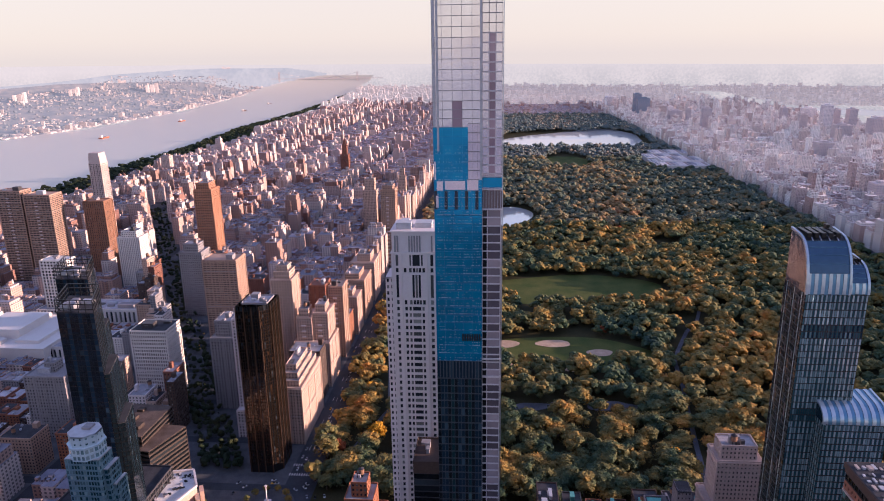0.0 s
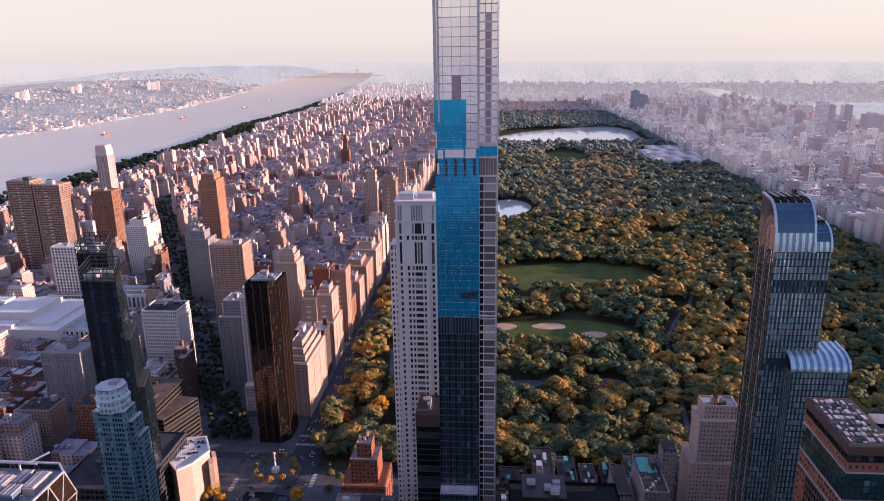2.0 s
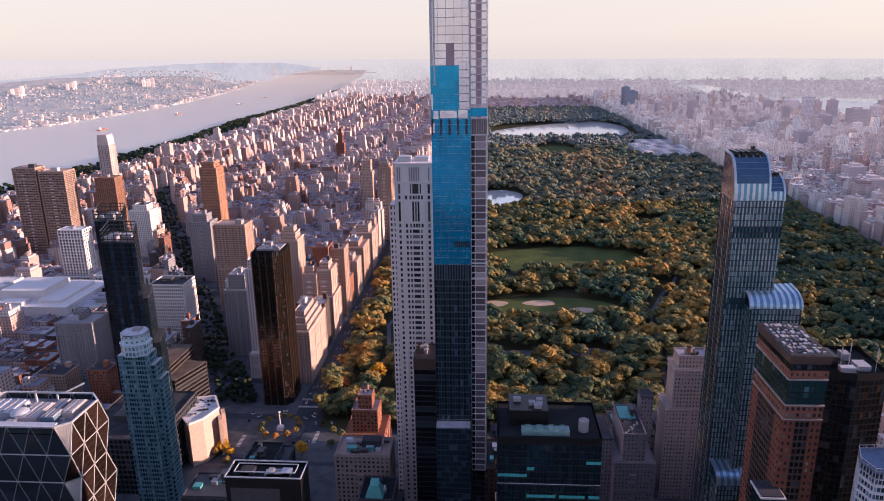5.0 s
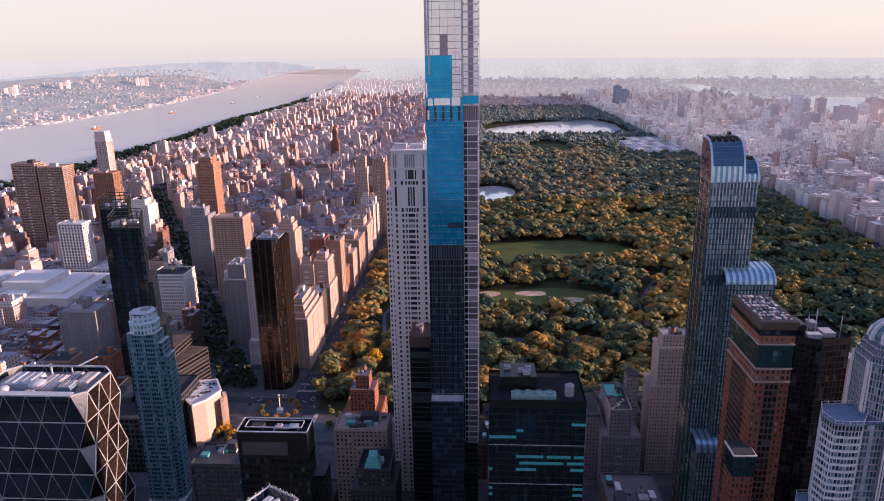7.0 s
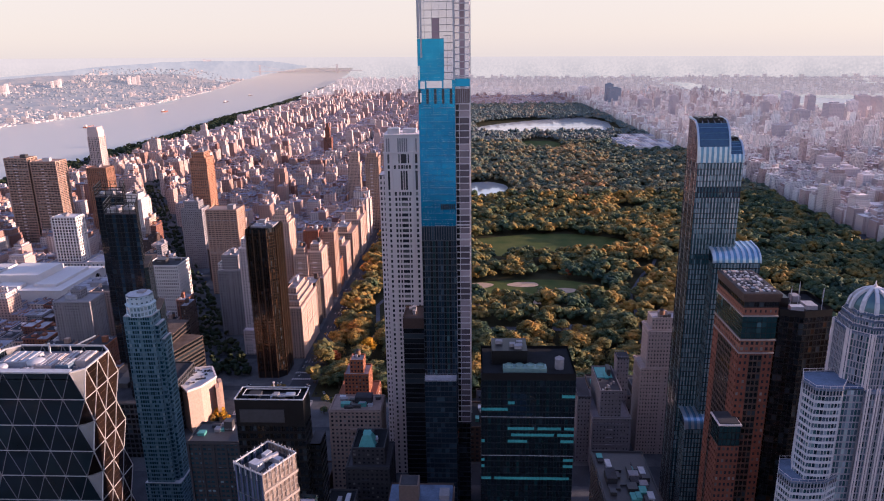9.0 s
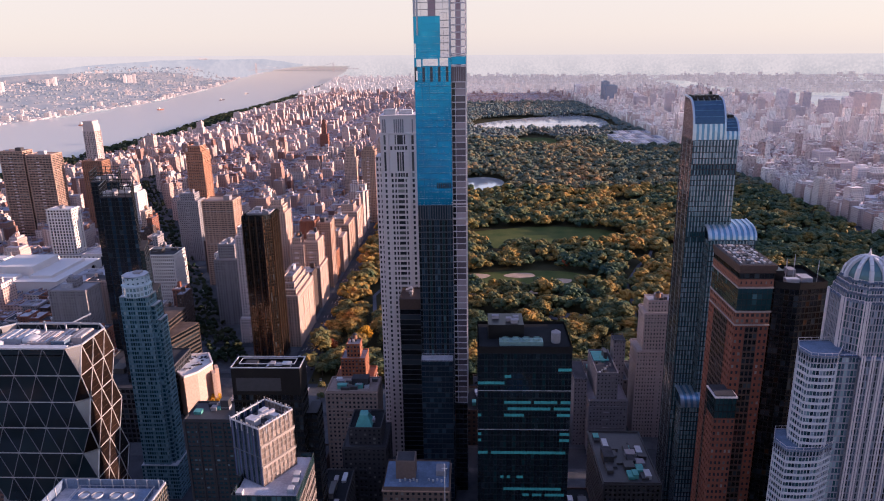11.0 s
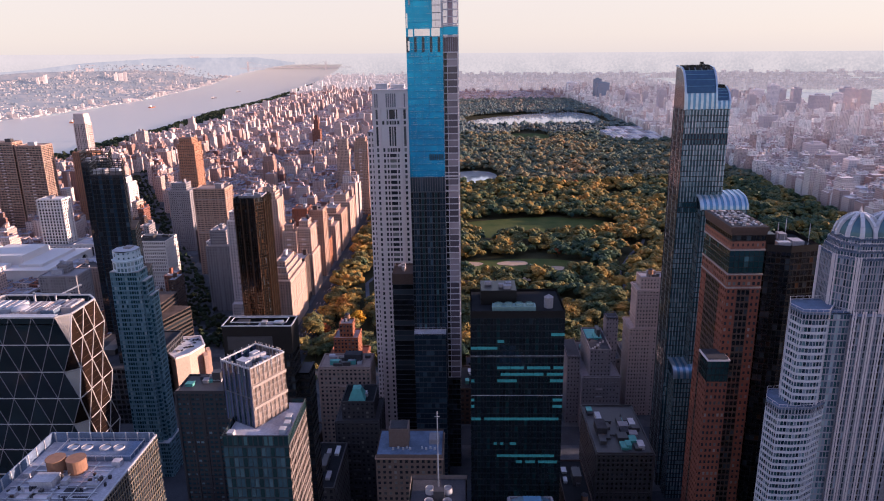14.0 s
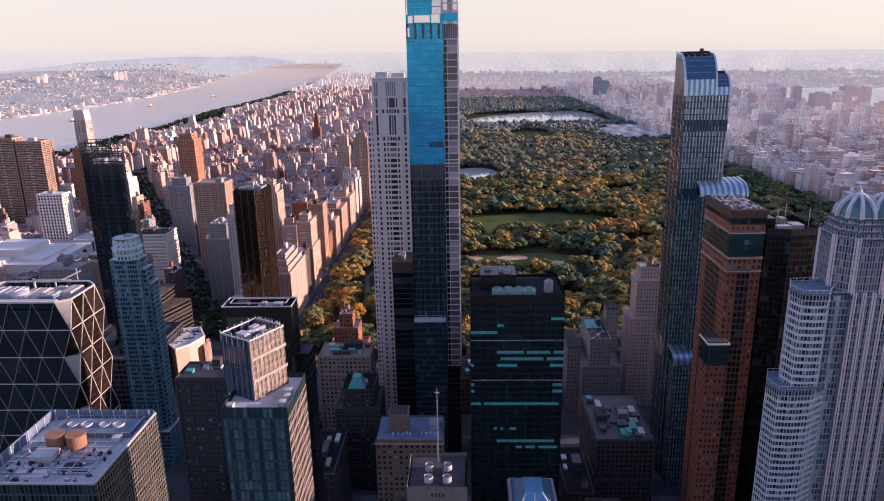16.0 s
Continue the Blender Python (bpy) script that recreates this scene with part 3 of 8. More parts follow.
def roof_top(root, x0, x1, y0, y1, z, mat=None, seed=0, tank=False, rim=None, clutter=3):
    """A flat roof behind a parapet with its machine houses and ducts."""
    rng = random.Random(seed * 7 + 3)
    s = Shape()
    s.box(x0 + 0.3, x1 - 0.3, y0 + 0.3, y1 - 0.3, z - 1.4, z - 0.3)
    part("roof", s, mat or M_ROOF, root)
    s = Shape()
    t = 0.45
    s.box(x0 - 0.1, x1 + 0.1, y0 - 0.1, y0 + t, z - 0.8, z + 0.9)
    s.box(x0 - 0.1, x1 + 0.1, y1 - t, y1 + 0.1, z - 0.8, z + 0.9)
    s.box(x0 - 0.1, x0 + t, y0 + t, y1 - t, z - 0.8, z + 0.9)
    s.box(x1 - t, x1 + 0.1, y0 + t, y1 - t, z - 0.8, z + 0.9)
    part("parapet", s, rim or M_GREY, root)
    w, d = x1 - x0, y1 - y0
    kit = (M_GREY, M_DARK, M_ROOFDK, M_PALE, M_DARK, M_TEALCU) if mat in (M_ROOFDK, M_ROOFBLK) else (M_GREY, M_ROOFLT, M_PALE, M_GREY, M_DARK)
    for k in range(clutter):
        big = 1.0 if k == 0 or clutter < 3 else 0.55
        a, b = rng.uniform(0.16, 0.34) * w * big, rng.uniform(0.16, 0.34) * d * big
        cx, cy = rng.uniform(x0 + a, x1 - a), rng.uniform(y0 + b, y1 - b)
        h = rng.uniform(1.0, 3.2) if k else rng.uniform(4, 7)
        s = Shape()
        s.box(cx - a / 2, cx + a / 2, cy - b / 2, cy + b / 2, z - 0.3, z - 0.3 + h)
        s.box(cx - a / 2 - 0.15, cx + a / 2 + 0.15, cy - b / 2 - 0.15, cy + b / 2 + 0.15, z - 0.3 + h, z + h)
        part("machine_house" if k == 0 else "roof_unit", s, rng.choice(kit), root)
    if tank:
        cx, cy = rng.uniform(x0 + 4, x1 - 4), rng.uniform(y0 + 4, y1 - 4)
        water_tank(root, cx, cy, z)


def water_tank(root, cx, cy, z, r=2.2):
    s = Shape()
    s.drum(cx, cy, z + 2.5, z + 6.5, r, r * 0.96)
    tank = part("water_tank", s, M_TANK, root, "wooden water tank with a conical cap")
    s = Shape()
    s.drum(cx, cy, z + 6.5, z + 8.0, r * 1.05, 0.1)
    part("tank_cap", s, M_ROOFDK, tank)
    s = Shape()
    for a in range(4):
        x, y = cx + r * 0.7 * math.cos(a * 1.57 + 0.78), cy + r * 0.7 * math.sin(a * 1.57 + 0.78)
        s.beam((x, y, z - 0.4), (x, y, z + 2.5), 0.15)
    part("tank_stand", s, M_BLACK, tank)


def tower(name, label, x0, x1, y0, y1, z1, wall, glass=None, bay=3.2, floor=3.6, rx=0.55, rz=0.55, depth=0.35, low=0.5, z0=0.0, seed=0, tank=False, roof=None, rim=None, clutter=3, tiers=(), category="tower", group="", sides="SENW"):
    """A building with recessed windows on all sides; tiers: further boxes (x0, x1, y0, y1, z0, z1)."""
    root = thing(name, ((x0 + x1) / 2, (y0 + y1) / 2, z0), label, category, group)
    for k, (a, b, c, d, lo, hi) in enumerate(((x0, x1, y0, y1, z0, z1), *tiers)):
        w, g = Shape(), Shape()
        facade_box(w, g, a, b, c, d, lo, hi, bay, floor, rx, rz, depth, low, sides)
        part("facade", w, wall, root)
        part("window_panes", g, glass or G_DARK, root, "recessed window panes")
        roof_top(root, a, b, c, d, hi, roof, seed + k, tank and k == 0, rim or wall, clutter)
    return root


HEROES = []                          # footprints that the filler blocks keep clear of


def claim(x0, x1, y0, y1, gap=4):
    HEROES.append((x0 - gap, x1 + gap, y0 - gap, y1 + gap))


def is_free(x0, x1, y0, y1):
    return all(x1 <= a or x0 >= b or y1 <= c or y0 >= d for a, b, c, d in HEROES)


# ---------- the towers of midtown and Columbus Circle ----------
def simple(name, label, x0, x1, y0, y1, z1, wall, **more):
    claim(x0, x1, y0, y1)
    return tower(name, label, x0, x1, y0, y1, z1, wall, **more)




def poly_tower(root, pts, z0, z1, wall, glass, bay, floor, rx, rz, depth=0.25, low=0.5, name="facade"):
    """One storey stack over a polygon, with recessed windows."""
    w = Shape()
    gs = [Shape() for _ in glass] if isinstance(glass, (list, tuple)) else [Shape()]
    nz = max(1, round((z1 - z0) / floor))
    for a, b in zip(pts, pts[1:] + pts[:1]):
        c = 3 if turned_away(a, b) else 1
        w.wall(a, b, z0, z1, max(1, round(math.dist(a, b) / bay) // c), max(1, nz // c), rx, rz, depth, gs if len(gs) > 1 else gs[0], low)
    part(name, w, wall, root)
    for g, m in zip(gs, glass if isinstance(glass, (list, tuple)) else [glass]):
        if g.n:
            part("window_panes", g, m, root)


def cap(root, pts, z, mat, name="roof"):
    s = Shape()
    s.prism(pts, z - 0.8, z)
    return part(name, s, mat, root)


def rect(x0, x1, y0, y1):
    return [(x0, y0), (x1, y0), (x1, y1), (x0, y1)]


def turned(cx, cy, w, d, deg):
    c, s = math.cos(radians(deg)), math.sin(radians(deg))
    return [(cx + a * w / 2 * c - b * d / 2 * s, cy + a * w / 2 * s + b * d / 2 * c) for a, b in ((-1, -1), (1, -1), (1, 1), (-1, 1))]


def octagon(cx, cy, r, cut=0.41):
    k = r * cut
    return [(cx - k, cy - r), (cx + k, cy - r), (cx + r, cy - k), (cx + r, cy + k), (cx + k, cy + r), (cx - k, cy + r), (cx - r, cy + k), (cx - r, cy - k)]


def vent_row(root, x0, x1, y, z, n, r=1.0, mat=None):
    for k in range(n):
        s = Shape()
        cx = x0 + (x1 - x0) * (k + 0.5) / n
        s.drum(cx, y, z, z + 1.2, r, r * 0.95, 12, False)
        s.drum(cx, y, z + 0.5, z + 0.6, r * 0.9, r * 0.9, 12)
        part("roof_fan", s, mat or M_PALE, root, "round roof fan in a pale shroud")


def rail(root, pts, z, h=1.1, mat=None, name="railing"):
    s = Shape()
    for a, b in zip(pts, pts[1:] + pts[:1]):
        s.beam((*a, z + h), (*b, z + h), 0.07)
        n = max(1, int(math.dist(a, b) / 3))
        for k in range(n):
            x, y = a[0] + (b[0] - a[0]) * k / n, a[1] + (b[1] - a[1]) * k / n
            s.beam((x, y, z), (x, y, z + h), 0.06)
    part(name, s, mat or M_STEEL, root)


# ---------- unfinished glass tower in blue film ----------
def film_tower():
    x0, xm, x1, y0, y1 = -31.0, -7.2, 2.4, 334.0, 366.0
    claim(x0 - 18, x1, 325, y1 + 20)
    root = thing("glass_tower", (-15, 345, 0), "very tall unfinished glass tower wrapped in blue protective film", "tower")
    stages = (  # low, high, wall, glass, floor, opening share up and across
        (60, 223.5, M_MULL, [G_SLEEK, G_NAVY, G_NAVY, G_SLEEK, G_DKTEAL], 4.4, 0.84, 0.86, "dark_glass_wall"),
        (223.5, 233.8, M_MULL, [G_NAVY], 11.0, 0.94, 0.62, "louvre_band"),
        (233.8, 315.8, M_FILM, [G_BLUE], 4.4, 0.97, 0.985, "film_wall"),
        (315.8, 325.5, M_FILM, [G_NAVY, G_BLUE, G_BLUE], 9.7, 0.97, 0.9, "louvre_band"),
        (325.5, 356.5, M_FILM, [G_BLUE], 4.4, 0.97, 0.985, "film_wall"),
        (356.5, 369, M_GREY, [G_PALELILAC, G_PALELILAC, G_PINK, G_PALELILAC], 4.4, 0.92, 0.965, "glass_wall"),
        (369, 398, M_GREY, [G_PALELILAC], 4.8, 0.94, 0.965, "glass_wall"),
        (398, 470, M_GREY, [G_MIRROR], 4.8, 0.94, 0.965, "glass_wall"))
    for lo, hi, wall, glass, fl, rz, rx, nm in stages:
        fins = {"louvre_band": 14, "dark_glass_wall": 13}.get(nm, 5)
        w, gs = Shape(), [Shape() for _ in glass]
        nz = max(1, round((hi - lo) / fl))
        g = gs if len(gs) > 1 else gs[0]
        w.wall((x0, y0), (xm, y0), lo, hi, fins, nz, rx, rz, 0.15, g)
        w.wall((x0, y1), (x0, y0), lo, hi, 6, nz, rx, rz, 0.15, g)
        w.wall((x1, y1), (x0, y1), lo, hi, 7, nz, rx, rz, 0.15, g)
        part(nm, w, wall, root)
        for q, m in zip(gs, glass):
            part("window_panes", q, m, root)
    # bright glass that shows right of the upper film
    w, g = Shape(), Shape()
    w.wall((-14.0, y0 - 0.25), (xm, y0 - 0.25), 331, 358.5, 3, 6, 0.95, 0.9, 0.1, g)
    part("bare_glass_strip", w, M_GREY, root)
    part("window_panes", g, G_PALELILAC, root)
    # rows of film ties
    s = Shape()
    rng = random.Random(4)
    for k in range(26):
        z = 234 + k * 4.4
        if z > 355:
            break
        for i in range(44):
            if rng.random() < 0.6:
                x = x0 + 1.2 + i * 0.52
                s.box(x, x + 0.3, y0 - 0.14, y0 - 0.02, z, z + 0.3)
                if rng.random() < 0.5:
                    s.box(x, x + 0.26, y0 - 0.14, y0 - 0.02, z + 1.5, z + 1.76)
                if rng.random() < 0.2:
                    s.box(x, x + 0.26, y0 - 0.14, y0 - 0.02, z + 2.9, z + 3.16)
    tagged(part("film_tie", s, M_PALE, root, "rows of small pale film fastenings"), kind="stuff")
    # tall pale corner strips
    for a, b, lo in ((x0 + 0.2, x0 + 1.5, 357), (x0 + 2.0, x0 + 3.0, 345), (xm - 1.0, xm + 0.1, 331)):
        s = Shape()
        s.box(a, b, y0 - 0.6, y0 - 0.05, lo, 470, bottom=True)
        part("corner_strip", s, M_PALE, root, "pale metal corner strip")
    for x, z, w, h in ((-29.5, 325.6, 3.0, 4.6), (-25.5, 326, 10.0, 4.4), (-14.5, 325.7, 5.5, 5.2), (-30.0, 317, 1.2, 6), (-30.6, 331, 0.8, 9)):
        s = Shape()
        s.box(x, x + w, y0 - 0.3, y0 - 0.05, z, z + h, bottom=True)
        part("bare_glass_patch", s, G_MIRROR, root, "pale patch where film is missing")
    # cantilevered east bay: open floors with white slab edges
    w, gs = Shape(), [Shape(), Shape()]
    cols = [(0.25, 2.4), (2.8, 9.2)]
    nz = round((320 - 82) / 4.4)
    w.wall((xm, 337), (x1, 337), 82, 320, 2, nz, 0.9, 0.86, 0.5, gs, 0.6, cols)
    w.wall((x1, 337), (x1, y1), 82, 320, 7, nz, 0.9, 0.86, 0.5, gs, 0.6)
    part("slab_edges", w, M_SLAB, root, "pale slab edges and posts of the open floors")
    part("window_panes", gs[0], G_BLACK, root)
    part("window_panes", gs[1], G_ROSE, root)
    w, gs = Shape(), [Shape(), Shape()]
    w.wall((xm, 337), (x1, 337), 320, 400, 3, 18, 0.86, 0.84, 0.3, gs)
    w.wall((x1, 337), (x1, y1), 320, 400, 7, 18, 0.86, 0.84, 0.3, gs)
    part("slab_edges", w, M_SLAB, root, "pale slab edges and posts of the glazed floors")
    part("window_panes", gs[0], G_PALELILAC, root)
    part("window_panes", gs[1], G_PINK, root)
    w, g = Shape(), Shape()
    w.wall((xm, 337), (x1, 337), 400, 470, 3, 16, 0.9, 0.9, 0.2, g)
    w.wall((x1, 337), (x1, y1), 400, 470, 7, 16, 0.9, 0.9, 0.2, g)
    part("glass_wall", w, M_GREY, root)
    part("window_panes", g, G_MIRROR, root)
    s = Shape()
    s.box(xm, x1, 337.2, y1 - 0.2, 81.4, 82.2, bottom=True)
    part("soffit", s, M_BLACK, root)
    for z, h, m in ((316, 9, M_UMBER), (326.6, 5, G_BLUE)):
        s = Shape()
        s.box(xm + 0.1, x1 + 0.15, 336.6, 337 - 0.02, z, z + h, bottom=True)
        part("screen", s, m, root)
    for k in range(7):
        s = Shape()
        s.box(xm + 0.4 + k * 1.45, xm + 0.65 + k * 1.45, 336.35, 336.6, 316, 325, bottom=True)
        part("screen_fin", s, M_PALE, root)
    for z in (315.2, 325.3, 331.8, 223.4, 233.6):
        s = Shape()
        s.box(xm - 0.1, x1 + 0.3, 336.2, 336.95, z, z + 0.8, bottom=True)
        part("slab_lip", s, M_SLAB, root)
    # grille left in the film
    s = Shape()
    for k in range(8):
        s.box(-17.5 + k * 1.25, -16.7 + k * 1.25, y0 - 0.3, y0 - 0.05, 245.4, 249.4, bottom=True)
    part("grille", s, M_BLACK, root, "dark vent grille in the film")
    # deep film seams
    for x in (-26.4, -21.6, -16.8, -12.0):
        s = Shape()
        s.box(x, x + 0.16, y0 - 0.1, y0 - 0.01, 234, 315.6, bottom=True)
        part("film_seam", s, M_SEAM, root)
    for k in range(18):
        s = Shape()
        s.box(x0 + 0.6, xm - 0.2, y0 - 0.09, y0 - 0.01, 238.0 + 4.4 * k, 238.18 + 4.4 * k, bottom=True)
        part("film_seam", s, M_SEAM, root)
    s = Shape()
    for k in range(9):
        z = 90 + k * 36
        s.box(x1 + 0.2, x1 + 0.7, 336.4, 337.0, z, z + 36, bottom=True)
    part("hoist_mast", s, M_STEEL, root)
    # lower blocks that carry it
    for a, b, c, d, lo, hi, gl, nm in ((-30.8, -8.0, 325, 334, 0, 122, G_NAVY, "podium_tower"), (-31, -7.2, 334, 366, 0, 60, G_BLACK, "base"), (-7.2, 2, 345, 366, 0, 81, M_DARK, "base")):
        w, g = Shape(), Shape()
        nz = max(1, round((hi - lo) / 4.2))
        for p, q in ((( a, c), (b, c)), ((b, c), (b, d)), ((a, d), (a, c))):
            w.wall(p, q, lo, hi, max(1, round(math.dist(p, q) / 3)), nz, 0.96, 0.82, 0.2, g, 0.2)
        part(nm, w, M_MULL, root)
        part("window_panes", g, gl if gl != M_DARK else G_BLACK, root)
    cap(root, rect(-30.8, -8, 325, 334), 122, M_ROOFLT, "podium_roof")
    rail(root, rect(-30.6, -8.2, 325.2, 333.5), 122, 1.6)
    cap(root, rect(x0, x1, y0 + 3, y1), 470, M_ROOF)


M_FILM = metal("blue_film_frame", (0.02, 0.17, 0.33), 0.4, 0.0)
M_UMBER = masonry("brown_netting", (0.20, 0.15, 0.155), 0.3)
M_SEAM = metal("film_seam", (0.01, 0.11, 0.22), 0.4, 0.0)
G_DKTEAL = glazing("dark_teal_glass", (0.012, 0.04, 0.046), 0.07, (0.10, 0.20, 0.22), 0.12, 0.6)
M_SLAB = masonry("pale_slab", (0.62, 0.57, 0.61), 0.2)
G_ROSE = glazing("open_floor_glass", (0.11, 0.09, 0.105), 0.12, (0.46, 0.38, 0.41), 0.5, 0.5)
# lilac and rosy tints: the horizon's reflection put into the glass colour
G_PALELILAC = glazing("pale_lilac_glass", (0.66, 0.64, 0.72), 0.07, (0.72, 0.68, 0.72), 0.4, 0.7, 0.75)
G_PINK = glazing("rosy_glass", (0.30, 0.20, 0.25), 0.1, (0.50, 0.36, 0.40), 0.5, 0.6)
film_tower()


# ---------- limestone apartment tower ----------
def stone_tower():
    x0, x1, y0, y1 = -63.0, -33.5, 392.0, 422.0
    claim(-70, x1, y0, y1)
    root = thing("stone_tower", (-48, 405, 0), "pale limestone apartment tower with deep dark windows", "tower")
    fl = 4.12
    groups = [(2.6, 4.2), (7.4, 9.0), (10.6, 12.2), (12.9, 14.4), (14.7, 16.2), (16.5, 18.0), (18.7, 20.3), (23.6, 25.4)]
    merged = [(2.6, 4.2), (7.6, 9.2), (10.2, 11.6), (12.4, 17.4), (18.2, 19.6), (23.6, 25.4)]
    for lo, hi, cols, rz in ((0, 160, merged, 0.62), (160, 243, merged, 0.62), (243, 247.2, groups, 0.7), (247.2, 263.6, groups[:1] + [(12.4, 13.8), (14.3, 15.7), (16.2, 17.6)] + groups[-1:], 0.9),
                             (263.6, 267.7, groups, 0.7), (267.7, 276, [(2.6, 4.2), (11, 12), (12.8, 17.2), (18, 19), (23.6, 25.4)], 0.85)):
        w, g = Shape(), Shape()
        nz = max(1, round((hi - lo) / fl)) if rz != 0.9 else 1
        if rz == 0.85:
            nz = 1
        w.wall((x0, y0), (x1, y0), lo, hi, 1, nz, 0.5, rz, 0.7, g, 0.4, cols)
        part("stone_wall", w, M_LIME, root)
        part("window_panes", g, G_DARK, root)
    w, g = Shape(), Shape()
    for p, q in (((x1, y0), (x1, y1)), ((x1, y1), (x0, y1)), ((x0, y1), (x0, y0))):
        w.wall(p, q, 0, 276, 7, 67, 0.45, 0.55, 0.6, g)
    part("stone_wall", w, M_LIME, root)
    part("window_panes", g, G_DARK, root)
    # west wing, set back
    w, g = Shape(), Shape()
    for p, q in (((-68.5, 401), (x0, 401)), ((-68.5, 420), (-68.5, 401)), ((x0, 420), (-68.5, 420))):
        w.wall(p, q, 0, 258, max(2, round(math.dist(p, q) / 2.8)), 62, 0.5, 0.58, 0.6, g)
    part("wing_wall", w, M_LIME, root)
    part("window_panes", g, G_DARK, root)
    cap(root, rect(-68.5, x0, 401, 420), 258, M_LIME, "wing_roof")
    # piers and crown
    for x in (x0 + 0.1, x0 + 5.6, x0 + 21.2, x1 - 0.9):
        s = Shape()
        s.box(x, x + 0.8, y0 - 0.7, y0 - 0.02, 0, 277)
        part("pier", s, M_LIME, root)
    s = Shape()
    s.box(x0 + 0.5, x1 - 0.5, y0 + 0.5, y1 - 0.5, 276, 290)
    part("crown", s, M_LIME, root)
    s = Shape()
    for x in (2.0, 3.6, 10.6, 12.2, 13.8, 15.4, 17.0, 24.2):
        s.box(x0 + x, x0 + x + 0.9, y0 + 0.1, y0 + 0.5, 277, 287, bottom=True)
    part("crown_fluting", s, M_GREY, root)
    for z, out in ((276, 0.5), (289.2, 0.4)):
        s = Shape()
        s.box(x0 - out, x1 + out, y0 - out, y1 + out, z, z + 0.7, bottom=True)
        part("cornice", s, M_LIME, root)
    for a, b, c, d, h in ((x0 + 3, x0 + 12, y0 + 4, y0 + 12, 4), (x0 + 14, x0 + 24, y0 + 8, y0 + 18, 3), (x0 + 4, x0 + 9, y0 + 16, y0 + 24, 2.5)):
        s = Shape()
        s.box(a, b, c, d, 290, 290 + h)
        part("roof_unit", s, M_PALE, root)


stone_tower()


# ---------- dark slab before it ----------
def dark_slab():
    root = thing("dark_slab_tower", (-40, 366, 0), "dark grey slab tower with thin pale floor lines", "tower")
    claim(-48.5, -31, 357, 385)
    w, g = Shape(), Shape()
    for p, q in (((-48.5, 357), (-31.5, 357)), ((-31.5, 357), (-31.5, 384)), ((-31.5, 384), (-48.5, 384)), ((-48.5, 384), (-48.5, 357))):
        w.wall(p, q, 0, 149, 1, 36, 0.97, 0.86, 0.3, g, 0.3)
    part("facade", w, M_SLATE, root)
    part("window_panes", g, G_BLACK, root)
    s = Shape()
    s.box(-48.7, -31.3, 356.8, 384.2, 149, 156)
    part("attic", s, M_BROWN, root, "plain reddish brown attic storey")
    roof_top(root, -48.7, -31.3, 356.8, 384.2, 156.2, M_ROOFDK, 4, rim=M_BROWN, clutter=3)


M_SLATE = masonry("slate_grey_panel", (0.05, 0.048, 0.056), 0.3, 0.6)
dark_slab()


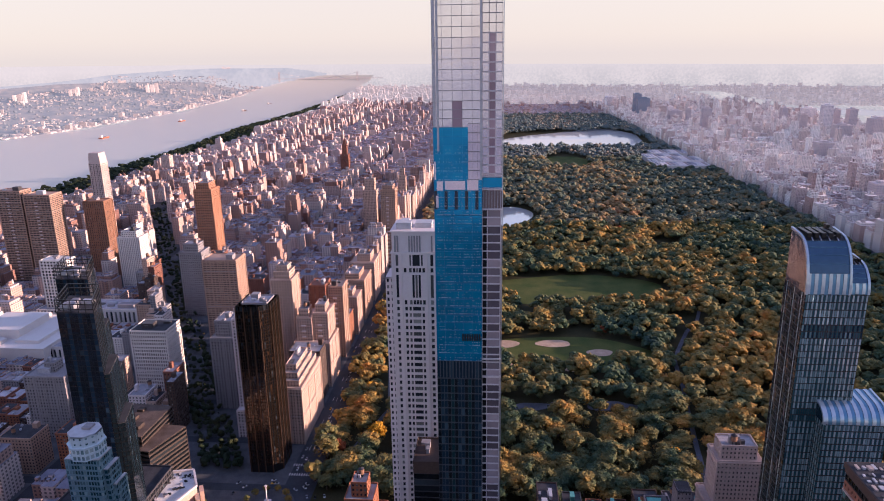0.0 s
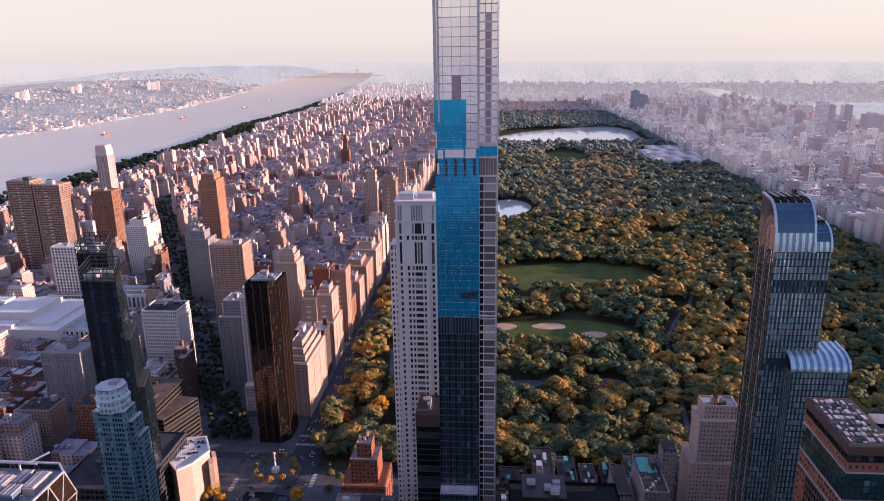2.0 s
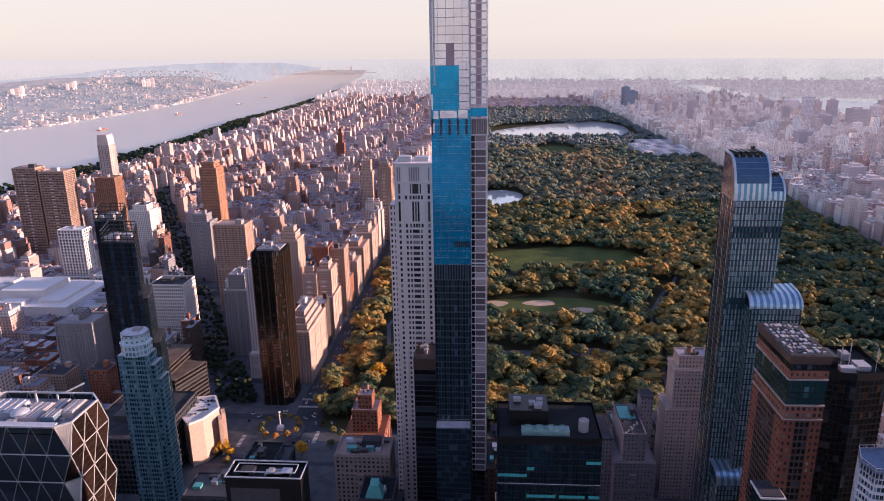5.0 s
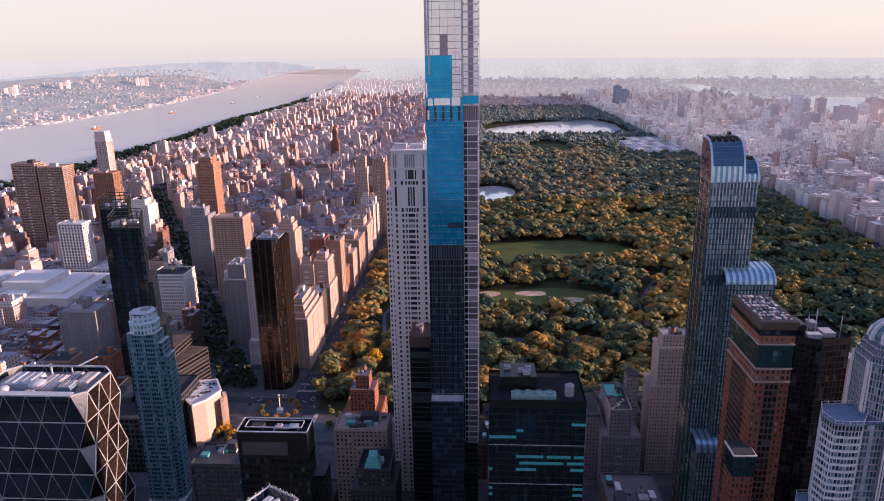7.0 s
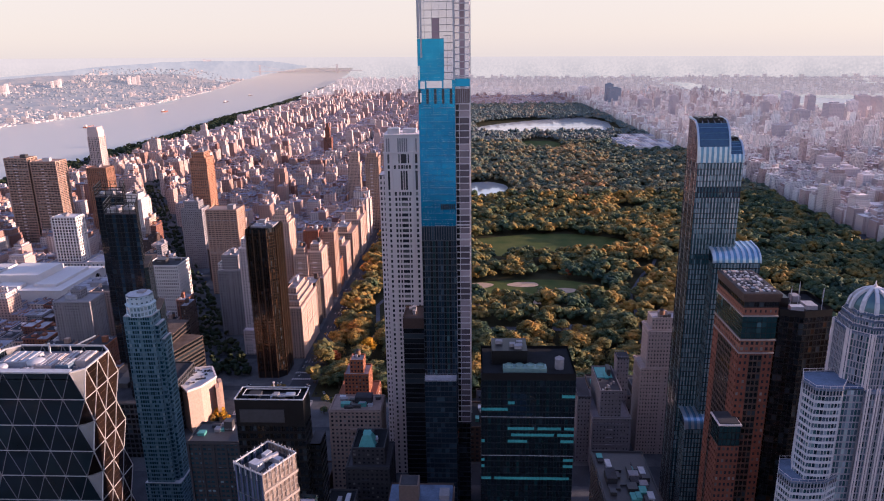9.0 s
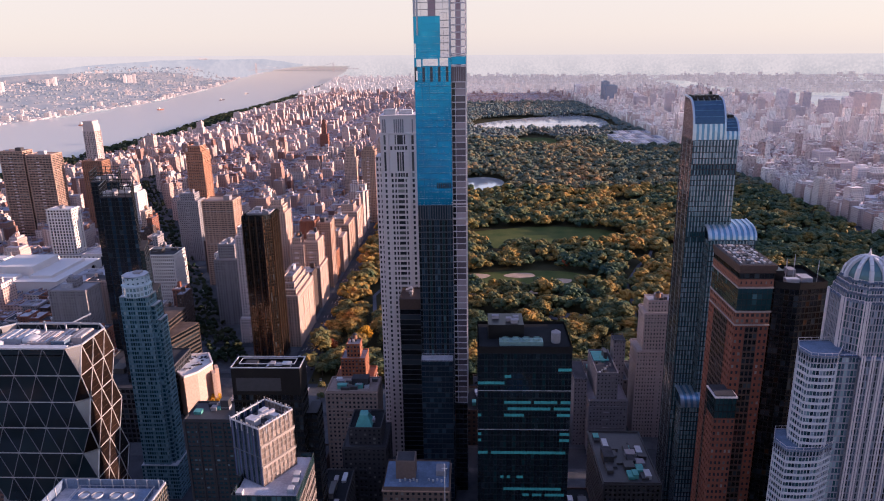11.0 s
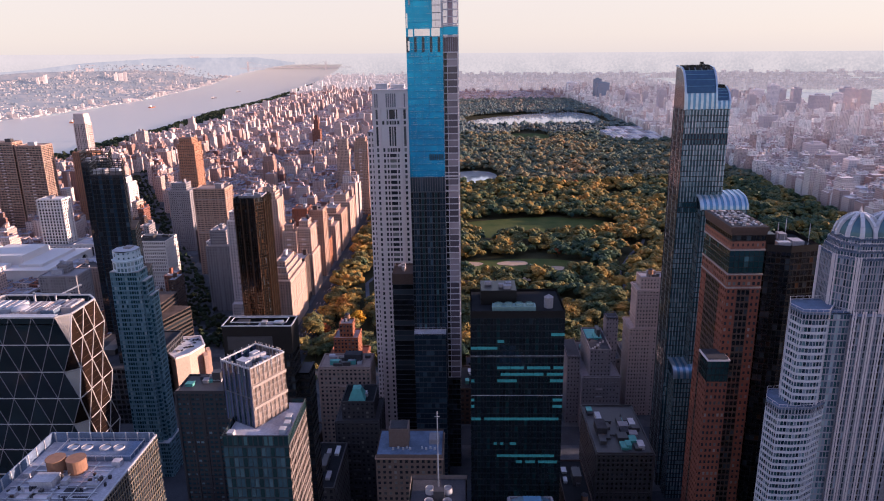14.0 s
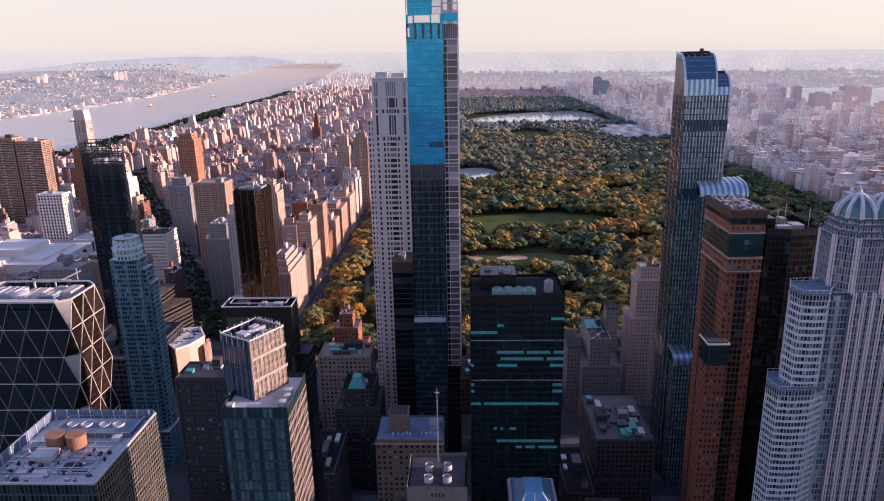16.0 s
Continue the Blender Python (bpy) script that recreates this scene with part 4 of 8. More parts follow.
# ---------- curved glass tower ----------
def curved_crown(root, x0, x1, y0, z0, depth, rise, flat, strip=1.7, slots=True):
    """A roof that sweeps up and back from the south face in alternating pale and blue strips."""
    prof = [(y0 + depth * (1 - math.cos(a)), z0 + rise * math.sin(a)) for a in np.linspace(0, math.pi / 2, 9)] + [(y0 + depth + flat, z0 + rise + 1.0)]
    n = max(2, round((x1 - x0) / strip))
    split = 2 if slots else len(prof) - 1
    for k in range(n):
        mat = (M_CROWNLT, M_CROWNBL)[k % 2]
        lift = 0.25 if k % 2 == 0 else 0.0
        a, b = x0 + (x1 - x0) * k / n, x0 + (x1 - x0) * (k + 1) / n
        s = Shape()
        v = [(x, y - lift * 0.6, z + lift) for y, z in prof[:split + 1] for x in (a, b)]
        s.add(v, [(2 * i, 2 * i + 1, 2 * i + 3, 2 * i + 2) for i in range(split)])
        part("crown_strip", s, mat, root, "", True)
    if split < len(prof) - 1:
        s = Shape()
        v = [(x, y, z) for y, z in prof[split:7] for x in (x0, x1)]
        s.add(v, [(2 * i, 2 * i + 1, 2 * i + 3, 2 * i + 2) for i in range(6 - split)])
        part("crown_panel", s, M_CROWNTOP, root, "dark blue glass panel of the upper crown", True)
        s = Shape()
        for i in range(split, 7):
            s.beam((x0, prof[i][0], prof[i][1] + 0.1), (x1, prof[i][0], prof[i][1] + 0.1), 0.12)
        part("panel_joint", s, M_CROWNBL, root)
        s = Shape()
        v = [(x, y, z) for y, z in prof[6:] for x in (x0, x1)]
        s.add(v, [(2 * i, 2 * i + 1, 2 * i + 3, 2 * i + 2) for i in range(len(prof) - 7)])
        part("roof_grating", s, M_BLACK, root, "black grating over the sunken roof", True)
        for k in range(1, 5):
            s = Shape()
            x = x0 + (x1 - x0) * k / 5
            for p, q in zip(prof[6:-1], prof[7:]):
                s.beam((x, p[0], p[1] + 0.15), (x, q[0], q[1] + 0.15), 0.22)
            part("roof_rail", s, M_STEEL, root)
    for x, way in ((x0, 1), (x1, -1)):
        s = Shape()
        v = [(x, y, z) for y, z in prof] + [(x, prof[-1][0], z0), (x, y0, z0)]
        k = len(prof)
        s.add(v, [(i, i + 1, k, k) for i in range(k - 1)] + [(0, k, k + 1, k + 1)])
        part("crown_side", s, G_NAVY, root)
        s = Shape()
        for p, q in zip(prof[:-1], prof[1:]):
            s.beam((x, p[0], p[1]), (x, q[0], q[1]), 0.55)
        part("crown_edge", s, M_CROWNLT, root, "pale curved edge trim")
    s = Shape()
    s.box(x0 + 0.1, x1 - 0.1, prof[-1][0] - 0.3, prof[-1][0], z0, prof[-1][1])
    part("crown_back", s, M_BLACK, root)
    if slots:
        for k in range(5):
            a = x0 + (x1 - x0) * (0.1 + 0.17 * k)
            s = Shape()
            s.box(a, a + (x1 - x0) * 0.1, y0 + depth * 0.75, y0 + depth + flat - 1.0, z0 + rise * 0.97, z0 + rise + 1.5)
            part("roof_slot", s, M_BLACK, root, "dark slot in the roof")
    return prof


M_DKFRAME = metal("dark_blue_frame", (0.02, 0.028, 0.036), 0.55, 0.0)
M_CROWNLT = metal("pale_crown_metal", (0.46, 0.54, 0.62), 0.3, 0.75)
M_CROWNTOP = metal("dark_crown_glass", (0.05, 0.10, 0.17), 0.2, 0.4)
M_CROWNBL = metal("blue_crown_metal", (0.13, 0.27, 0.42), 0.3, 0.6)
G_STRIPE = glazing("grey_blue_stripe_glass", (0.40, 0.53, 0.58), 0.06, (0.74, 0.86, 0.90), 0.6, 0.7, 0.45)
G_DIAG = glazing("smoked_teal_glass", (0.010, 0.018, 0.023), 0.08, (0.02, 0.035, 0.042), 0.3, 0.4)
G_EMBER = glazing("brown_toned_glass", (0.012, 0.008, 0.007), 0.12, (0.03, 0.018, 0.014), 0.4, 0.3)
G_DKSTRIPE = glazing("dark_stripe_glass", (0.03, 0.08, 0.10), 0.08, (0.22, 0.33, 0.37), 0.3, 0.6)


# peach and pale panes: glints and warm reflections put into the tints
G_WEST = glazing("mirroring_dark_glass", (0.45, 0.42, 0.46), 0.06, (0.72, 0.52, 0.44), 0.4, 0.8, 0.85)
G_WESTDK = glazing("matt_dark_glass", (0.014, 0.020, 0.026), 0.25, (0.26, 0.22, 0.22), 0.25, 0.25)
STRIPES = [G_DKSTRIPE, G_STRIPE]


def curved_tower():
    claim(140, 193, 311, 362)
    root = thing("curved_glass_tower", (163, 338, 0), "dark blue striped glass tower with a swept curved crown", "tower")
    x0, xs, x1, y0, y1 = 147.8, 167.5, 176.5, 322.0, 347.0
    for lo, hi, glass in ((0, 210, STRIPES), (210, 217, [G_DKSTRIPE]), (217, 255, STRIPES), (255, 262, [G_DKSTRIPE, G_NAVY]), (262, 277.5, STRIPES)):
        w, gs = Shape(), [Shape() for _ in glass]
        gg = gs if len(gs) > 1 else gs[0]
        nz = max(1, round((hi - lo) / 3.55))
        w.wall((x0, y0), (x1, y0), lo, hi, 28, nz, 0.84, 0.88, 0.12, gg)
        w.wall((x1, y0), (x1, y1), lo, hi, 6, max(1, nz // 3), 0.88, 0.9, 0.12, gg)
        part("curtain_wall", w, M_BLACK, root)
        for q, m in zip(gs, glass):
            part("window_panes", q, m, root)
    w, gs = Shape(), [Shape() for _ in range(7)]
    w.wall((x0, y1), (x0, y0), 0, 277.5, 20, 77, 0.86, 0.88, 0.12, gs)
    w.wall((x1, y1), (x0, y1), 0, 277.5, 6, 26, 0.9, 0.92, 0.12, gs)
    part("curtain_wall", w, M_DKFRAME, root)
    for q, m in zip(gs, (G_WESTDK, G_SLEEK, G_STRIPE, G_WESTDK, G_WEST, G_SLEEK, G_NAVY)):
        part("window_panes", q, m, root, "mottled dark panes, glints of low light put into their tints")
    curved_crown(root, x0, xs, y0, 277.5, 14.5, 26, 10)
    curved_crown(root, xs, x1, y0 + 0.6, 277.5, 12, 13.5, 8, 1.5)
    s = Shape()
    s.box(162.5, 164.4, 335, 346, 303.5, 305.2)
    s.box(162.6, 164.2, 343, 346, 305, 306.8)
    s.beam((163.4, 340, 305.2), (163.0, 334, 303.6), 0.4)
    part("window_washing_crane", s, M_BLACK, root)
    for k in range(5):
        s = Shape()
        s.beam((161.4, 334 + 2.6 * k, 303.6), (165.2, 334 + 2.6 * k, 303.6), 0.25)
        part("crane_sleeper", s, M_STEEL, root)
    # lower bays
    for a, b, c, d, z, rise in ((160.5, 190.5, 313, 322, 213.4, 8.5), (150, 166, 306, 313, 96, 8)):
        poly_tower(root, rect(a, b, c, d + 6), 0, z, M_BLACK, STRIPES, 1.05, 3.55, 0.9, 0.84, 0.12)
        curved_crown(root, a, b, c, z, d - c + 2, rise, 9, 1.9, False)


curved_tower()


# ---------- brick tower with glass band and overhanging cornice ----------
def brick_tower():
    x0, x1, y0, y1 = 146.0, 164.0, 222.0, 262.0
    claim(132, x1, y0, y1)
    root = thing("brick_tower", (155, 242, 0), "orange brick tower with a teal glass band and dark overhanging cornice", "tower")
    for lo, hi, wall, glass, fl, rx, rz, dep in ((0, 191, M_BRICK, G_DARK, 3.65, 0.5, 0.5, 0.35), (192, 198.5, M_RED, G_DARK, 3.3, 0.6, 0.6, 0.3), (199.5, 212, M_BLACK, G_DKTEAL, 3.1, 0.9, 0.88, 0.12), (213, 217, M_RED, G_DARK, 4, 0.35, 0.4, 0.3), (217, 220.5, M_BLACK, G_BLACK, 3.5, 0.9, 0.7, 0.3)):
        w, g = Shape(), Shape()
        nz = max(1, round((hi - lo) / fl))
        for p, q in (((x0, y0), (x1, y0)), ((x1, y0), (x1, y1)), ((x1, y1), (x0, y1)), ((x0, y1), (x0, y0))):
            w.wall(p, q, lo, hi, round(math.dist(p, q) / 2.6), nz, rx, rz, dep, g)
        part("facade", w, wall, root)
        part("window_panes", g, glass, root)
    # glazed centre strips
    w, g = Shape(), Shape()
    w.wall((151.6, y0 - 0.25), (158.4, y0 - 0.25), 0, 190.5, 3, 52, 0.75, 0.7, 0.2, g)
    w.wall((x0 - 0.25, 253), (x0 - 0.25, 232), 0, 190.5, 9, 52, 0.75, 0.7, 0.2, g)
    part("window_strip", w, M_BROWN, root)
    part("window_panes", g, G_BLACK, root)
    for z, t, out in ((191, 0.6, 0.3), (198.5, 0.7, 0.35), (212, 0.7, 0.3)):
        s = Shape()
        s.box(x0 - out, x1 + out, y0 - out, y1 + out, z, z + t, bottom=True)
        part("string_course", s, M_ROSYSTONE, root, "rosy stone string course")
    s = Shape()
    s.box(x0 - 0.3, x1 + 0.3, y0 - 0.3, y1 + 0.3, 220.5, 222.5, bottom=True)
    s.box(x0 - 0.8, x1 + 0.8, y0 - 0.8, y1 + 0.8, 222.5, 224.8, bottom=True)
    part("cornice", s, M_BROWN, root, "dark overhanging cornice")
    s = Shape()
    s.box(x0 - 0.2, x1 + 0.2, y0 - 0.2, y1 + 0.2, 224.8, 225.0)
    part("roof", s, M_ROOFDK, root)
    rng = random.Random(8)
    for k in range(56):
        a, b = x0 + 1 + (k % 7) * 2.3 + rng.uniform(0, 0.7), y0 + 1.5 + (k // 7) * 4.6 + rng.uniform(0, 1.4)
        s = Shape()
        s.box(a, a + rng.uniform(0.5, 1.9), b, b + rng.uniform(0.5, 3.4), 225, 225 + rng.uniform(0.3, 0.9))
        part("roof_unit", s, rng.choice((M_PALE, M_PALE, M_ROSYSTONE, M_DARK, M_ROOFLT)), root)
    # lower west wing
    w, g = Shape(), Shape()
    for lo, hi, wl_, gl in ((0, 140, M_BRICK, G_DARK), (140, 152, M_BLACK, G_DKTEAL)):
        w, g = Shape(), Shape()
        for p, q in (((137, 214), (148.5, 214)), ((137, 226), (137, 214)), ((148.5, 214), (148.5, 222))):
            w.wall(p, q, lo, hi, max(2, round(math.dist(p, q) / 2.4)), max(1, round((hi - lo) / 3.65)), 0.55 if wl_ == M_BRICK else 0.9, 0.55 if wl_ == M_BRICK else 0.88, 0.3, g)
        part("wing_wall", w, wl_, root)
        part("window_panes", g, gl, root)
    cap(root, rect(136.6, 148.8, 213.6, 228), 153, M_LIME, "wing_cornice")
    cap(root, rect(137.4, 148, 214.4, 227.4), 153.6, M_ROOFDK, "wing_roof")


M_BRICK = masonry("dark_orange_brick", (0.225, 0.076, 0.048), 0.4)
M_ORANGE = masonry("orange_brick", (0.33, 0.125, 0.065), 0.4)
brick_tower()


# ---------- black tower with aerials ----------
def black_tower():
    claim(168, 200, 228, 262)
    root = thing("black_glass_tower", (183, 245, 0), "black glass tower with white aerials on its roof", "tower")
    pts = [(169.5, 232), (181, 228.5), (197, 232), (197, 262), (169.5, 262)]
    poly_tower(root, pts, 0, 209, M_BLACK, [G_BLACK, G_BLACK, G_BRONZE], 2.3, 3.5, 0.85, 0.8, 0.12)
    poly_tower(root, pts, 209, 212.5, M_BLACK, G_BLACK, 30, 3.5, 0.05, 0.05, 0.05, name="parapet")
    cap(root, [(x * 0.98 + 183 * 0.02, y * 0.98 + 245 * 0.02) for x, y in pts], 210.5, M_ROOFBLK)
    for a, b, c, d, h, m in ((171, 177, 240, 252, 6, M_BLACK), (176, 183, 234, 238, 3, M_PALE), (185, 191, 236, 244, 3, M_ROOFLT), (183, 187, 248, 254, 4, M_GREY)):
        s = Shape()
        s.box(a, b, c, d, 210, 210 + h)
        part("roof_unit", s, m, root)
    for x, y, h in ((176, 236, 14), (181, 238, 16), (193, 236, 13)):
        s = Shape()
        s.beam((x, y, 210), (x, y, 210 + h), 0.11)
        s.beam((x, y, 210 + h * 0.6), (x, y, 210 + h * 0.9), 0.2)
        part("aerial", s, M_PALE, root, "slim white aerial")


black_tower()


# ---------- domed tower ----------
def domed_tower():
    cx, cy = 193.2, 190.0
    claim(140, 222, 160, 216)
    root = thing("domed_tower", (cx, cy, 0), "grey stepped tower with curved white floor bands and ribbed domes", "tower")
    glass = [G_SOFTBLUE, G_DKSTRIPE, G_SOFTBLUE, G_SOFTBLUE, G_NAVY]
    for r, lo, hi in ((14.2, 0, 220.5), (12.9, 220.5, 223.6), (11.9, 223.6, 226.6), (10.8, 226.6, 229)):
        poly_tower(root, octagon(cx, cy, r, 0.5), lo, hi, M_LILAC, glass, 1.25, 3.5, 0.66, 0.86, 0.3)
        cap(root, octagon(cx, cy, r, 0.5), hi, M_SLATEROOF)
        rail(root, octagon(cx, cy, r - 0.2, 0.5), hi, 0.9, M_LIME, "parapet_rail")
    poly_tower(root, octagon(207.5, 190, 14.2, 0.5), 0, 224, M_LILAC, glass, 1.25, 3.5, 0.66, 0.86, 0.3)
    poly_tower(root, octagon(206.5, 189, 12.0, 0.5), 224, 229, M_LILAC, glass, 1.25, 3.5, 0.66, 0.86, 0.3)
    cap(root, octagon(206.5, 189, 12.0, 0.5), 229, M_SLATEROOF)
    # twin pilasters at the corners and in the middle of each face
    ring = octagon(cx, cy, 14.4, 0.5)
    for (ax, ay), (bx, by) in zip(ring, ring[1:] + ring[:1]):
        for f in (0.06, 0.94):
            for q in (-0.5, 0.5):
                s = Shape()
                u = f + q / math.dist((ax, ay), (bx, by))
                s.drum(ax + (bx - ax) * u, ay + (by - ay) * u, 190, 221.5, 0.36, 0.36, 6)
                part("pilaster", s, M_ROSYPIER, root, "pale rosy stone pilaster")
    ribs = 10
    a8 = np.linspace(0, math.pi / 2, 7)
    for dx, dy, top in ((192.0, cy, 238.6), (203.6, 188.6, 239.0)):
        r, rise = 9.3, top - 229
        for k in range(ribs):
            s = Shape()
            t0, t1 = 2 * math.pi * k / ribs, 2 * math.pi * (k + 1) / ribs
            v = [(dx + r * math.cos(a) * math.cos(t), dy + r * math.cos(a) * math.sin(t), 229 + rise * math.sin(a)) for a in a8 for t in (t0, t1)]
            s.add(v, [(2 * i, 2 * i + 1, 2 * i + 3, 2 * i + 2) for i in range(6)])
            part("dome_panel", s, M_DOME, root, "green-grey dome panel")
            s = Shape()
            for a, b in zip(a8[:-1], a8[1:]):
                s.beam(*[(dx + (r + 0.4) * math.cos(q) * math.cos(t0), dy + (r + 0.4) * math.cos(q) * math.sin(t0), 229 + (rise + 0.4) * math.sin(q)) for q in (a, b)], 0.75)
            part("dome_rib", s, M_BAND, root, "white arched dome rib")
        s = Shape()
        s.drum(dx, dy, top, top + 2.0, 0.9, 0.7)
        s.drum(dx, dy, top + 2.0, top + 4.0, 0.5, 0.1)
        part("finial", s, M_LIME, root)
    # banded wings in steps to the west
    for pts, z in (([(164, 189), (160, 179.5), (162, 171.5), (168, 170.6), (174, 171), (182, 182), (180, 190)], 197), ([(158, 188), (153, 177.5), (155.5, 169), (163, 168.2), (171, 169), (182, 176), (180, 189)], 149.5)):
        w, g = Shape(), [Shape(), Shape(), Shape()]
        for p, q in zip(pts, pts[1:] + pts[:1]):
            w.wall(p, q, 0, z - 4, max(1, round(math.dist(p, q) / 1.5)), round((z - 4) / 3.5), 0.94, 0.66, 0.5, g, 0.85)
        part("banded_wall", w, M_BAND, root, "white spandrel bands")
        for q, m in zip(g, (G_SOFTBLUE, G_DKSTRIPE, G_NAVY)):
            part("window_panes", q, m, root)
        poly_tower(root, pts, z - 4, z, M_LILAC, G_NAVY, 1.5, 4, 0.7, 0.8, 0.3)
        cap(root, pts, z - 0.6, M_SLATEROOF)
        rail(root, pts, z, 1.2, M_LIME, "parapet_rail")
    low = [(185.6, 172), (212, 172), (220, 177), (220, 190), (185.6, 190)]
    poly_tower(root, low, 0, 194, M_LILAC, [G_SOFTBLUE, G_NAVY, G_SOFTBLUE, G_SLEEK], 1.3, 3.5, 0.68, 0.84, 0.4)
    cap(root, low, 194, M_SLATEROOF)
    bay = rect(172, 185.6, 174.6, 190)
    poly_tower(root, bay, 0, 195, M_LILAC, [G_SOFTBLUE, G_STRIPE, G_SOFTBLUE, G_DKSTRIPE], 1.5, 3.5, 0.84, 0.8, 0.2, name="glazed_bay")
    cap(root, bay, 195, M_SLATEROOF)
    rail(root, bay, 195, 1.1, M_LIME, "parapet_rail")
    for x in (186, 190.4, 194.8, 199.2, 203.6, 208):
        for q in (-0.6, 0.6):
            s = Shape()
            s.drum(x + q, 171.8, 0, 196.5, 0.4, 0.4, 6)
            part("pilaster", s, M_ROSYPIER, root, "pale rosy stone pilaster")


G_SOFTBLUE = glazing("soft_blue_glass", (0.08, 0.125, 0.18), 0.08, (0.44, 0.52, 0.62), 0.5, 0.6, 0.2)
M_ROSYPIER = masonry("rosy_pier_stone", (0.70, 0.63, 0.66), 0.2)
M_LILAC = masonry("grey_granite", (0.33, 0.32, 0.37), 0.25)
M_BAND = masonry("white_band", (0.60, 0.59, 0.64), 0.15)
M_DOME = metal("dome_panels", (0.09, 0.16, 0.19), 0.3, 0.5)
M_SLATEROOF = roofing("slate_roof", (0.14, 0.18, 0.26))
domed_tower()


# ---------- black office block ----------
def black_block():
    x0, x1, y0, y1, z1 = 9.0, 60.5, 221.0, 258.0, 179.0
    claim(x0, x1, y0, y1)
    root = thing("black_office_block", (35, 240, 0), "black glass office block with a few lit teal window rows", "office block")
    poly_tower(root, rect(x0, x1, y0, y1), 0, z1 - 4, M_INK, [G_SLEEK, G_SLEEK, G_INK], 1.8, 3.9, 0.9, 0.8, 0.1)
    poly_tower(root, rect(x0, x1, y0, y1), z1 - 4, z1, M_BLACK, G_BLACK, 60, 4, 0.02, 0.02, 0.02, name="parapet")
    cap(root, rect(x0 + 0.5, x1 - 0.5, y0 + 0.5, y1 - 0.5), z1 - 1.5, M_ROOFBLK)
    rng = random.Random(21)
    rows = ((0.0, 0.31, 160.1), (0.31, 0.36, 162.5), (0.89, 1.0, 168), (0.31, 1.0, 149), (0.33, 1.0, 145.2), (0.0, 0.05, 138), (0.31, 0.53, 138), (0.89, 1.0, 138), (0.9, 1.0, 126), (0.0, 0.1, 126), (0.0, 0.04, 122.5), (0.9, 1.0, 122.5), (0.0, 0.98, 115), (0.25, 0.53, 98), (0.29, 0.93, 91), (0.5, 0.98, 86.5))
    s = Shape()
    s.box(-0.88, 0.88, -0.1, -0.02, 0, 1.7, bottom=True)
    pane = s.mesh("lit_window", M_LITROW)
    for a, b, z in rows:
        k0, k1 = int(a * 28), max(int(a * 28) + 1, int(b * 28))
        z = round(z / 3.98) * 3.98 - 2.9
        for k in range(k0, k1):
            if k == k0 or rng.random() < 0.94:
                u = x0 + (x1 - x0) * (k + 0.5) / 28
                ob = new("lit_window", pane)
                ob.parent = root
                ob.location = Vector((u, y0, z)) - full_place(root)
    for z in (152.3, 128.0):
        s = Shape()
        s.box(x0 - 0.1, x1 + 0.1, y0 - 0.22, y0 - 0.12, z, z + 0.35, bottom=True)
        part("ledge", s, M_PALE, root, "thin pale ledge")
    s = Shape()
    s.box(x0 + 6, x0 + 26, y0 + 14, y0 + 32, z1 - 1.5, z1 + 7)
    part("machine_house", s, M_BLACK, root)
    for k in range(6):
        s = Shape()
        a, b = x0 + 8 + rng.uniform(0, 14), y0 + 16 + rng.uniform(0, 12)
        s.box(a, a + rng.uniform(2, 5), b, b + 3, z1 + 7, z1 + 7 + rng.uniform(0.6, 2))
        part("roof_unit", s, M_GREY, root)
    s = Shape()
    s.box(x0 + 12, x0 + 36, y0 + 4, y0 + 10, z1 - 1.5, z1 + 1.0)
    part("cooling_tray", s, M_TEALMETS, root, "grey-green cooling unit")
    vent_row(root, x0 + 12.5, x0 + 35.5, y0 + 7, z1 + 1.0, 4, 2.3, M_TEALMETS)
    s = Shape()
    s.drum(x1 - 8, y0 + 10, z1 - 1.5, z1 + 4.5, 2.6)
    s.drum(x1 - 8, y0 + 10, z1 + 4.5, z1 + 6.0, 2.7, 0.3)
    part("water_tank", s, M_GREY, root, "grey water tank with a conical cap")


M_INK = metal("blue_black_metal", (0.012, 0.017, 0.022), 0.4, 0.2)
G_INK = glazing("ink_glass", (0.008, 0.018, 0.022), 0.06, (0.015, 0.05, 0.055), 0.3, 0.4)
M_TEALMETS = metal("green_grey_metal", (0.22, 0.33, 0.31), 0.5, 0.2)
m, n, l, p = material("lit_office_glass", 0.2)
p.inputs["Base Color"].default_value = (0.05, 0.22, 0.24, 1)
p.inputs["Emission Color"].default_value = (0.10, 0.42, 0.45, 1)
fl_noise = noise_node(n, l, 0.7, 2)
l.new(maths(n, l, "MULTIPLY", fl_noise.outputs[0], 0.17), p.inputs["Emission Strength"])
M_LITROW = m
black_block()


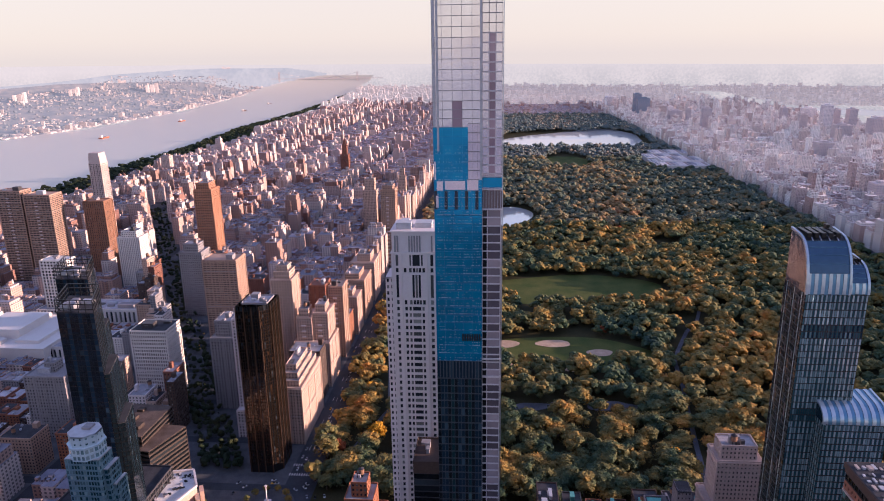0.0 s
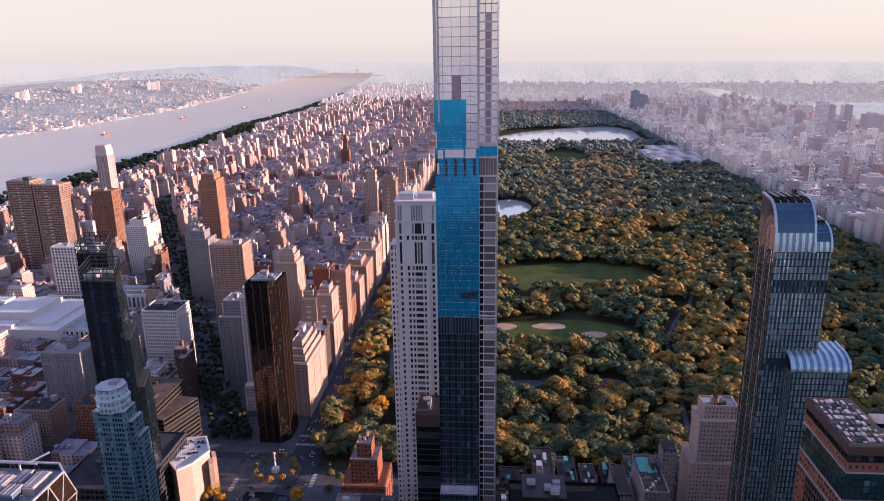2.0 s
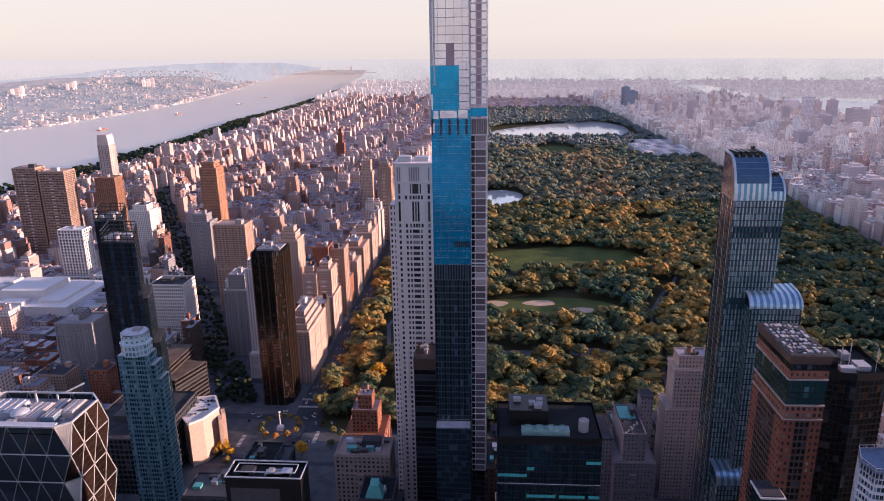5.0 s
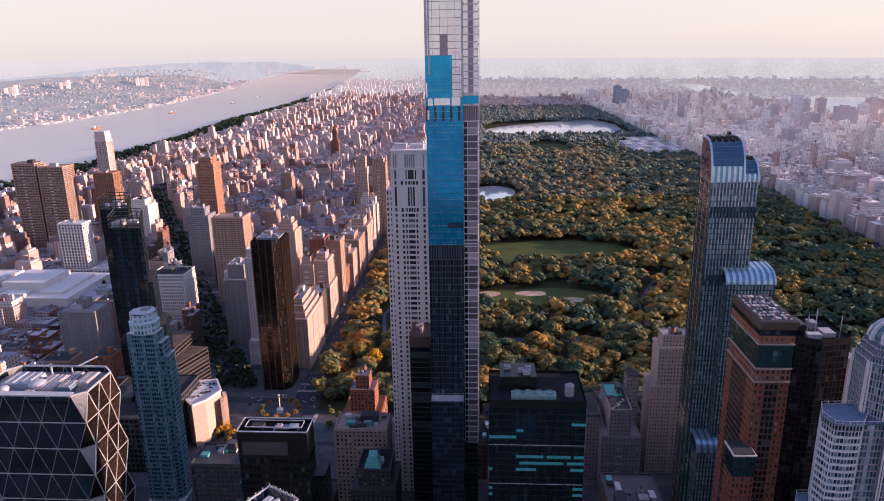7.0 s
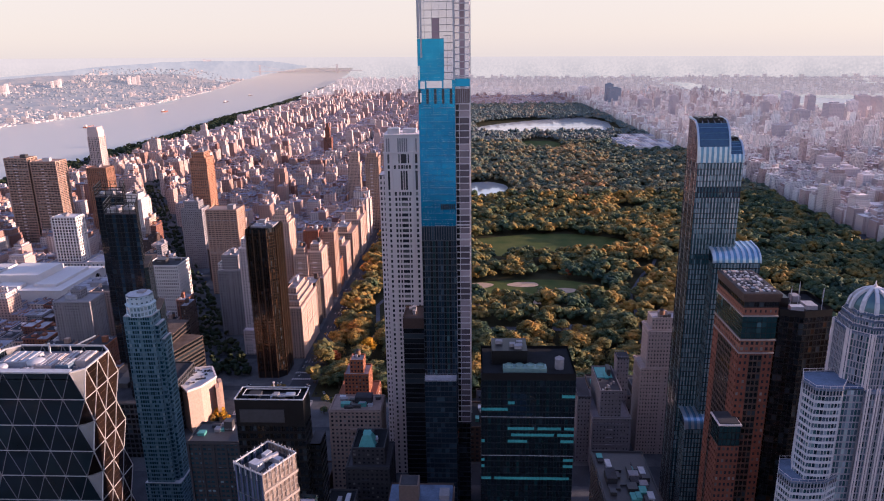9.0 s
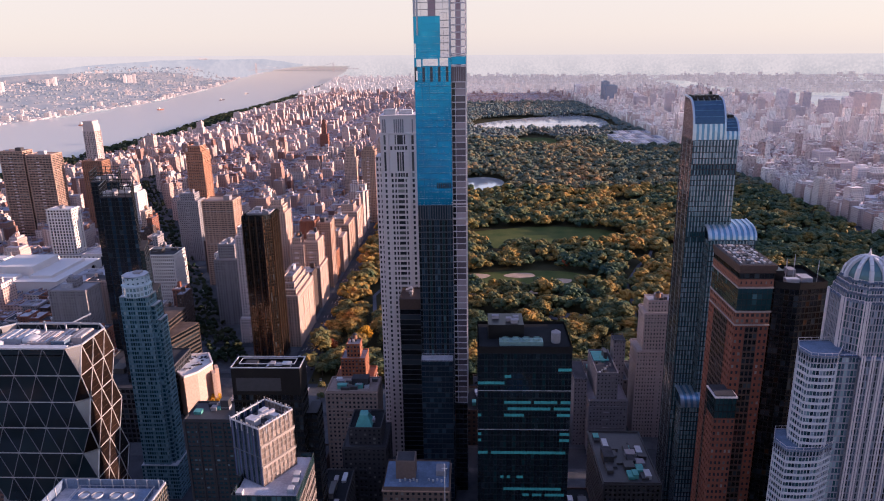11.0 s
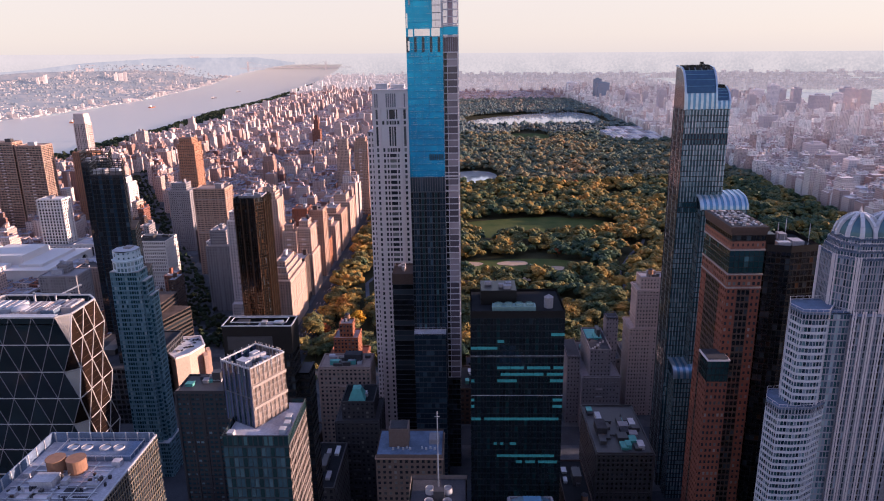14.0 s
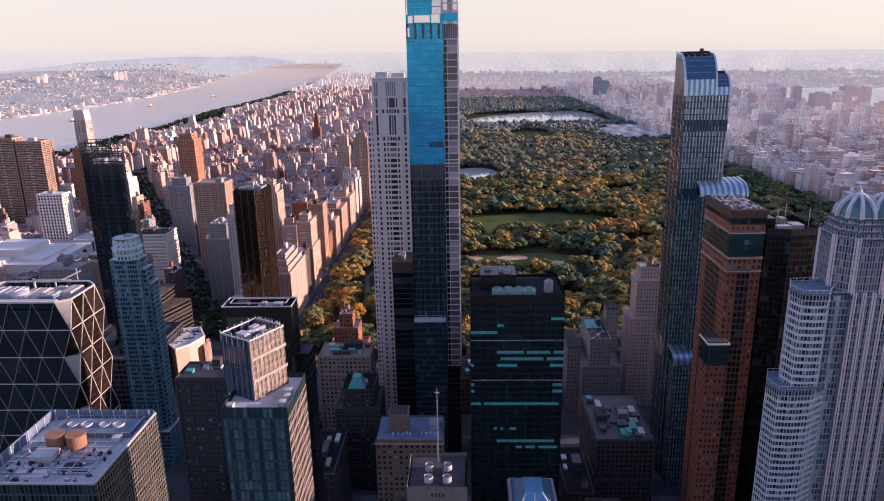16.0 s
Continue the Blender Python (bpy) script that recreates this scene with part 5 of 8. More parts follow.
# ---------- bronze tower at the circle ----------
def bronze_tower():
    x0, x1, y0, y1, z1 = -237.0, -207.0, 570.0, 604.0, 173.0
    claim(x0 - 4, x1 + 6, y0 - 4, y1 + 4)
    root = thing("bronze_glass_tower", (-222, 587, 0), "dark bronze glass tower with vertical metal ribs", "tower")
    pts = [(x0, y0), (x1 - 8, y0), (x1, y0 + 8), (x1, y1), (x0, y1)]
    poly_tower(root, pts, 8, z1 - 5, M_BRONZE, [G_BRONZE, G_BLACK], 2.2, 3.4, 0.72, 0.8, 0.25)
    poly_tower(root, pts, z1 - 5, z1, M_BLACK, G_BLACK, 2.2, 5, 0.6, 0.8, 0.3, name="parapet")
    for a, b in zip(pts, pts[1:] + pts[:1]):
        k = max(1, round(math.dist(a, b) / 8))
        for i in range(k):
            s = Shape()
            x, y = a[0] + (b[0] - a[0]) * i / k, a[1] + (b[1] - a[1]) * i / k
            s.box(x - 0.5, x + 0.5, y - 0.5, y + 0.5, 0, z1 - 1)
            part("rib", s, M_BRONZELT, root, "bronze metal rib")
    s = Shape()
    s.prism(pts, 0, 8)
    part("base", s, M_BLACK, root)
    roof_top(root, x0 + 3, x1 - 3, y0 + 8, y1 - 3, z1, M_ROOFLT, 3, rim=M_GREY, clutter=5)


# lighter copy of the bronze: sunlight on the ribs put into the colour
M_BRONZELT = metal("lit_bronze", (0.13, 0.075, 0.048), 0.4, 0.6)
bronze_tower()


# ---------- teal stepped tower ----------
def teal_tower():
    claim(-252, -212, 325, 362)
    root = thing("teal_glass_tower", (-232, 342, 0), "teal glass tower with stepped bays and an eight-sided lantern", "tower")
    for pts, z in ((rect(-249, -228, 331, 345), 168), (rect(-228, -225.5, 334, 347), 160), (rect(-225.5, -223.6, 337, 349), 148), (rect(-250.4, -249, 334, 345), 60), (rect(-251, -222.5, 330, 352), 30)):
        poly_tower(root, pts, 0, z, M_TEALMET, [G_TEAL, G_PALETEAL, G_TEAL, G_DKTEAL, G_TEAL], 1.75, 3.5, 0.8, 0.66, 0.2)
        cap(root, pts, z + 0.3, M_PALE)
    o = octagon(-238.2, 338.2, 9.4)
    poly_tower(root, o, 168, 176, M_LANTERN, G_PALETEAL, 3, 4, 0.7, 0.65, 0.3, name="lantern_wall")
    cap(root, octagon(-238.2, 338.2, 9.9), 176.6, M_LANTERN, "lantern_rim")
    poly_tower(root, octagon(-238.2, 338.2, 8.6), 176.6, 183.5, M_LANTERN, G_TEAL, 4, 4.4, 0.35, 0.35, 0.3, name="lantern_wall")
    cap(root, octagon(-238.2, 338.2, 8.6), 183.5, M_PALE, "lantern_roof")
    s = Shape()
    s.box(-240, -235, 338, 344, 183.5, 184.8)
    part("roof_unit", s, M_GREY, root)


M_TEALMET = metal("teal_grey_metal", (0.16, 0.27, 0.33), 0.4, 0.3)
M_LANTERN = metal("blue_white_panels", (0.50, 0.60, 0.68), 0.4, 0.2)
# pale panes: the tower's glints put into the glass colour
G_PALETEAL = glazing("pale_teal_glass", (0.24, 0.38, 0.44), 0.06, (0.72, 0.84, 0.88), 0.5, 0.7, 0.4)
teal_tower()


# ---------- faceted diagrid tower ----------
def diagrid_tower():
    x0, x1, y0, y1, step, top = -289.5, -222.5, 230.0, 268.5, 17.15, 173.0
    claim(x0, x1, y0, y1)
    root = thing("diagrid_tower", (-249, 243, 0), "black glass tower with a pale steel triangle frame and notched corners", "tower")
    levels = 7
    zs = [top - step * k for k in range(levels + 1)]

    def line(k, face):
        """Nodes along one face at level k; odd levels reach the corners."""
        a, b = {"S": ((x0, y0), (x1, y0)), "E": ((x1, y0), (x1, y1)), "N": ((x1, y1), (x0, y1)), "W": ((x0, y1), (x0, y0))}[face]
        n = 5 if face in "SN" else 3
        before, after = {"S": (6.8, 6.8), "E": (5.6, 7.2), "N": (6.8, 6.8), "W": (6.4, 6.4)}[face]
        lo, hi = (0.0, 1.0) if k % 2 else (before / math.dist(a, b), 1 - after / math.dist(a, b))
        m = n if k % 2 else n - 1
        return [(a[0] + (b[0] - a[0]) * (lo + (hi - lo) * i / max(1, m)), a[1] + (b[1] - a[1]) * (lo + (hi - lo) * i / max(1, m)), zs[k]) for i in range(m + 1)]

    glass_south, glass_east, bars, facets, under = Shape(), Shape(), [], [], []
    for k in range(levels):
        for face in "SENW":
            glass = glass_east if face == "E" else glass_south
            up, dn = line(k, face), line(k + 1, face)
            if len(up) < len(dn):
                for i in range(len(up)):
                    glass.add([dn[i], dn[i + 1], up[i]], [(0, 1, 2, 2)])
                    bars += [(dn[i], up[i]), (dn[i + 1], up[i])]
                    if i + 1 < len(up):
                        glass.add([up[i], dn[i + 1], up[i + 1]], [(0, 1, 2, 2)])
            else:
                for i in range(len(dn)):
                    glass.add([up[i], dn[i], up[i + 1]], [(0, 1, 2, 2)])
                    bars += [(up[i], dn[i]), (up[i + 1], dn[i])]
                    if i + 1 < len(dn):
                        glass.add([dn[i], dn[i + 1], up[i + 1]], [(0, 1, 2, 2)])
            bars += list(zip(up[:-1], up[1:]))
        corner = {"SE": ("S", "E"), "NE": ("E", "N"), "NW": ("N", "W"), "SW": ("W", "S")}
        for a, b in corner.values():
            src, dst = (k, k + 1) if k % 2 == 0 else (k + 1, k)
            p, q, r = line(src, a)[-1], line(src, b)[0], line(dst, b)[0]
            if src < dst:
                facets.append((p, r, q))
            else:
                under.append((p, q, r))
            bars.append((p, q))
    low = [p[:2] for f in "SENW" for p in line(levels, f)[:-1]]
    s = Shape()
    s.prism(low, 0, zs[levels])
    part("lower_shaft", s, G_DIAG, root)
    part("glass_skin", glass_south, G_DIAG, root)
    # east glass browner than the south: low sun put into its colour
    part("glass_skin", glass_east, G_EMBER, root, "glass facets of the east side, low sun put into their brown tone")
    for a, b in bars:
        s = Shape()
        level = abs(a[2] - b[2]) < 0.1
        s.beam(a, b, 0.27 if level or min(a[0], b[0]) > x1 - 1 else 0.19)
        # east and level bars paler than sloped ones: light put into two steel tones
        part("diagrid_bar", s, M_DIAG if level or min(a[0], b[0]) > x1 - 1 else M_DIAGDK, root)
    for p, q, r in under:
        s = Shape()
        s.add([p, q, r], [(0, 1, 2, 2)])
        part("corner_facet", s, G_EMBER, root, "dark overhanging glass facet of the notched corner")
    for p, r, q in facets:
        s = Shape()
        s.add([p, r, q], [(0, 1, 2, 2)])
        ob = part("corner_facet", s, G_FACET, root, "glass facet of the notched corner, reflected sky put into its pale colour")
        p, q, r = Vector(p), Vector(q), Vector(r)
        out = (r - p).cross(q - p).normalized() * 0.06
        s = Shape()
        for i in range(1, 6):
            f = i / 6
            s.beam(p.lerp(r, f) + out, q.lerp(r, f) + out, 0.07)
            s.beam(p.lerp(q, f) + out, r + (p.lerp(q, f) - r) * 0.06 + out, 0.06)
        part("facet_mullion", s, M_DIAGDK, ob)
    # thin sills on the east glass
    for k in range(1, 28):
        z = top - k * 4.29
        s = Shape()
        s.beam((x1 + 0.03, y0 + 7, z), (x1 + 0.03, y1 - 7, z), 0.07)
        part("sill", s, M_BRONZELT, root)
    # sunken roof between a broad south deck and the rim
    tops = [p[:2] for f in "SENW" for p in (line(0, f)[0], line(0, f)[-1])]
    s = Shape()
    s.prism(tops, top - 4.6, top - 4.0)
    part("roof", s, M_ROOF, root)
    s = Shape()
    s.box(x0 + 8, x1 - 7.4, y0 + 0.3, y0 + 4.6, top - 1.0, top + 0.3, bottom=True)
    part("roof_deck", s, M_PALE, root, "pale metal walkway along the edge")
    for a, b in zip(tops, tops[1:] + tops[:1]):
        s = Shape()
        s.beam((*a, top), (*b, top), 0.45)
        part("roof_rim", s, M_DIAG, root)
    rng = random.Random(3)
    for a, b, c, d, h, m in ((-243, -235, 239, 249, 4.4, M_SLATEBOX), (-236, -228.5, 246, 261, 4.0, M_ROSYBOX), (-258, -246, 240, 258, 3.4, M_ROSYBOX), (-282, -264, 246, 262, 3.0, M_PALE), (-246, -240, 252, 264, 2.6, M_GREY), (-262, -256, 236.5, 240, 2.4, M_GREY)):
        s = Shape()
        s.box(a, b, c, d, top - 4.0, top - 4.0 + h)
        box = part("plant_house", s, m, root)
        for i in range(4):
            s = Shape()
            x = a + (b - a) * (i + 0.5) / 4
            s.box(x - 0.5, x + 0.5, c + 0.6, d - 0.6, top - 4.0 + h, top - 3.5 + h)
            part("louvre", s, M_PALE if i % 2 else M_GREY, box)
    for k in range(26):
        a, b, h = rng.uniform(x0 + 9, x1 - 12), rng.uniform(y0 + 5.5, y1 - 7), rng.uniform(0.8, 2.2)
        s = Shape()
        s.box(a, a + rng.uniform(1, 3.4), b, b + rng.uniform(0.8, 2.2), top - 4.0, top - 4.0 + h)
        part("roof_unit", s, rng.choice((M_PALE, M_ROOFLT, M_ROSYBOX, M_GREY)), root)
    for k in range(16):
        s = Shape()
        x = x0 + 10 + k * 3.1
        s.drum(x, y0 + 6.4, top - 4.0, top - 2.4 + 0.5 * (k % 3), 0.8, 0.7, 10)
        part("vent", s, M_PALE, root)
    for x, y, r in ((-259, 246, 5.2), (-276, 240, 3.0)):
        s = Shape()
        for i in range(5):
            a0, a1 = i * math.pi / 10, (i + 1) * math.pi / 10
            s.drum(x, y, top - 1 + 0.5 * r * math.sin(a0), top - 1 + 0.5 * r * math.sin(a1), r * math.cos(a0), max(0.05, r * math.cos(a1)), 16, False)
        s.drum(x, y, top - 4, top - 1, r * 0.9, r, 16, False)
        part("white_dome", s, M_PALE, root, "white radar dome", True)
    s = Shape()
    s.beam((-262, y1 - 4, top + 2.2), (-238, y1 - 5, top + 2.6), 0.35)
    s.beam((-262, y1 - 4, top - 4), (-262, y1 - 4, top + 3.4), 0.5)
    s.beam((-244, y1 - 5, top + 2.4), (-233, y1 - 1, top + 7.2), 0.4)
    s.beam((-248, y1 - 5, top - 4), (-248, y1 - 5, top + 2.4), 0.4)
    part("cleaning_crane", s, M_PALE, root, "white facade cleaning crane with a raised arm")


M_SLATEBOX = metal("blue_grey_cladding", (0.14, 0.19, 0.26), 0.5, 0.2)
# low sun's pink put into the cladding colour
M_ROSYBOX = masonry("sunlit_rosy_cladding", (0.55, 0.44, 0.41), 0.2)
M_DIAGDK = metal("grey_steel_frame", (0.26, 0.25, 0.27), 0.45, 0.4)
# corner facets: reflected sky put into a pale glass colour
G_FACET = glazing("reflection_toned_facet_glass", (0.62, 0.57, 0.54), 0.08, (0.7, 0.66, 0.62), 0.4, 0.7, 0.5)
M_DIAG = metal("pale_steel_frame", (0.66, 0.63, 0.63), 0.4, 0.5)
diagrid_tower()


# ---------- dark twin towers over a podium ----------
def twin(x, y):
    root = thing("dark_twin_tower", (x + 15, y + 20, 0), "near-black glass twin tower with a stepped east edge", "tower", "twin towers")
    claim(x - 6, x + 40, y - 2, y + 50)
    top = [(x, y), (x + 27, y), (x + 12, y + 34), (x - 12, y + 34)]
    for pts, z in ((top, 224), ([(x + 27, y + 0.5), (x + 30, y + 2), (x + 19, y + 33), (x + 12, y + 33)], 178), ([(x + 30, y + 2.5), (x + 34, y + 5), (x + 25, y + 33), (x + 19, y + 33)], 138)):
        poly_tower(root, pts, 55, z, M_BLACK, [G_SLEEK, G_SLEEK, G_NAVY], 3.0, 4.0, 0.93, 0.88, 0.1)
        cap(root, pts, z, M_ROOFDK)
    for a, b in zip(top, top[1:] + top[:1]):
        s = Shape()
        k = max(2, round(math.dist(a, b) / 5))
        for i in range(k):
            s.beam((a[0] + (b[0] - a[0]) * i / k, a[1] + (b[1] - a[1]) * i / k, 224), (a[0] + (b[0] - a[0]) * i / k, a[1] + (b[1] - a[1]) * i / k, 233), 0.22)
        for z in (226.5, 230, 233):
            s.beam((*a, z), (*b, z), 0.28)
        part("crown_screen", s, M_BLACK, root, "open dark steel crown screen")
    rng = random.Random(int(y))
    for k in range(6):
        s = Shape()
        a, b = x + rng.uniform(0, 10), y + rng.uniform(4, 22)
        s.box(a, a + rng.uniform(3, 8), b, b + rng.uniform(3, 7), 224, 224 + rng.uniform(1, 4))
        part("roof_unit", s, rng.choice((M_PALE, M_ROOFLT, M_GREY)), root)


twin(-301.5, 420)
twin(-349, 492)
simple("podium", "low dark podium block with a flat roof", -345, -276, 410, 496, 54, M_DARK, roof=M_ROOFDK, glass=G_BLACK, bay=4, floor=5, rx=0.8, rz=0.7, seed=9, category="office block")


# ---------- black block with a framed crown ----------
def framed_block():
    x0, x1, y0, y1, z1 = -103.5, -72.0, 154.0, 166.0, 198.0
    claim(x0, x1 + 6, y0, y1 + 8)
    root = thing("framed_black_block", (-85, 165, 0), "black office block with a pale open frame on its roof", "office block")
    poly_tower(root, rect(x0, x1, y0, y1), 0, 185, M_BLACK, [G_BLACK, G_BLACK, G_BRONZE], 1.9, 3.8, 0.8, 0.66, 0.2)
    poly_tower(root, rect(x0, x1, y0, y1), 185, z1, M_BLACK, G_BLACK, 40, 13, 0.02, 0.02, 0.02, name="attic")
    s = Shape()
    s.box(x0 + 2, x1 - 9, y0 - 0.25, y0 - 0.02, 186.5, 193, bottom=True)
    part("louvre_panel", s, M_SLATE, root, "dark grey louvre panel")
    cap(root, rect(x0 + 0.5, x1 - 0.5, y0 + 0.5, y1 - 0.5), z1 - 2, M_ROOFBLK)
    s = Shape()
    for a, b in zip(rect(x0, x1, y0, y1), rect(x0, x1, y0, y1)[1:] + rect(x0, x1, y0, y1)[:1]):
        s.beam((*a, z1), (*b, z1), 0.22)
    for a, b in zip(rect(x0 + 3, x1 - 3, y0 + 3, y1 - 3), rect(x0 + 3, x1 - 3, y0 + 3, y1 - 3)[1:] + rect(x0 + 3, x1 - 3, y0 + 3, y1 - 3)[:1]):
        s.beam((*a, z1 + 0.6), (*b, z1 + 0.6), 0.16)
    part("roof_frame", s, M_PALE, root)
    rng = random.Random(6)
    for k in range(10):
        s = Shape()
        a, b = rng.uniform(x0 + 3, x1 - 8), rng.uniform(y0 + 4, y1 - 8)
        s.box(a, a + rng.uniform(2, 6), b, b + rng.uniform(2, 5), z1 - 2, z1 - 2 + rng.uniform(0.8, 2.2))
        part("roof_unit", s, rng.choice((M_PALE, M_ROOFLT, M_GREY, M_ROOFDK)), root)
    poly_tower(root, rect(x1, x1 + 5, y0 + 6, y1 + 6), 0, 172, M_BLACK, G_BLACK, 2.5, 3.8, 0.8, 0.6, 0.2)
    cap(root, rect(x1, x1 + 5, y0 + 6, y1 + 6), 172, M_ROOFDK, "side_roof")


framed_block()


# ---------- glass tower with a turned upper box ----------
def turned_tower():
    root = thing("turned_box_tower", (-60, 70, 0), "glass tower whose turned upper box is framed in pale lattice", "tower")
    base = rect(-70, -49.2, 57.5, 82)
    claim(-70, -49.2, 57.5, 82)
    w, gs = Shape(), [Shape() for _ in range(3)]
    w.wall(base[0], base[1], 0, 196.5, 14, 53, 0.86, 0.84, 0.12, gs)
    w.wall(base[2], base[3], 0, 196.5, 5, 18, 0.86, 0.84, 0.12, gs)
    w.wall(base[3], base[0], 0, 196.5, 5, 18, 0.86, 0.84, 0.12, gs)
    part("facade", w, M_DKFRAME, root)
    for q, m in zip(gs, (G_WAVY, G_DKTEAL, G_WAVY)):
        part("window_panes", q, m, root, "rippling teal mirror glass")
    w, g = Shape(), Shape()
    w.wall(base[1], base[2], 0, 196.5, 14, 53, 0.7, 0.72, 0.15, g)
    part("lattice_side", w, M_LATTICE, root, "beige lattice over dark glass")
    part("window_panes", g, G_BRONZE, root)
    poly_tower(root, base, 196.5, 200.6, M_DKFRAME, G_DKTEAL, 1.55, 4, 0.75, 0.8, 0.15, name="parapet")
    cap(root, rect(-69.5, -49.7, 58, 81.5), 199, M_ROOFLT)
    box = turned(-63.4, 74.0, 13.2, 15.0, -30)
    # sunny faces sand, the others lilac: sun and shade put into the tints
    for k, (a, b) in enumerate(zip(box, box[1:] + box[:1])):
        w, gs = Shape(), [Shape(), Shape()]
        if k in (0, 3):
            w.wall(a, b, 199, 220, 11, 2, 0.86, 0.96, 0.12, gs)
            part("glass_side", w, M_STEELDK, root)
            part("window_panes", gs[0], G_LILACGL, root)
            part("window_panes", gs[1], G_NAVY, root)
            for i in range(12):
                s = Shape()
                x, y = a[0] + (b[0] - a[0]) * i / 11, a[1] + (b[1] - a[1]) * i / 11
                s.beam((x, y, 199), (x, y, 221), 0.07)
                part("mullion", s, M_STEELDK, root)
        else:
            for lo, hi in ((199, 205.6), (206.4, 213), (213.8, 220)):
                w.wall(a, b, lo, hi, 8, 3, 0.66, 0.74, 0.22, gs)
            part("lattice_side", w, M_LATTICE, root, "beige lattice over pale glass")
            part("window_panes", gs[0], G_SANDGL, root)
            part("window_panes", gs[1], G_SANDGL, root)
            for z in (205.6, 213.0):
                s = Shape()
                s.beam((*a, z + 0.4), (*b, z + 0.4), 0.45)
                part("lattice_bar", s, M_LATTICELT, root)
            for i in range(9):
                s = Shape()
                x, y = a[0] + (b[0] - a[0]) * i / 8, a[1] + (b[1] - a[1]) * i / 8
                s.beam((x, y, 199), (x, y, 221), 0.14)
                part("lattice_bar", s, M_LATTICELT, root)
    cap(root, turned(-63.4, 74.0, 12.2, 14.0, -30), 217.5, M_ROOFDK)
    s = Shape()
    for (x, y), (u, v) in zip(box, box[1:] + box[:1]):
        s.beam((x, y, 220), (u, v, 220), 0.22)
        k = 5
        for i in range(k):
            s.beam((x + (u - x) * i / k, y + (v - y) * i / k, 217), (x + (u - x) * i / k, y + (v - y) * i / k, 221), 0.12)
    part("roof_frame", s, M_PALE, root)
    for dx, dy, w, d, h in ((-3, -2, 4, 3, 2.4), (2, 2, 5, 2, 1.8), (-1, 3, 2, 3, 2.8), (3, -3, 2.5, 2.5, 1.6)):
        s = Shape()
        s.box(-62.6 + dx - w / 2, -62.6 + dx + w / 2, 73.6 + dy - d / 2, 73.6 + dy + d / 2, 217.5, 217.5 + h, -27)
        part("roof_unit", s, M_PALE, root)
    s = Shape()
    s.beam((-66, 71, 219.4), (-60, 77, 219.8), 0.5)
    part("duct", s, M_ROOFLT, root)
    for x, y in ((-52, 62), (-51.5, 66), (-52, 70), (-68, 60)):
        s = Shape()
        s.box(x - 1, x + 1, y - 1.2, y + 1.2, 199, 200.6)
        part("roof_unit", s, M_PALE, root)


G_WAVY = glazing("rippling_teal_glass", (0.10, 0.20, 0.25), 0.04, (0.20, 0.34, 0.39), 0.4, 0.8, 0.55)
wave_bump = [q for q in G_WAVY.node_tree.nodes if q.type == "BUMP"][0]
wave_bump.inputs["Strength"].default_value, wave_bump.inputs["Distance"].default_value = 0.5, 1.2
G_LILACGL = glazing("shaded_lilac_glass", (0.07, 0.085, 0.16), 0.08, (0.16, 0.17, 0.26), 0.3, 0.7)
M_LATTICE = metal("beige_lattice", (0.25, 0.205, 0.185), 0.5, 0.2)
M_LATTICELT = metal("pale_lattice", (0.36, 0.30, 0.27), 0.5, 0.2)
G_SANDGL = glazing("sunlit_sand_glass", (0.20, 0.15, 0.13), 0.15, (0.36, 0.28, 0.24), 0.5, 0.5)
M_STEELDK = metal("dark_mullion", (0.12, 0.13, 0.15), 0.4, 0.6)
turned_tower()


# lighter mullions for the east side: sunlight put into the colour
M_GOLDMULL = metal("sunlit_mullion", (0.36, 0.29, 0.22), 0.5, 0.3)


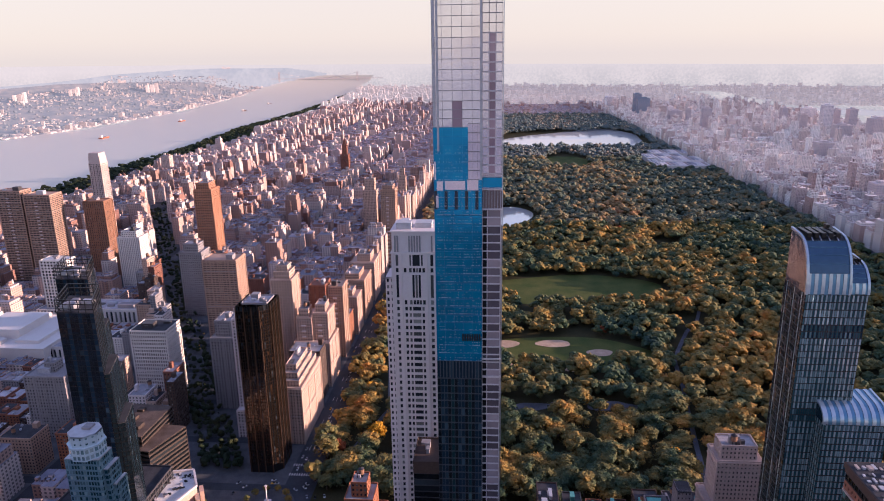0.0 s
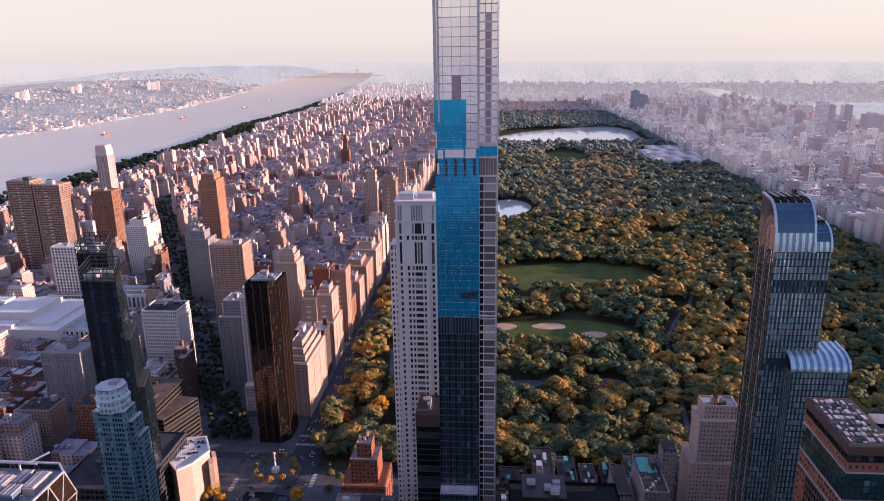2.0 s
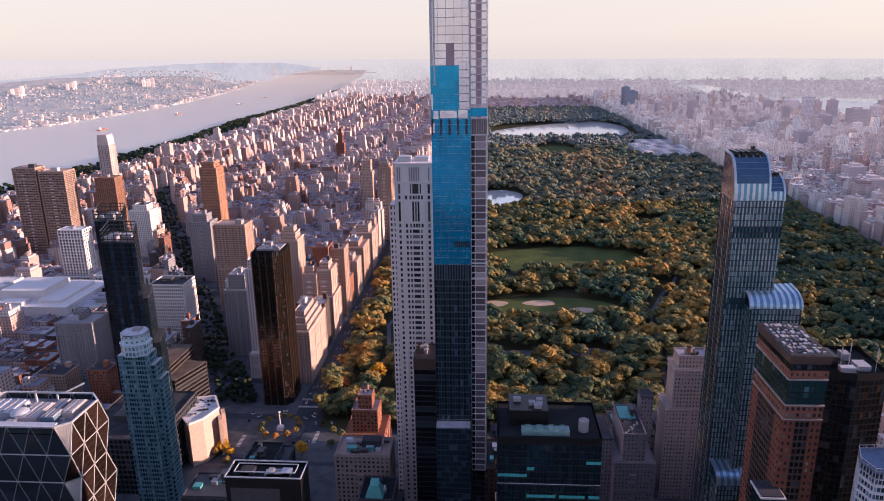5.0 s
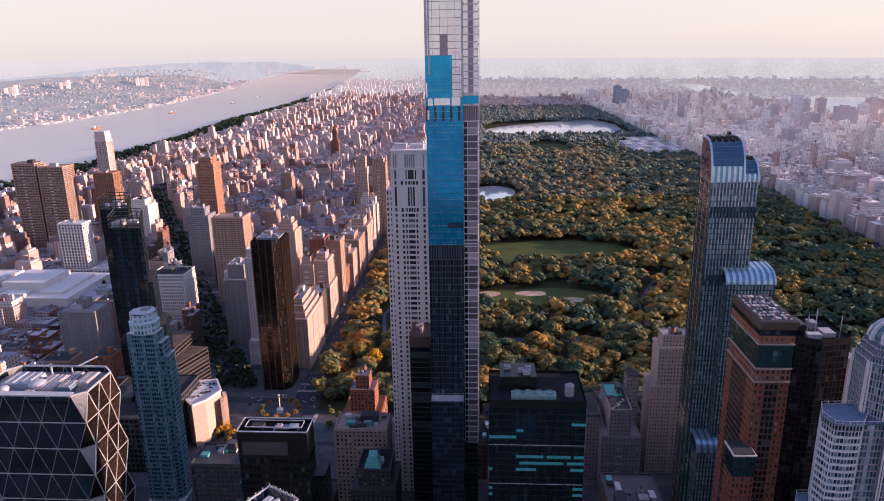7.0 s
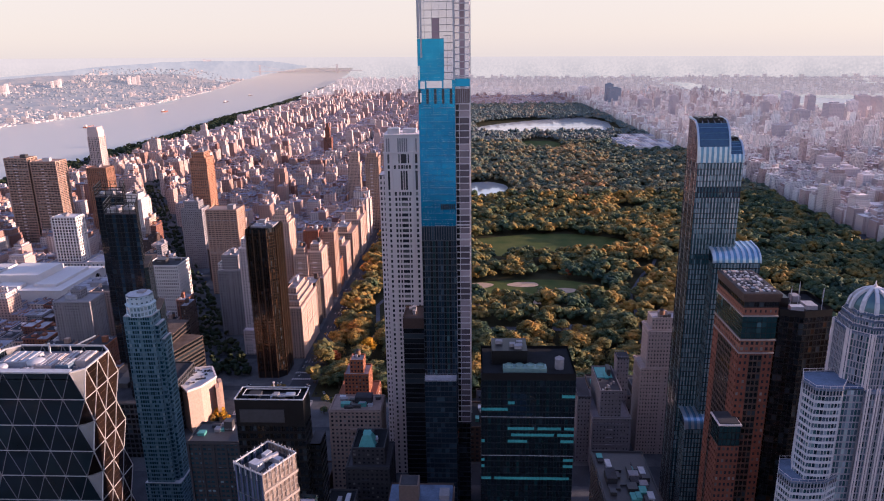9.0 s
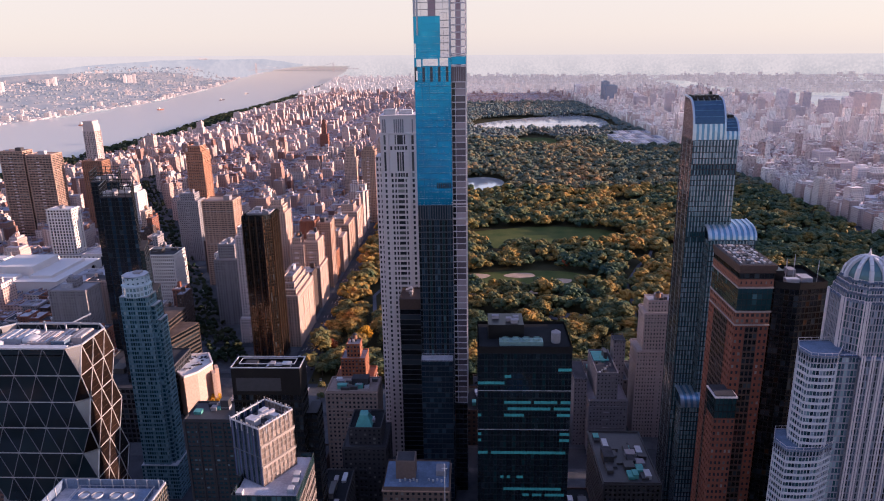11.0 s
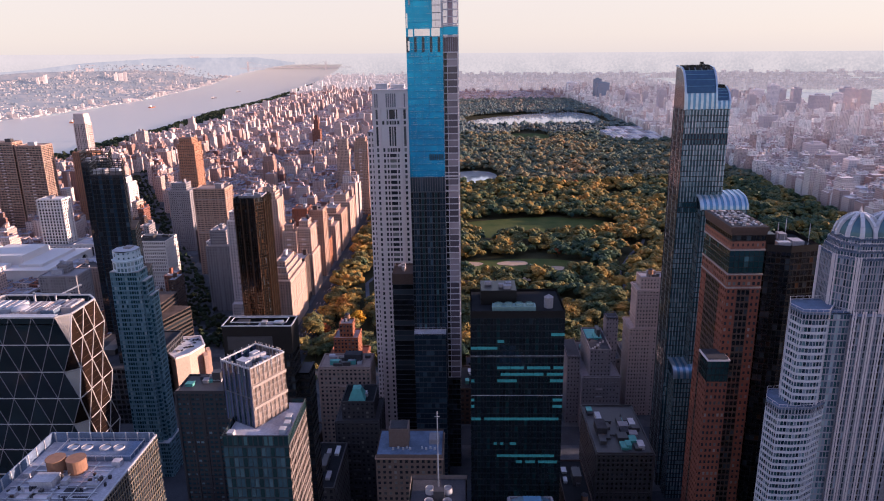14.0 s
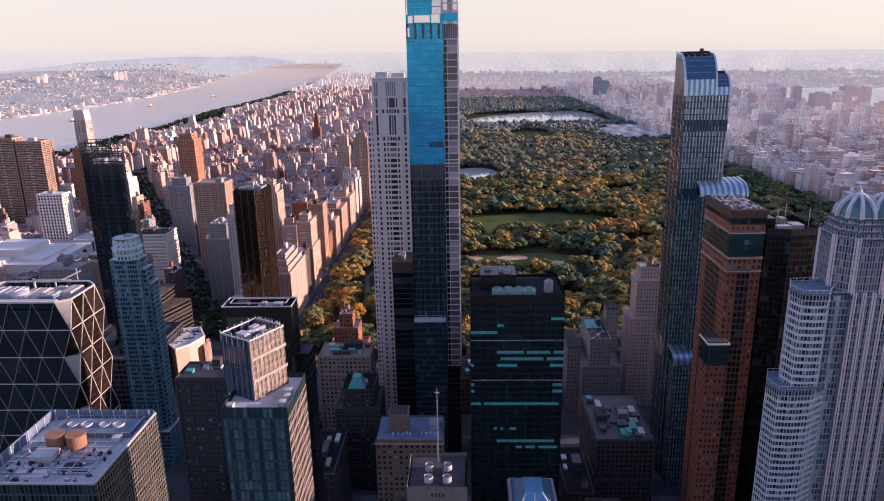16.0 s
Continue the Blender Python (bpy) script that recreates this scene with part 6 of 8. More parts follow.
# ---------- office block with two water tanks on its roof ----------
def tank_roof_block():
    x0, x1, y0, y1, z1 = -155.0, -113.6, 56.0, 102.0, 174.0
    root = thing("flat_roof_office_block", (-134, 80, 0), "dark glass office block, roof with round tanks and fans", "office block")
    claim(x0, x1, y0, y1)
    poly_tower(root, rect(x0, x1, y0, y1), 0, z1 - 0.4, M_STEELDK, [G_NAVY, G_BLACK], 1.5, 3.8, 0.8, 0.84, 0.18)
    s = Shape()
    for a, b, c, d in ((x0, x1, y0, y0 + 0.6), (x0, x1, y1 - 0.6, y1), (x0, x0 + 0.6, y0 + 0.6, y1 - 0.6), (x1 - 0.6, x1, y0 + 0.6, y1 - 0.6)):
        s.box(a, b, c, d, z1 - 0.4, z1 + 0.3)
    part("parapet", s, M_PALE, root)
    s = Shape()
    s.box(x0 + 0.6, x1 - 0.6, y0 + 0.6, y1 - 0.6, z1 - 4, z1 - 2.6)
    part("roof", s, M_ROOFLT, root)
    s = Shape()
    s.box(x0 + 9, x1 - 4, y1 - 14, y1 - 3, z1 - 2.6, z1 - 0.8)
    part("fan_deck", s, M_SLATEROOF, root, "blue-grey fan deck")
    for k in range(4):
        s = Shape()
        cx = x0 + 13 + k * 5.2 + (1.8 if k > 1 else 0)
        s.drum(cx, y1 - 8, z1 - 0.8, z1 - 0.1, 2.1, 2.0, 18, False)
        s.drum(cx, y1 - 8, z1 - 0.7, z1 - 0.5, 1.7, 1.7, 18)
        part("roof_fan", s, M_PALE, root, "round roof fan in a pale shroud")
    for cx in (x0 + 13.5, x0 + 21.0):
        s = Shape()
        s.drum(cx, y1 - 20, z1 - 2.6, z1 + 2.4, 3.3, 3.25, 22)
        s.drum(cx, y1 - 20, z1 + 2.4, z1 + 2.7, 3.45, 3.45, 22)
        part("round_tank", s, M_TANK, root, "round rust-brown tank")
    for a, b, w, d, h in ((x0 + 10, y1 - 31, 8, 6, 2.8), (x0 + 20, y1 - 29, 2, 3, 2), (x1 - 9, y1 - 18, 3, 3, 2.2), (x0 + 4, y1 - 25, 2.5, 2.5, 2), (x0 + 5, y1 - 36, 3, 2, 1.5), (x1 - 12, y1 - 30, 4, 2, 1.2)):
        s = Shape()
        s.box(a, a + w, b, b + d, z1 - 2.6, z1 - 2.6 + h)
        part("roof_unit", s, M_ROOFLT, root)
    for k in range(7):
        s = Shape()
        y = y1 - 18 - k * 3.2
        s.beam((x0 + 3, y, z1 - 2), (x1 - 8 + (k % 3), y, z1 - 2), 0.18)
        part("roof_pipe", s, M_STEEL, root)
    for k in range(5):
        s = Shape()
        x = x0 + 6 + k * 7
        s.beam((x, y1 - 38, z1 - 1.7), (x, y1 - 16, z1 - 1.7), 0.15)
        part("roof_pipe", s, M_STEEL, root)
    rail(root, rect(x0 + 8.5, x1 - 3.5, y1 - 14.5, y1 - 2.5), z1 - 2.6, 2.6, M_STEEL)
    s = Shape()
    s.box(x0 + 0.6, x1 - 0.6, y1 - 1.0, y1 - 0.62, z1 - 2.6, z1 + 1.6)
    s.box(x0 + 0.62, x0 + 1.0, y0 + 0.6, y1 - 1.0, z1 - 2.6, z1 + 1.6)
    part("roof_screen", s, M_SLATEROOF, root, "blue-grey screen wall round the roof")
    for k in range(9):
        s = Shape()
        x = x0 + 2 + k * 4.6
        s.box(x, x + 0.4, y1 - 1.3, y1 - 1.0, z1 - 2.6, z1 + 1.7)
        part("screen_post", s, M_PALE, root)
    for k in range(8):
        s = Shape()
        y = y0 + 4 + k * 5
        s.box(x0 + 1.0, x0 + 1.3, y, y + 0.4, z1 - 2.6, z1 + 1.7)
        part("screen_post", s, M_PALE, root)
    deck_rng = random.Random(12)
    for k in range(46):
        a, b = deck_rng.uniform(x0 + 3, x1 - 6), deck_rng.uniform(y0 + 3, y1 - 16)
        s = Shape()
        if k % 3:
            s.box(a, a + deck_rng.uniform(0.5, 1.8), b, b + deck_rng.uniform(0.5, 1.8), z1 - 2.6, z1 - 2.6 + deck_rng.uniform(0.4, 1.6))
        else:
            s.drum(a, b, z1 - 2.6, z1 - 2.6 + deck_rng.uniform(1.2, 2.6), 0.45, 0.4, 8)
        part("roof_vent", s, deck_rng.choice((M_PALE, M_DARK, M_ROOFDK, M_STEEL, M_BROWN)), root)
    for k in range(7):
        a, b = deck_rng.uniform(x0 + 4, x1 - 14), deck_rng.uniform(y0 + 5, y1 - 22)
        s = Shape()
        s.box(a, a + deck_rng.uniform(4, 11), b, b + deck_rng.uniform(2, 6), z1 - 2.6, z1 - 2.56)
        part("roof_patch", s, deck_rng.choice((M_ROOF, M_ROOFDK, M_LIME)), root, "flat roof patch of another tone")
    for k in range(28):
        s = Shape()
        s.beam((x1 + 0.12, y0 + 0.8 + k * 1.62, 60), (x1 + 0.12, y0 + 0.8 + k * 1.62, z1), 0.09)
        part("mullion", s, M_GOLDMULL, root, "mullion of the sunny side, sunlight put into its beige")
    for k in range(30):
        s = Shape()
        s.beam((x1 + 0.12, y0, 62 + k * 3.8), (x1 + 0.12, y1, 62 + k * 3.8), 0.11)
        part("floor_line", s, M_GOLDMULL, root)


tank_roof_block()


# ---------- tan block with a chimney house ----------
def tan_front_block():
    x0, x1, y0, y1, z1 = -46.6, -7.6, 218.0, 246.0, 92.0
    claim(x0, x1, y0, y1)
    root = thing("tan_brick_block", (-27, 232, 0), "tan brick block with a grey flat roof and square stack", "building")
    poly_tower(root, rect(x0, x1, y0, y1), 0, z1 - 3, M_DULLTAN, G_DARK, 3.2, 3.6, 0.5, 0.55, 0.4)
    poly_tower(root, rect(x0, x1, y0, y1), z1 - 3, z1, M_DULLTAN, G_DARK, 40, 3, 0.02, 0.02, 0.02, name="parapet_wall")
    s = Shape()
    s.box(x0 - 0.5, x1 + 0.5, y0 - 0.5, y1 + 0.5, z1 - 3.2, z1 - 2.5, bottom=True)
    part("cornice", s, M_TAN, root)
    cap(root, rect(x0 + 0.6, x1 - 0.6, y0 + 0.6, y1 - 0.6), z1 - 0.8, M_SLATEROOF)
    s = Shape()
    s.box(-39.5, -28, y0 + 9, y0 + 20, z1 - 0.8, z1 + 11)
    part("brick_stack_house", s, M_DULLTAN, root, "square tan brick stack house")
    s = Shape()
    s.box(-38.7, -28.8, y0 + 9.8, y0 + 19.2, z1 + 11, z1 + 11.3)
    part("stack_mouth", s, M_ROOFDK, root)
    for k, x in enumerate((-37, -34, -31, -29, -27, -20, -17.5, -15, -12.5)):
        s = Shape()
        s.drum(x, y0 + 6.5 + (k % 2), z1 - 0.8, z1 + 0.6, 0.7, 0.6, 10)
        part("vent", s, M_PALE, root)
    s = Shape()
    s.box(-16, -10, y0 + 12, y0 + 20, z1 - 0.8, z1 + 2.5)
    part("machine_house", s, M_GREY, root)


tan_front_block()


# ---------- grey block with four fans and a mast ----------
def mast_block():
    x0, x1, y0, y1, z1 = -15.0, 6.4, 78.0, 100.0, 158.0
    claim(x0, x1, y0, y1)
    root = thing("mast_block", (-4, 90, 0), "grey stone block with roof fans and a tall white mast", "building")
    poly_tower(root, rect(x0, x1, y0, y1), 0, z1 - 6, M_SHADY, G_DARK, 2.4, 3.7, 0.5, 0.55, 0.35)
    poly_tower(root, rect(x0, x1, y0, y1), z1 - 6, z1, M_SHADY, G_DARK, 40, 6, 0.02, 0.02, 0.02, name="parapet_wall")
    cap(root, rect(x0 + 0.6, x1 - 0.6, y0 + 0.6, y1 - 0.6), z1 - 1.5, M_ROOFDK)
    for x in (-7.5, -0.8):
        for y in (y0 + 5.5, y0 + 13):
            s = Shape()
            s.drum(x, y, z1 - 1.5, z1 + 0.8, 1.7, 1.6, 18, False)
            s.drum(x, y, z1 - 0.8, z1 - 0.6, 1.5, 1.5, 18)
            part("roof_fan", s, M_PALE, root, "round roof fan in a pale shroud")
    s = Shape()
    s.box(-6, -2, y0 + 8, y0 + 11, z1 - 1.5, z1 + 2.5)
    part("machine_house", s, M_ROOFDK, root)
    s = Shape()
    s.beam((-4.4, y0 + 17, z1 - 1.5), (-4.4, y0 + 17, z1 + 12), 0.28)
    s.beam((-4.4, y0 + 17, z1 + 12), (-4.4, y0 + 17, z1 + 30), 0.16)
    s.beam((-5.4, y0 + 17, z1 + 28), (-3.4, y0 + 17, z1 + 28), 0.12)
    s.beam((-4.4, y0 + 16, z1 + 28.5), (-4.4, y0 + 18, z1 + 28.5), 0.12)
    part("mast", s, M_PALE, root, "slim white mast with cross arms")
    for k in range(4):
        s = Shape()
        s.box(-6.4 + k * 1.3, -5.6 + k * 1.3, y0 - 0.12, y0 - 0.02, z1 - 4.2, z1 - 2.6, bottom=True)
        part("sign_bar", s, M_ROOFDK, root)


mast_block()


# ---------- further buildings ----------


def relief(root, a, b, c, d, lo, hi, wall, seed, floor):
    """Corner piers, string courses, and on some houses stacks of balconies, over a plain wall."""
    for x, y in ((a, c), (b, c), (b, d)):
        s = Shape()
        s.box(x - 0.7, x + 0.7, y - 0.7, y + 0.7, lo, hi)
        part("corner_pier", s, wall, root)
    for f in (0.2, 0.82) if seed % 2 else (0.5, 0.88):
        s = Shape()
        z = lo + (hi - lo) * f
        s.box(a - 0.45, b + 0.45, c - 0.45, d + 0.45, z, z + 0.8, bottom=True)
        part("string_course", s, M_ROSYSTONE if wall in (M_TAN, M_ORANGE, M_BUFF) else wall, root)
    s = Shape()
    s.box(a - 0.8, b + 0.8, c - 0.8, d + 0.8, hi - 1.2, hi - 0.2, bottom=True)
    part("cornice", s, wall, root)
    if seed % 3 == 1 or seed % 5 == 2:
        s = Shape()
        s.box(-2.6, 2.6, -1.7, -0.02, 0, 1.25, bottom=True)
        slab = s.mesh("balcony", M_LIME if wall in (M_TAN, M_ORANGE, M_BUFF) else wall)
        for k in range(max(1, int((hi - lo - 8) / (floor * 2)))):
            ob = new("balcony", slab)
            ob.parent = root
            ob.location = Vector((a + (b - a) * 0.45, c, lo + 5 + k * floor * 2)) - full_place(root)
    else:
        for f in (0.25, 0.5, 0.75):
            s = Shape()
            s.box(a + (b - a) * f - 0.55, a + (b - a) * f + 0.55, c - 0.5, c - 0.02, lo, hi - 1.2, bottom=True)
            part("pier", s, wall, root)
    for f in (0.33, 0.66):
        s = Shape()
        s.box(b + 0.02, b + 0.5, c + (d - c) * f - 0.55, c + (d - c) * f + 0.55, lo, hi - 1.2, bottom=True)
        part("pier", s, wall, root)


def stack(name, label, tiers, wall, glass=None, bay=3.2, floor=3.6, rx=0.5, rz=0.55, depth=0.4, roof=None, seed=0, tank=False, category="building", group="", clutter=3):
    """A building of stepped boxes (x0, x1, y0, y1, top), the widest first."""
    x0, x1, y0, y1, _ = tiers[0]
    claim(x0, x1, y0, y1)
    root = thing(name, ((x0 + x1) / 2, (y0 + y1) / 2, 0), label, category, group)
    root["stack"] = 1
    low = 0.0
    for k, (a, b, c, d, z) in enumerate(tiers):
        w, g = Shape(), Shape()
        facade_box(w, g, a, b, c, d, low, z, bay, floor, rx, rz, depth)
        part("facade", w, wall, root)
        part("window_panes", g, glass or G_DARK, root)
        if z - low > 24 and c < 1400 and name not in ("midtown_building", "cream_museum"):
            relief(root, a, b, c, d, low, z, wall, seed, floor)
        roof_top(root, a, b, c, d, z, roof, seed + k, tank and k == len(tiers) - 1, wall, clutter if k == len(tiers) - 1 else 1)
        low = z
    return root


M_SANDBRICK = masonry("orange_sand_brick", (0.47, 0.235, 0.145), 0.3)
M_CLUB = masonry("grey_club_brick", (0.22, 0.205, 0.23), 0.3)
stack("banded_tan_tower", "tan apartment tower with dark recessed window bands", [(-823, -775, 1115, 1150, 166)], M_TAN, G_DARK, 6, 3.2, 0.94, 0.62, 0.9, seed=1, category="tower", group="riverside towers")
stack("banded_tan_tower", "tan apartment tower with dark recessed window bands", [(-876, -832, 1120, 1150, 172)], M_TAN, G_DARK, 6, 3.2, 0.94, 0.62, 0.9, seed=2, category="tower", group="riverside towers")
stack("white_slab_tower", "white concrete slab tower with vertical ribs", [(-706, -636, 940, 990, 22), (-694, -653, 950, 976, 98)], M_WHITE, G_SLEEK, 5.2, 5.0, 0.62, 0.66, 1.0, seed=3, category="tower")
stack("brown_brick_tower", "dark brown brick apartment tower", [(-738, -700, 1150, 1180, 148)], M_RUST, G_DARK, 4, 3.2, 0.5, 0.7, 0.5, seed=4, category="tower")
M_PALEPINK = masonry("pale_pink_concrete", (0.66, 0.53, 0.50), 0.25)
root = stack("slim_unfinished_tower", "slim pale pink tower with a bare unfinished top", [(-850, -825, 1366, 1392, 184)], M_PALEPINK, G_DARK, 3.6, 4.0, 0.62, 0.72, 0.9, seed=5, category="tower")
for a, b, c, d, lo, hi in ((-849.8, -825.4, 1366, 1391.6, 184, 198), (-849, -827, 1367, 1391, 198, 205)):
    s = Shape()
    s.box(a, b, c, d, lo, hi)
    part("bare_storey", s, M_PALEPINK, root, "bare concrete storeys without windows")
stack("orange_brick_tower", "tall orange brick apartment tower with balconies", [(-577, -543, 1250, 1290, 150), (-574, -548, 1254, 1286, 162)], M_SANDBRICK, G_DARK, 4.2, 3.2, 0.75, 0.5, 0.7, seed=6, category="tower")
stack("grey_apartment_tower", "grey white apartment tower with stepped crown", [(-487, -452, 980, 1012, 104), (-482, -458, 984, 1006, 116)], M_GREY, seed=7, category="tower", tank=True)
stack("tan_slab_tower", "tan brick slab tower with banded balconies", [(-392, -346, 850, 884, 131)], M_TAN, G_DARK, 5, 3.2, 0.8, 0.45, 0.7, seed=8, category="tower")
stack("grey_stone_tower", "grey stone apartment tower with many small windows", [(-320, -290, 692, 732, 88), (-316, -295, 698, 728, 106)], M_GREY, seed=9, category="tower")
stack("white_stone_tower", "pale limestone apartment tower beside the bronze tower", [(-272, -246, 632, 690, 32), (-271, -252, 640, 672, 132), (-269, -254, 643, 669, 142)], M_LIME, seed=10, category="tower")
stack("cream_peaked_tower", "cream apartment tower with a rounded crown", [(-276, -250, 780, 812, 128), (-273, -253, 784, 808, 137), (-270, -256, 788, 804, 144)], M_BUFF, seed=11, category="tower")
stack("twin_shaft_building", "buff brick apartment house with two stepped shafts", [(-244, -200, 752, 800, 58), (-240, -222, 758, 790, 88), (-238, -226, 762, 780, 97)], M_BUFF, seed=12, tank=True)
stack("buff_shaft", "buff brick stepped shaft of an apartment house", [(-221, -203, 762, 798, 92), (-219, -207, 768, 790, 101)], M_BUFF, seed=13, category="building")
stack("stepped_apartment_house", "cream stone apartment house with stepped terraces", [(-226, -198, 622, 700, 64), (-224, -201, 627, 696, 70), (-221, -204, 633, 690, 76), (-218, -207, 640, 684, 82)], M_BUFF, seed=14)
stack("red_brick_slab", "red brick apartment slab by the park", [(-243, -222, 830, 862, 104)], M_RED, seed=15, group="red brick slabs")
stack("red_brick_slab", "red brick apartment slab by the park", [(-220, -201, 838, 868, 100)], M_TAN, seed=16, group="red brick slabs")
stack("stone_apartment_house", "pale stone apartment house facing the park", [(-232, -199, 915, 950, 58), (-226, -206, 920, 944, 66)], M_BUFF, seed=17, tank=True)
stack("stone_apartment_house", "buff stone apartment house facing the park", [(-236, -199, 972, 1030, 64), (-230, -208, 980, 1020, 72)], M_TAN, seed=18, tank=True)
stack("stone_apartment_house", "buff stone apartment house with a stepped top", [(-238, -199, 1058, 1110, 66), (-228, -206, 1066, 1100, 78)], M_BUFF, seed=19, tank=True)
stack("ribbed_white_block", "white office block of fine vertical ribs", [(-416, -374, 697, 732, 84), (-416.5, -373.5, 696.5, 732.5, 93)], M_WHITE, G_SLEEK, 2.6, 4.4, 0.55, 0.66, 0.7, roof=M_ROOFDK, seed=20, category="office block")
stack("grey_apartment_slab", "grey brick apartment slab with a square stack", [(-494, -450, 620, 652, 72), (-478, -466, 632, 646, 82)], M_GREY, seed=21)
def striped_block():
    """Two wedges of long brick bands over dark window bands."""
    claim(-352, -262, 505, 622)
    root = thing("striped_brown_block", (-318, 540, 0), "brown brick block with long dark window bands", "building")
    for pts, z in (([(-345, 513), (-302, 507), (-288, 551), (-330, 556)], 60.0), ([(-351, 517), (-311, 514), (-309, 570), (-348, 573)], 70.0)):
        w, g = Shape(), Shape()
        for p, q in zip(pts, pts[1:] + pts[:1]):
            w.wall(p, q, 0, z, 1, round(z / 4.3), 0.985, 0.62, 0.7, g)
        part("banded_wall", w, M_UMBERBAND, root)
        part("window_panes", g, G_BLACK, root)
        cap(root, pts, z + 0.3, M_TANROOF)
    for x, y, a, b, h in ((-335, 545, 9, 7, 3), (-322, 530, 7, 9, 3.4), (-334, 560, 6, 6, 2.6)):
        s = Shape()
        s.box(x - a / 2, x + a / 2, y - b / 2, y + b / 2, 70, 70 + h, -6)
        part("machine_house", s, M_UMBERBAND, root)


# brick and gravel darkened: a shadow the sun here misses, put into colour
M_UMBERBAND = masonry("shade_darkened_brick", (0.062, 0.043, 0.036), 0.3)
M_TANROOF = roofing("shade_darkened_gravel", (0.13, 0.095, 0.08))
striped_block()


def cream_museum():
    """Stone museum with a bowed front, its white roof strewn with dark units."""
    pts = [(-283, 470), (-266, 452), (-257, 462), (-250, 483), (-262, 505), (-284, 500)]
    claim(-285, -249, 450, 506)
    root = thing("cream_museum", (-267, 478, 0), "cream stone museum with a bright roof of dark units", "museum")
    s = Shape()
    s.prism(pts, 0, 43.5)
    part("bowed_wall", s, M_BUFF, root, "plain cream stone wall")
    poly_tower(root, [(x * 1.0007, y * 0.9997) for x, y in pts], 38, 43.4, M_BUFF, G_DARK, 2.2, 5, 0.5, 0.4, 0.3, name="arcade")
    cap(root, pts, 44.3, M_WHITEROOF)
    for p, q in zip(pts, pts[1:] + pts[:1]):
        s = Shape()
        s.beam((*p, 45.0), (*q, 45.0), 0.9)
        part("parapet", s, M_LIME, root)
    rg = random.Random(8)
    for k in range(20):
        x, y = rg.uniform(-279, -256), rg.uniform(468, 500)
        a, b = rg.uniform(0.8, 3.2), rg.uniform(0.6, 1.6)
        s = Shape()
        s.box(x - a, x + a, y - b, y + b, 44.3, 44.3 + rg.uniform(0.3, 1.1), rg.uniform(20, 60))
        part("roof_unit", s, rg.choice((M_ROOFBLK, M_DARK, M_DARK, M_GREY)), root)
    for x, y in ((-247.4, 478), (-248.6, 489)):
        s = Shape()
        s.box(x - 2.2, x + 1.2, y - 5, y + 5, 0, 38, 28)
        part("lit_bay", s, M_BUFF, root, "cream stone bay beside the bowed front")


M_WHITEROOF = roofing("white_roof_sheet", (0.70, 0.66, 0.65))
cream_museum()
stack("grey_grid_block", "dark grey apartment block with dense windows", [(-179, -146, 260, 284, 110)], M_SLATE, G_TEAL, 3.0, 3.4, 0.7, 0.5, 0.4, seed=29, clutter=7, roof=M_ROOFDK)
M_HOTEL = masonry("rosy_tan_stone", (0.33, 0.245, 0.215), 0.3)
stack("tan_hotel", "tan stone hotel with rooftop terraces", [(-106, -67, 345, 370, 86)], M_HOTEL, seed=25, clutter=18, roof=M_ROOFBLK)
stack("red_stepped_tower", "orange red brick tower with stepped pinnacles", [(-118, -84, 428, 462, 52), (-112, -90, 434, 456, 72), (-107, -95, 438, 452, 84)], M_ORANGE, seed=26, tank=True, category="tower")
root = stack("copper_roof_building", "dark stone building with a green copper mansard", [(-86, -56, 300, 334, 66), (-82, -59, 304, 330, 79)], M_SLATE, seed=27, roof=M_ROOFBLK, clutter=5)
s = Shape()
s.box(-77.5, -65.5, 306, 318, 79, 86.5, taper=0.45)
part("copper_mansard", s, M_TEALCU, root, "green copper mansard roof")
root = stack("grey_club_building", "grey brick building with a teal roof patch", [(104, 135, 398, 450, 52), (109.5, 127, 398.6, 446, 76)], M_CLUB, G_DARK, 2.7, 3.5, 0.36, 0.42, seed=28, clutter=2, roof=M_ROOFDK)
s = Shape()
s.box(111, 124, 424, 444, 75.6, 76.3)
part("teal_roof_patch", s, M_TEALCU, root)
for a, b, c, d, z, nm in ((93, 104, 412, 450, 64, "wing"), (128, 138, 428, 441, 93, "stair_tower")):
    w, g = Shape(), Shape()
    facade_box(w, g, a, b, c, d, 0, z, 2.6, 3.6, 0.36, 0.45)
    part(nm, w, M_CLUB, root)
    part("window_panes", g, G_DARK, root)
    cap(root, rect(a, b, c, d), z, M_ROOFDK, nm + "_roof")
    rail(root, rect(a + 0.3, b - 0.3, c + 0.3, d - 0.3), z, 1.2, M_CLUB, "parapet_rail")
for k in range(9):
    s = Shape()
    a, b = 111 + (k * 5.3) % 13, 400 + (k * 7.7) % 20
    s.box(a, a + 1.6, b, b + 1.2, 75.6, 77.2 + 0.3 * (k % 3))
    part("roof_unit", s, (M_PALE, M_GREY, M_DARK)[k % 3], root)
stack("pale_stone_tower", "pale limestone hotel tower with a corner terrace", [(148, 186, 426, 452, 84), (153, 184, 428, 450, 118), (156, 180, 431, 447, 128)], M_ROSYSTONE, G_DARK, 2.6, 3.5, 0.4, 0.5, seed=29, tank=True, category="tower")
stack("dark_low_block", "dark low block with a cluttered roof", [(92, 129, 270, 334, 60)], M_DARK, G_BLACK, seed=30, clutter=26, roof=M_ROOFBLK)
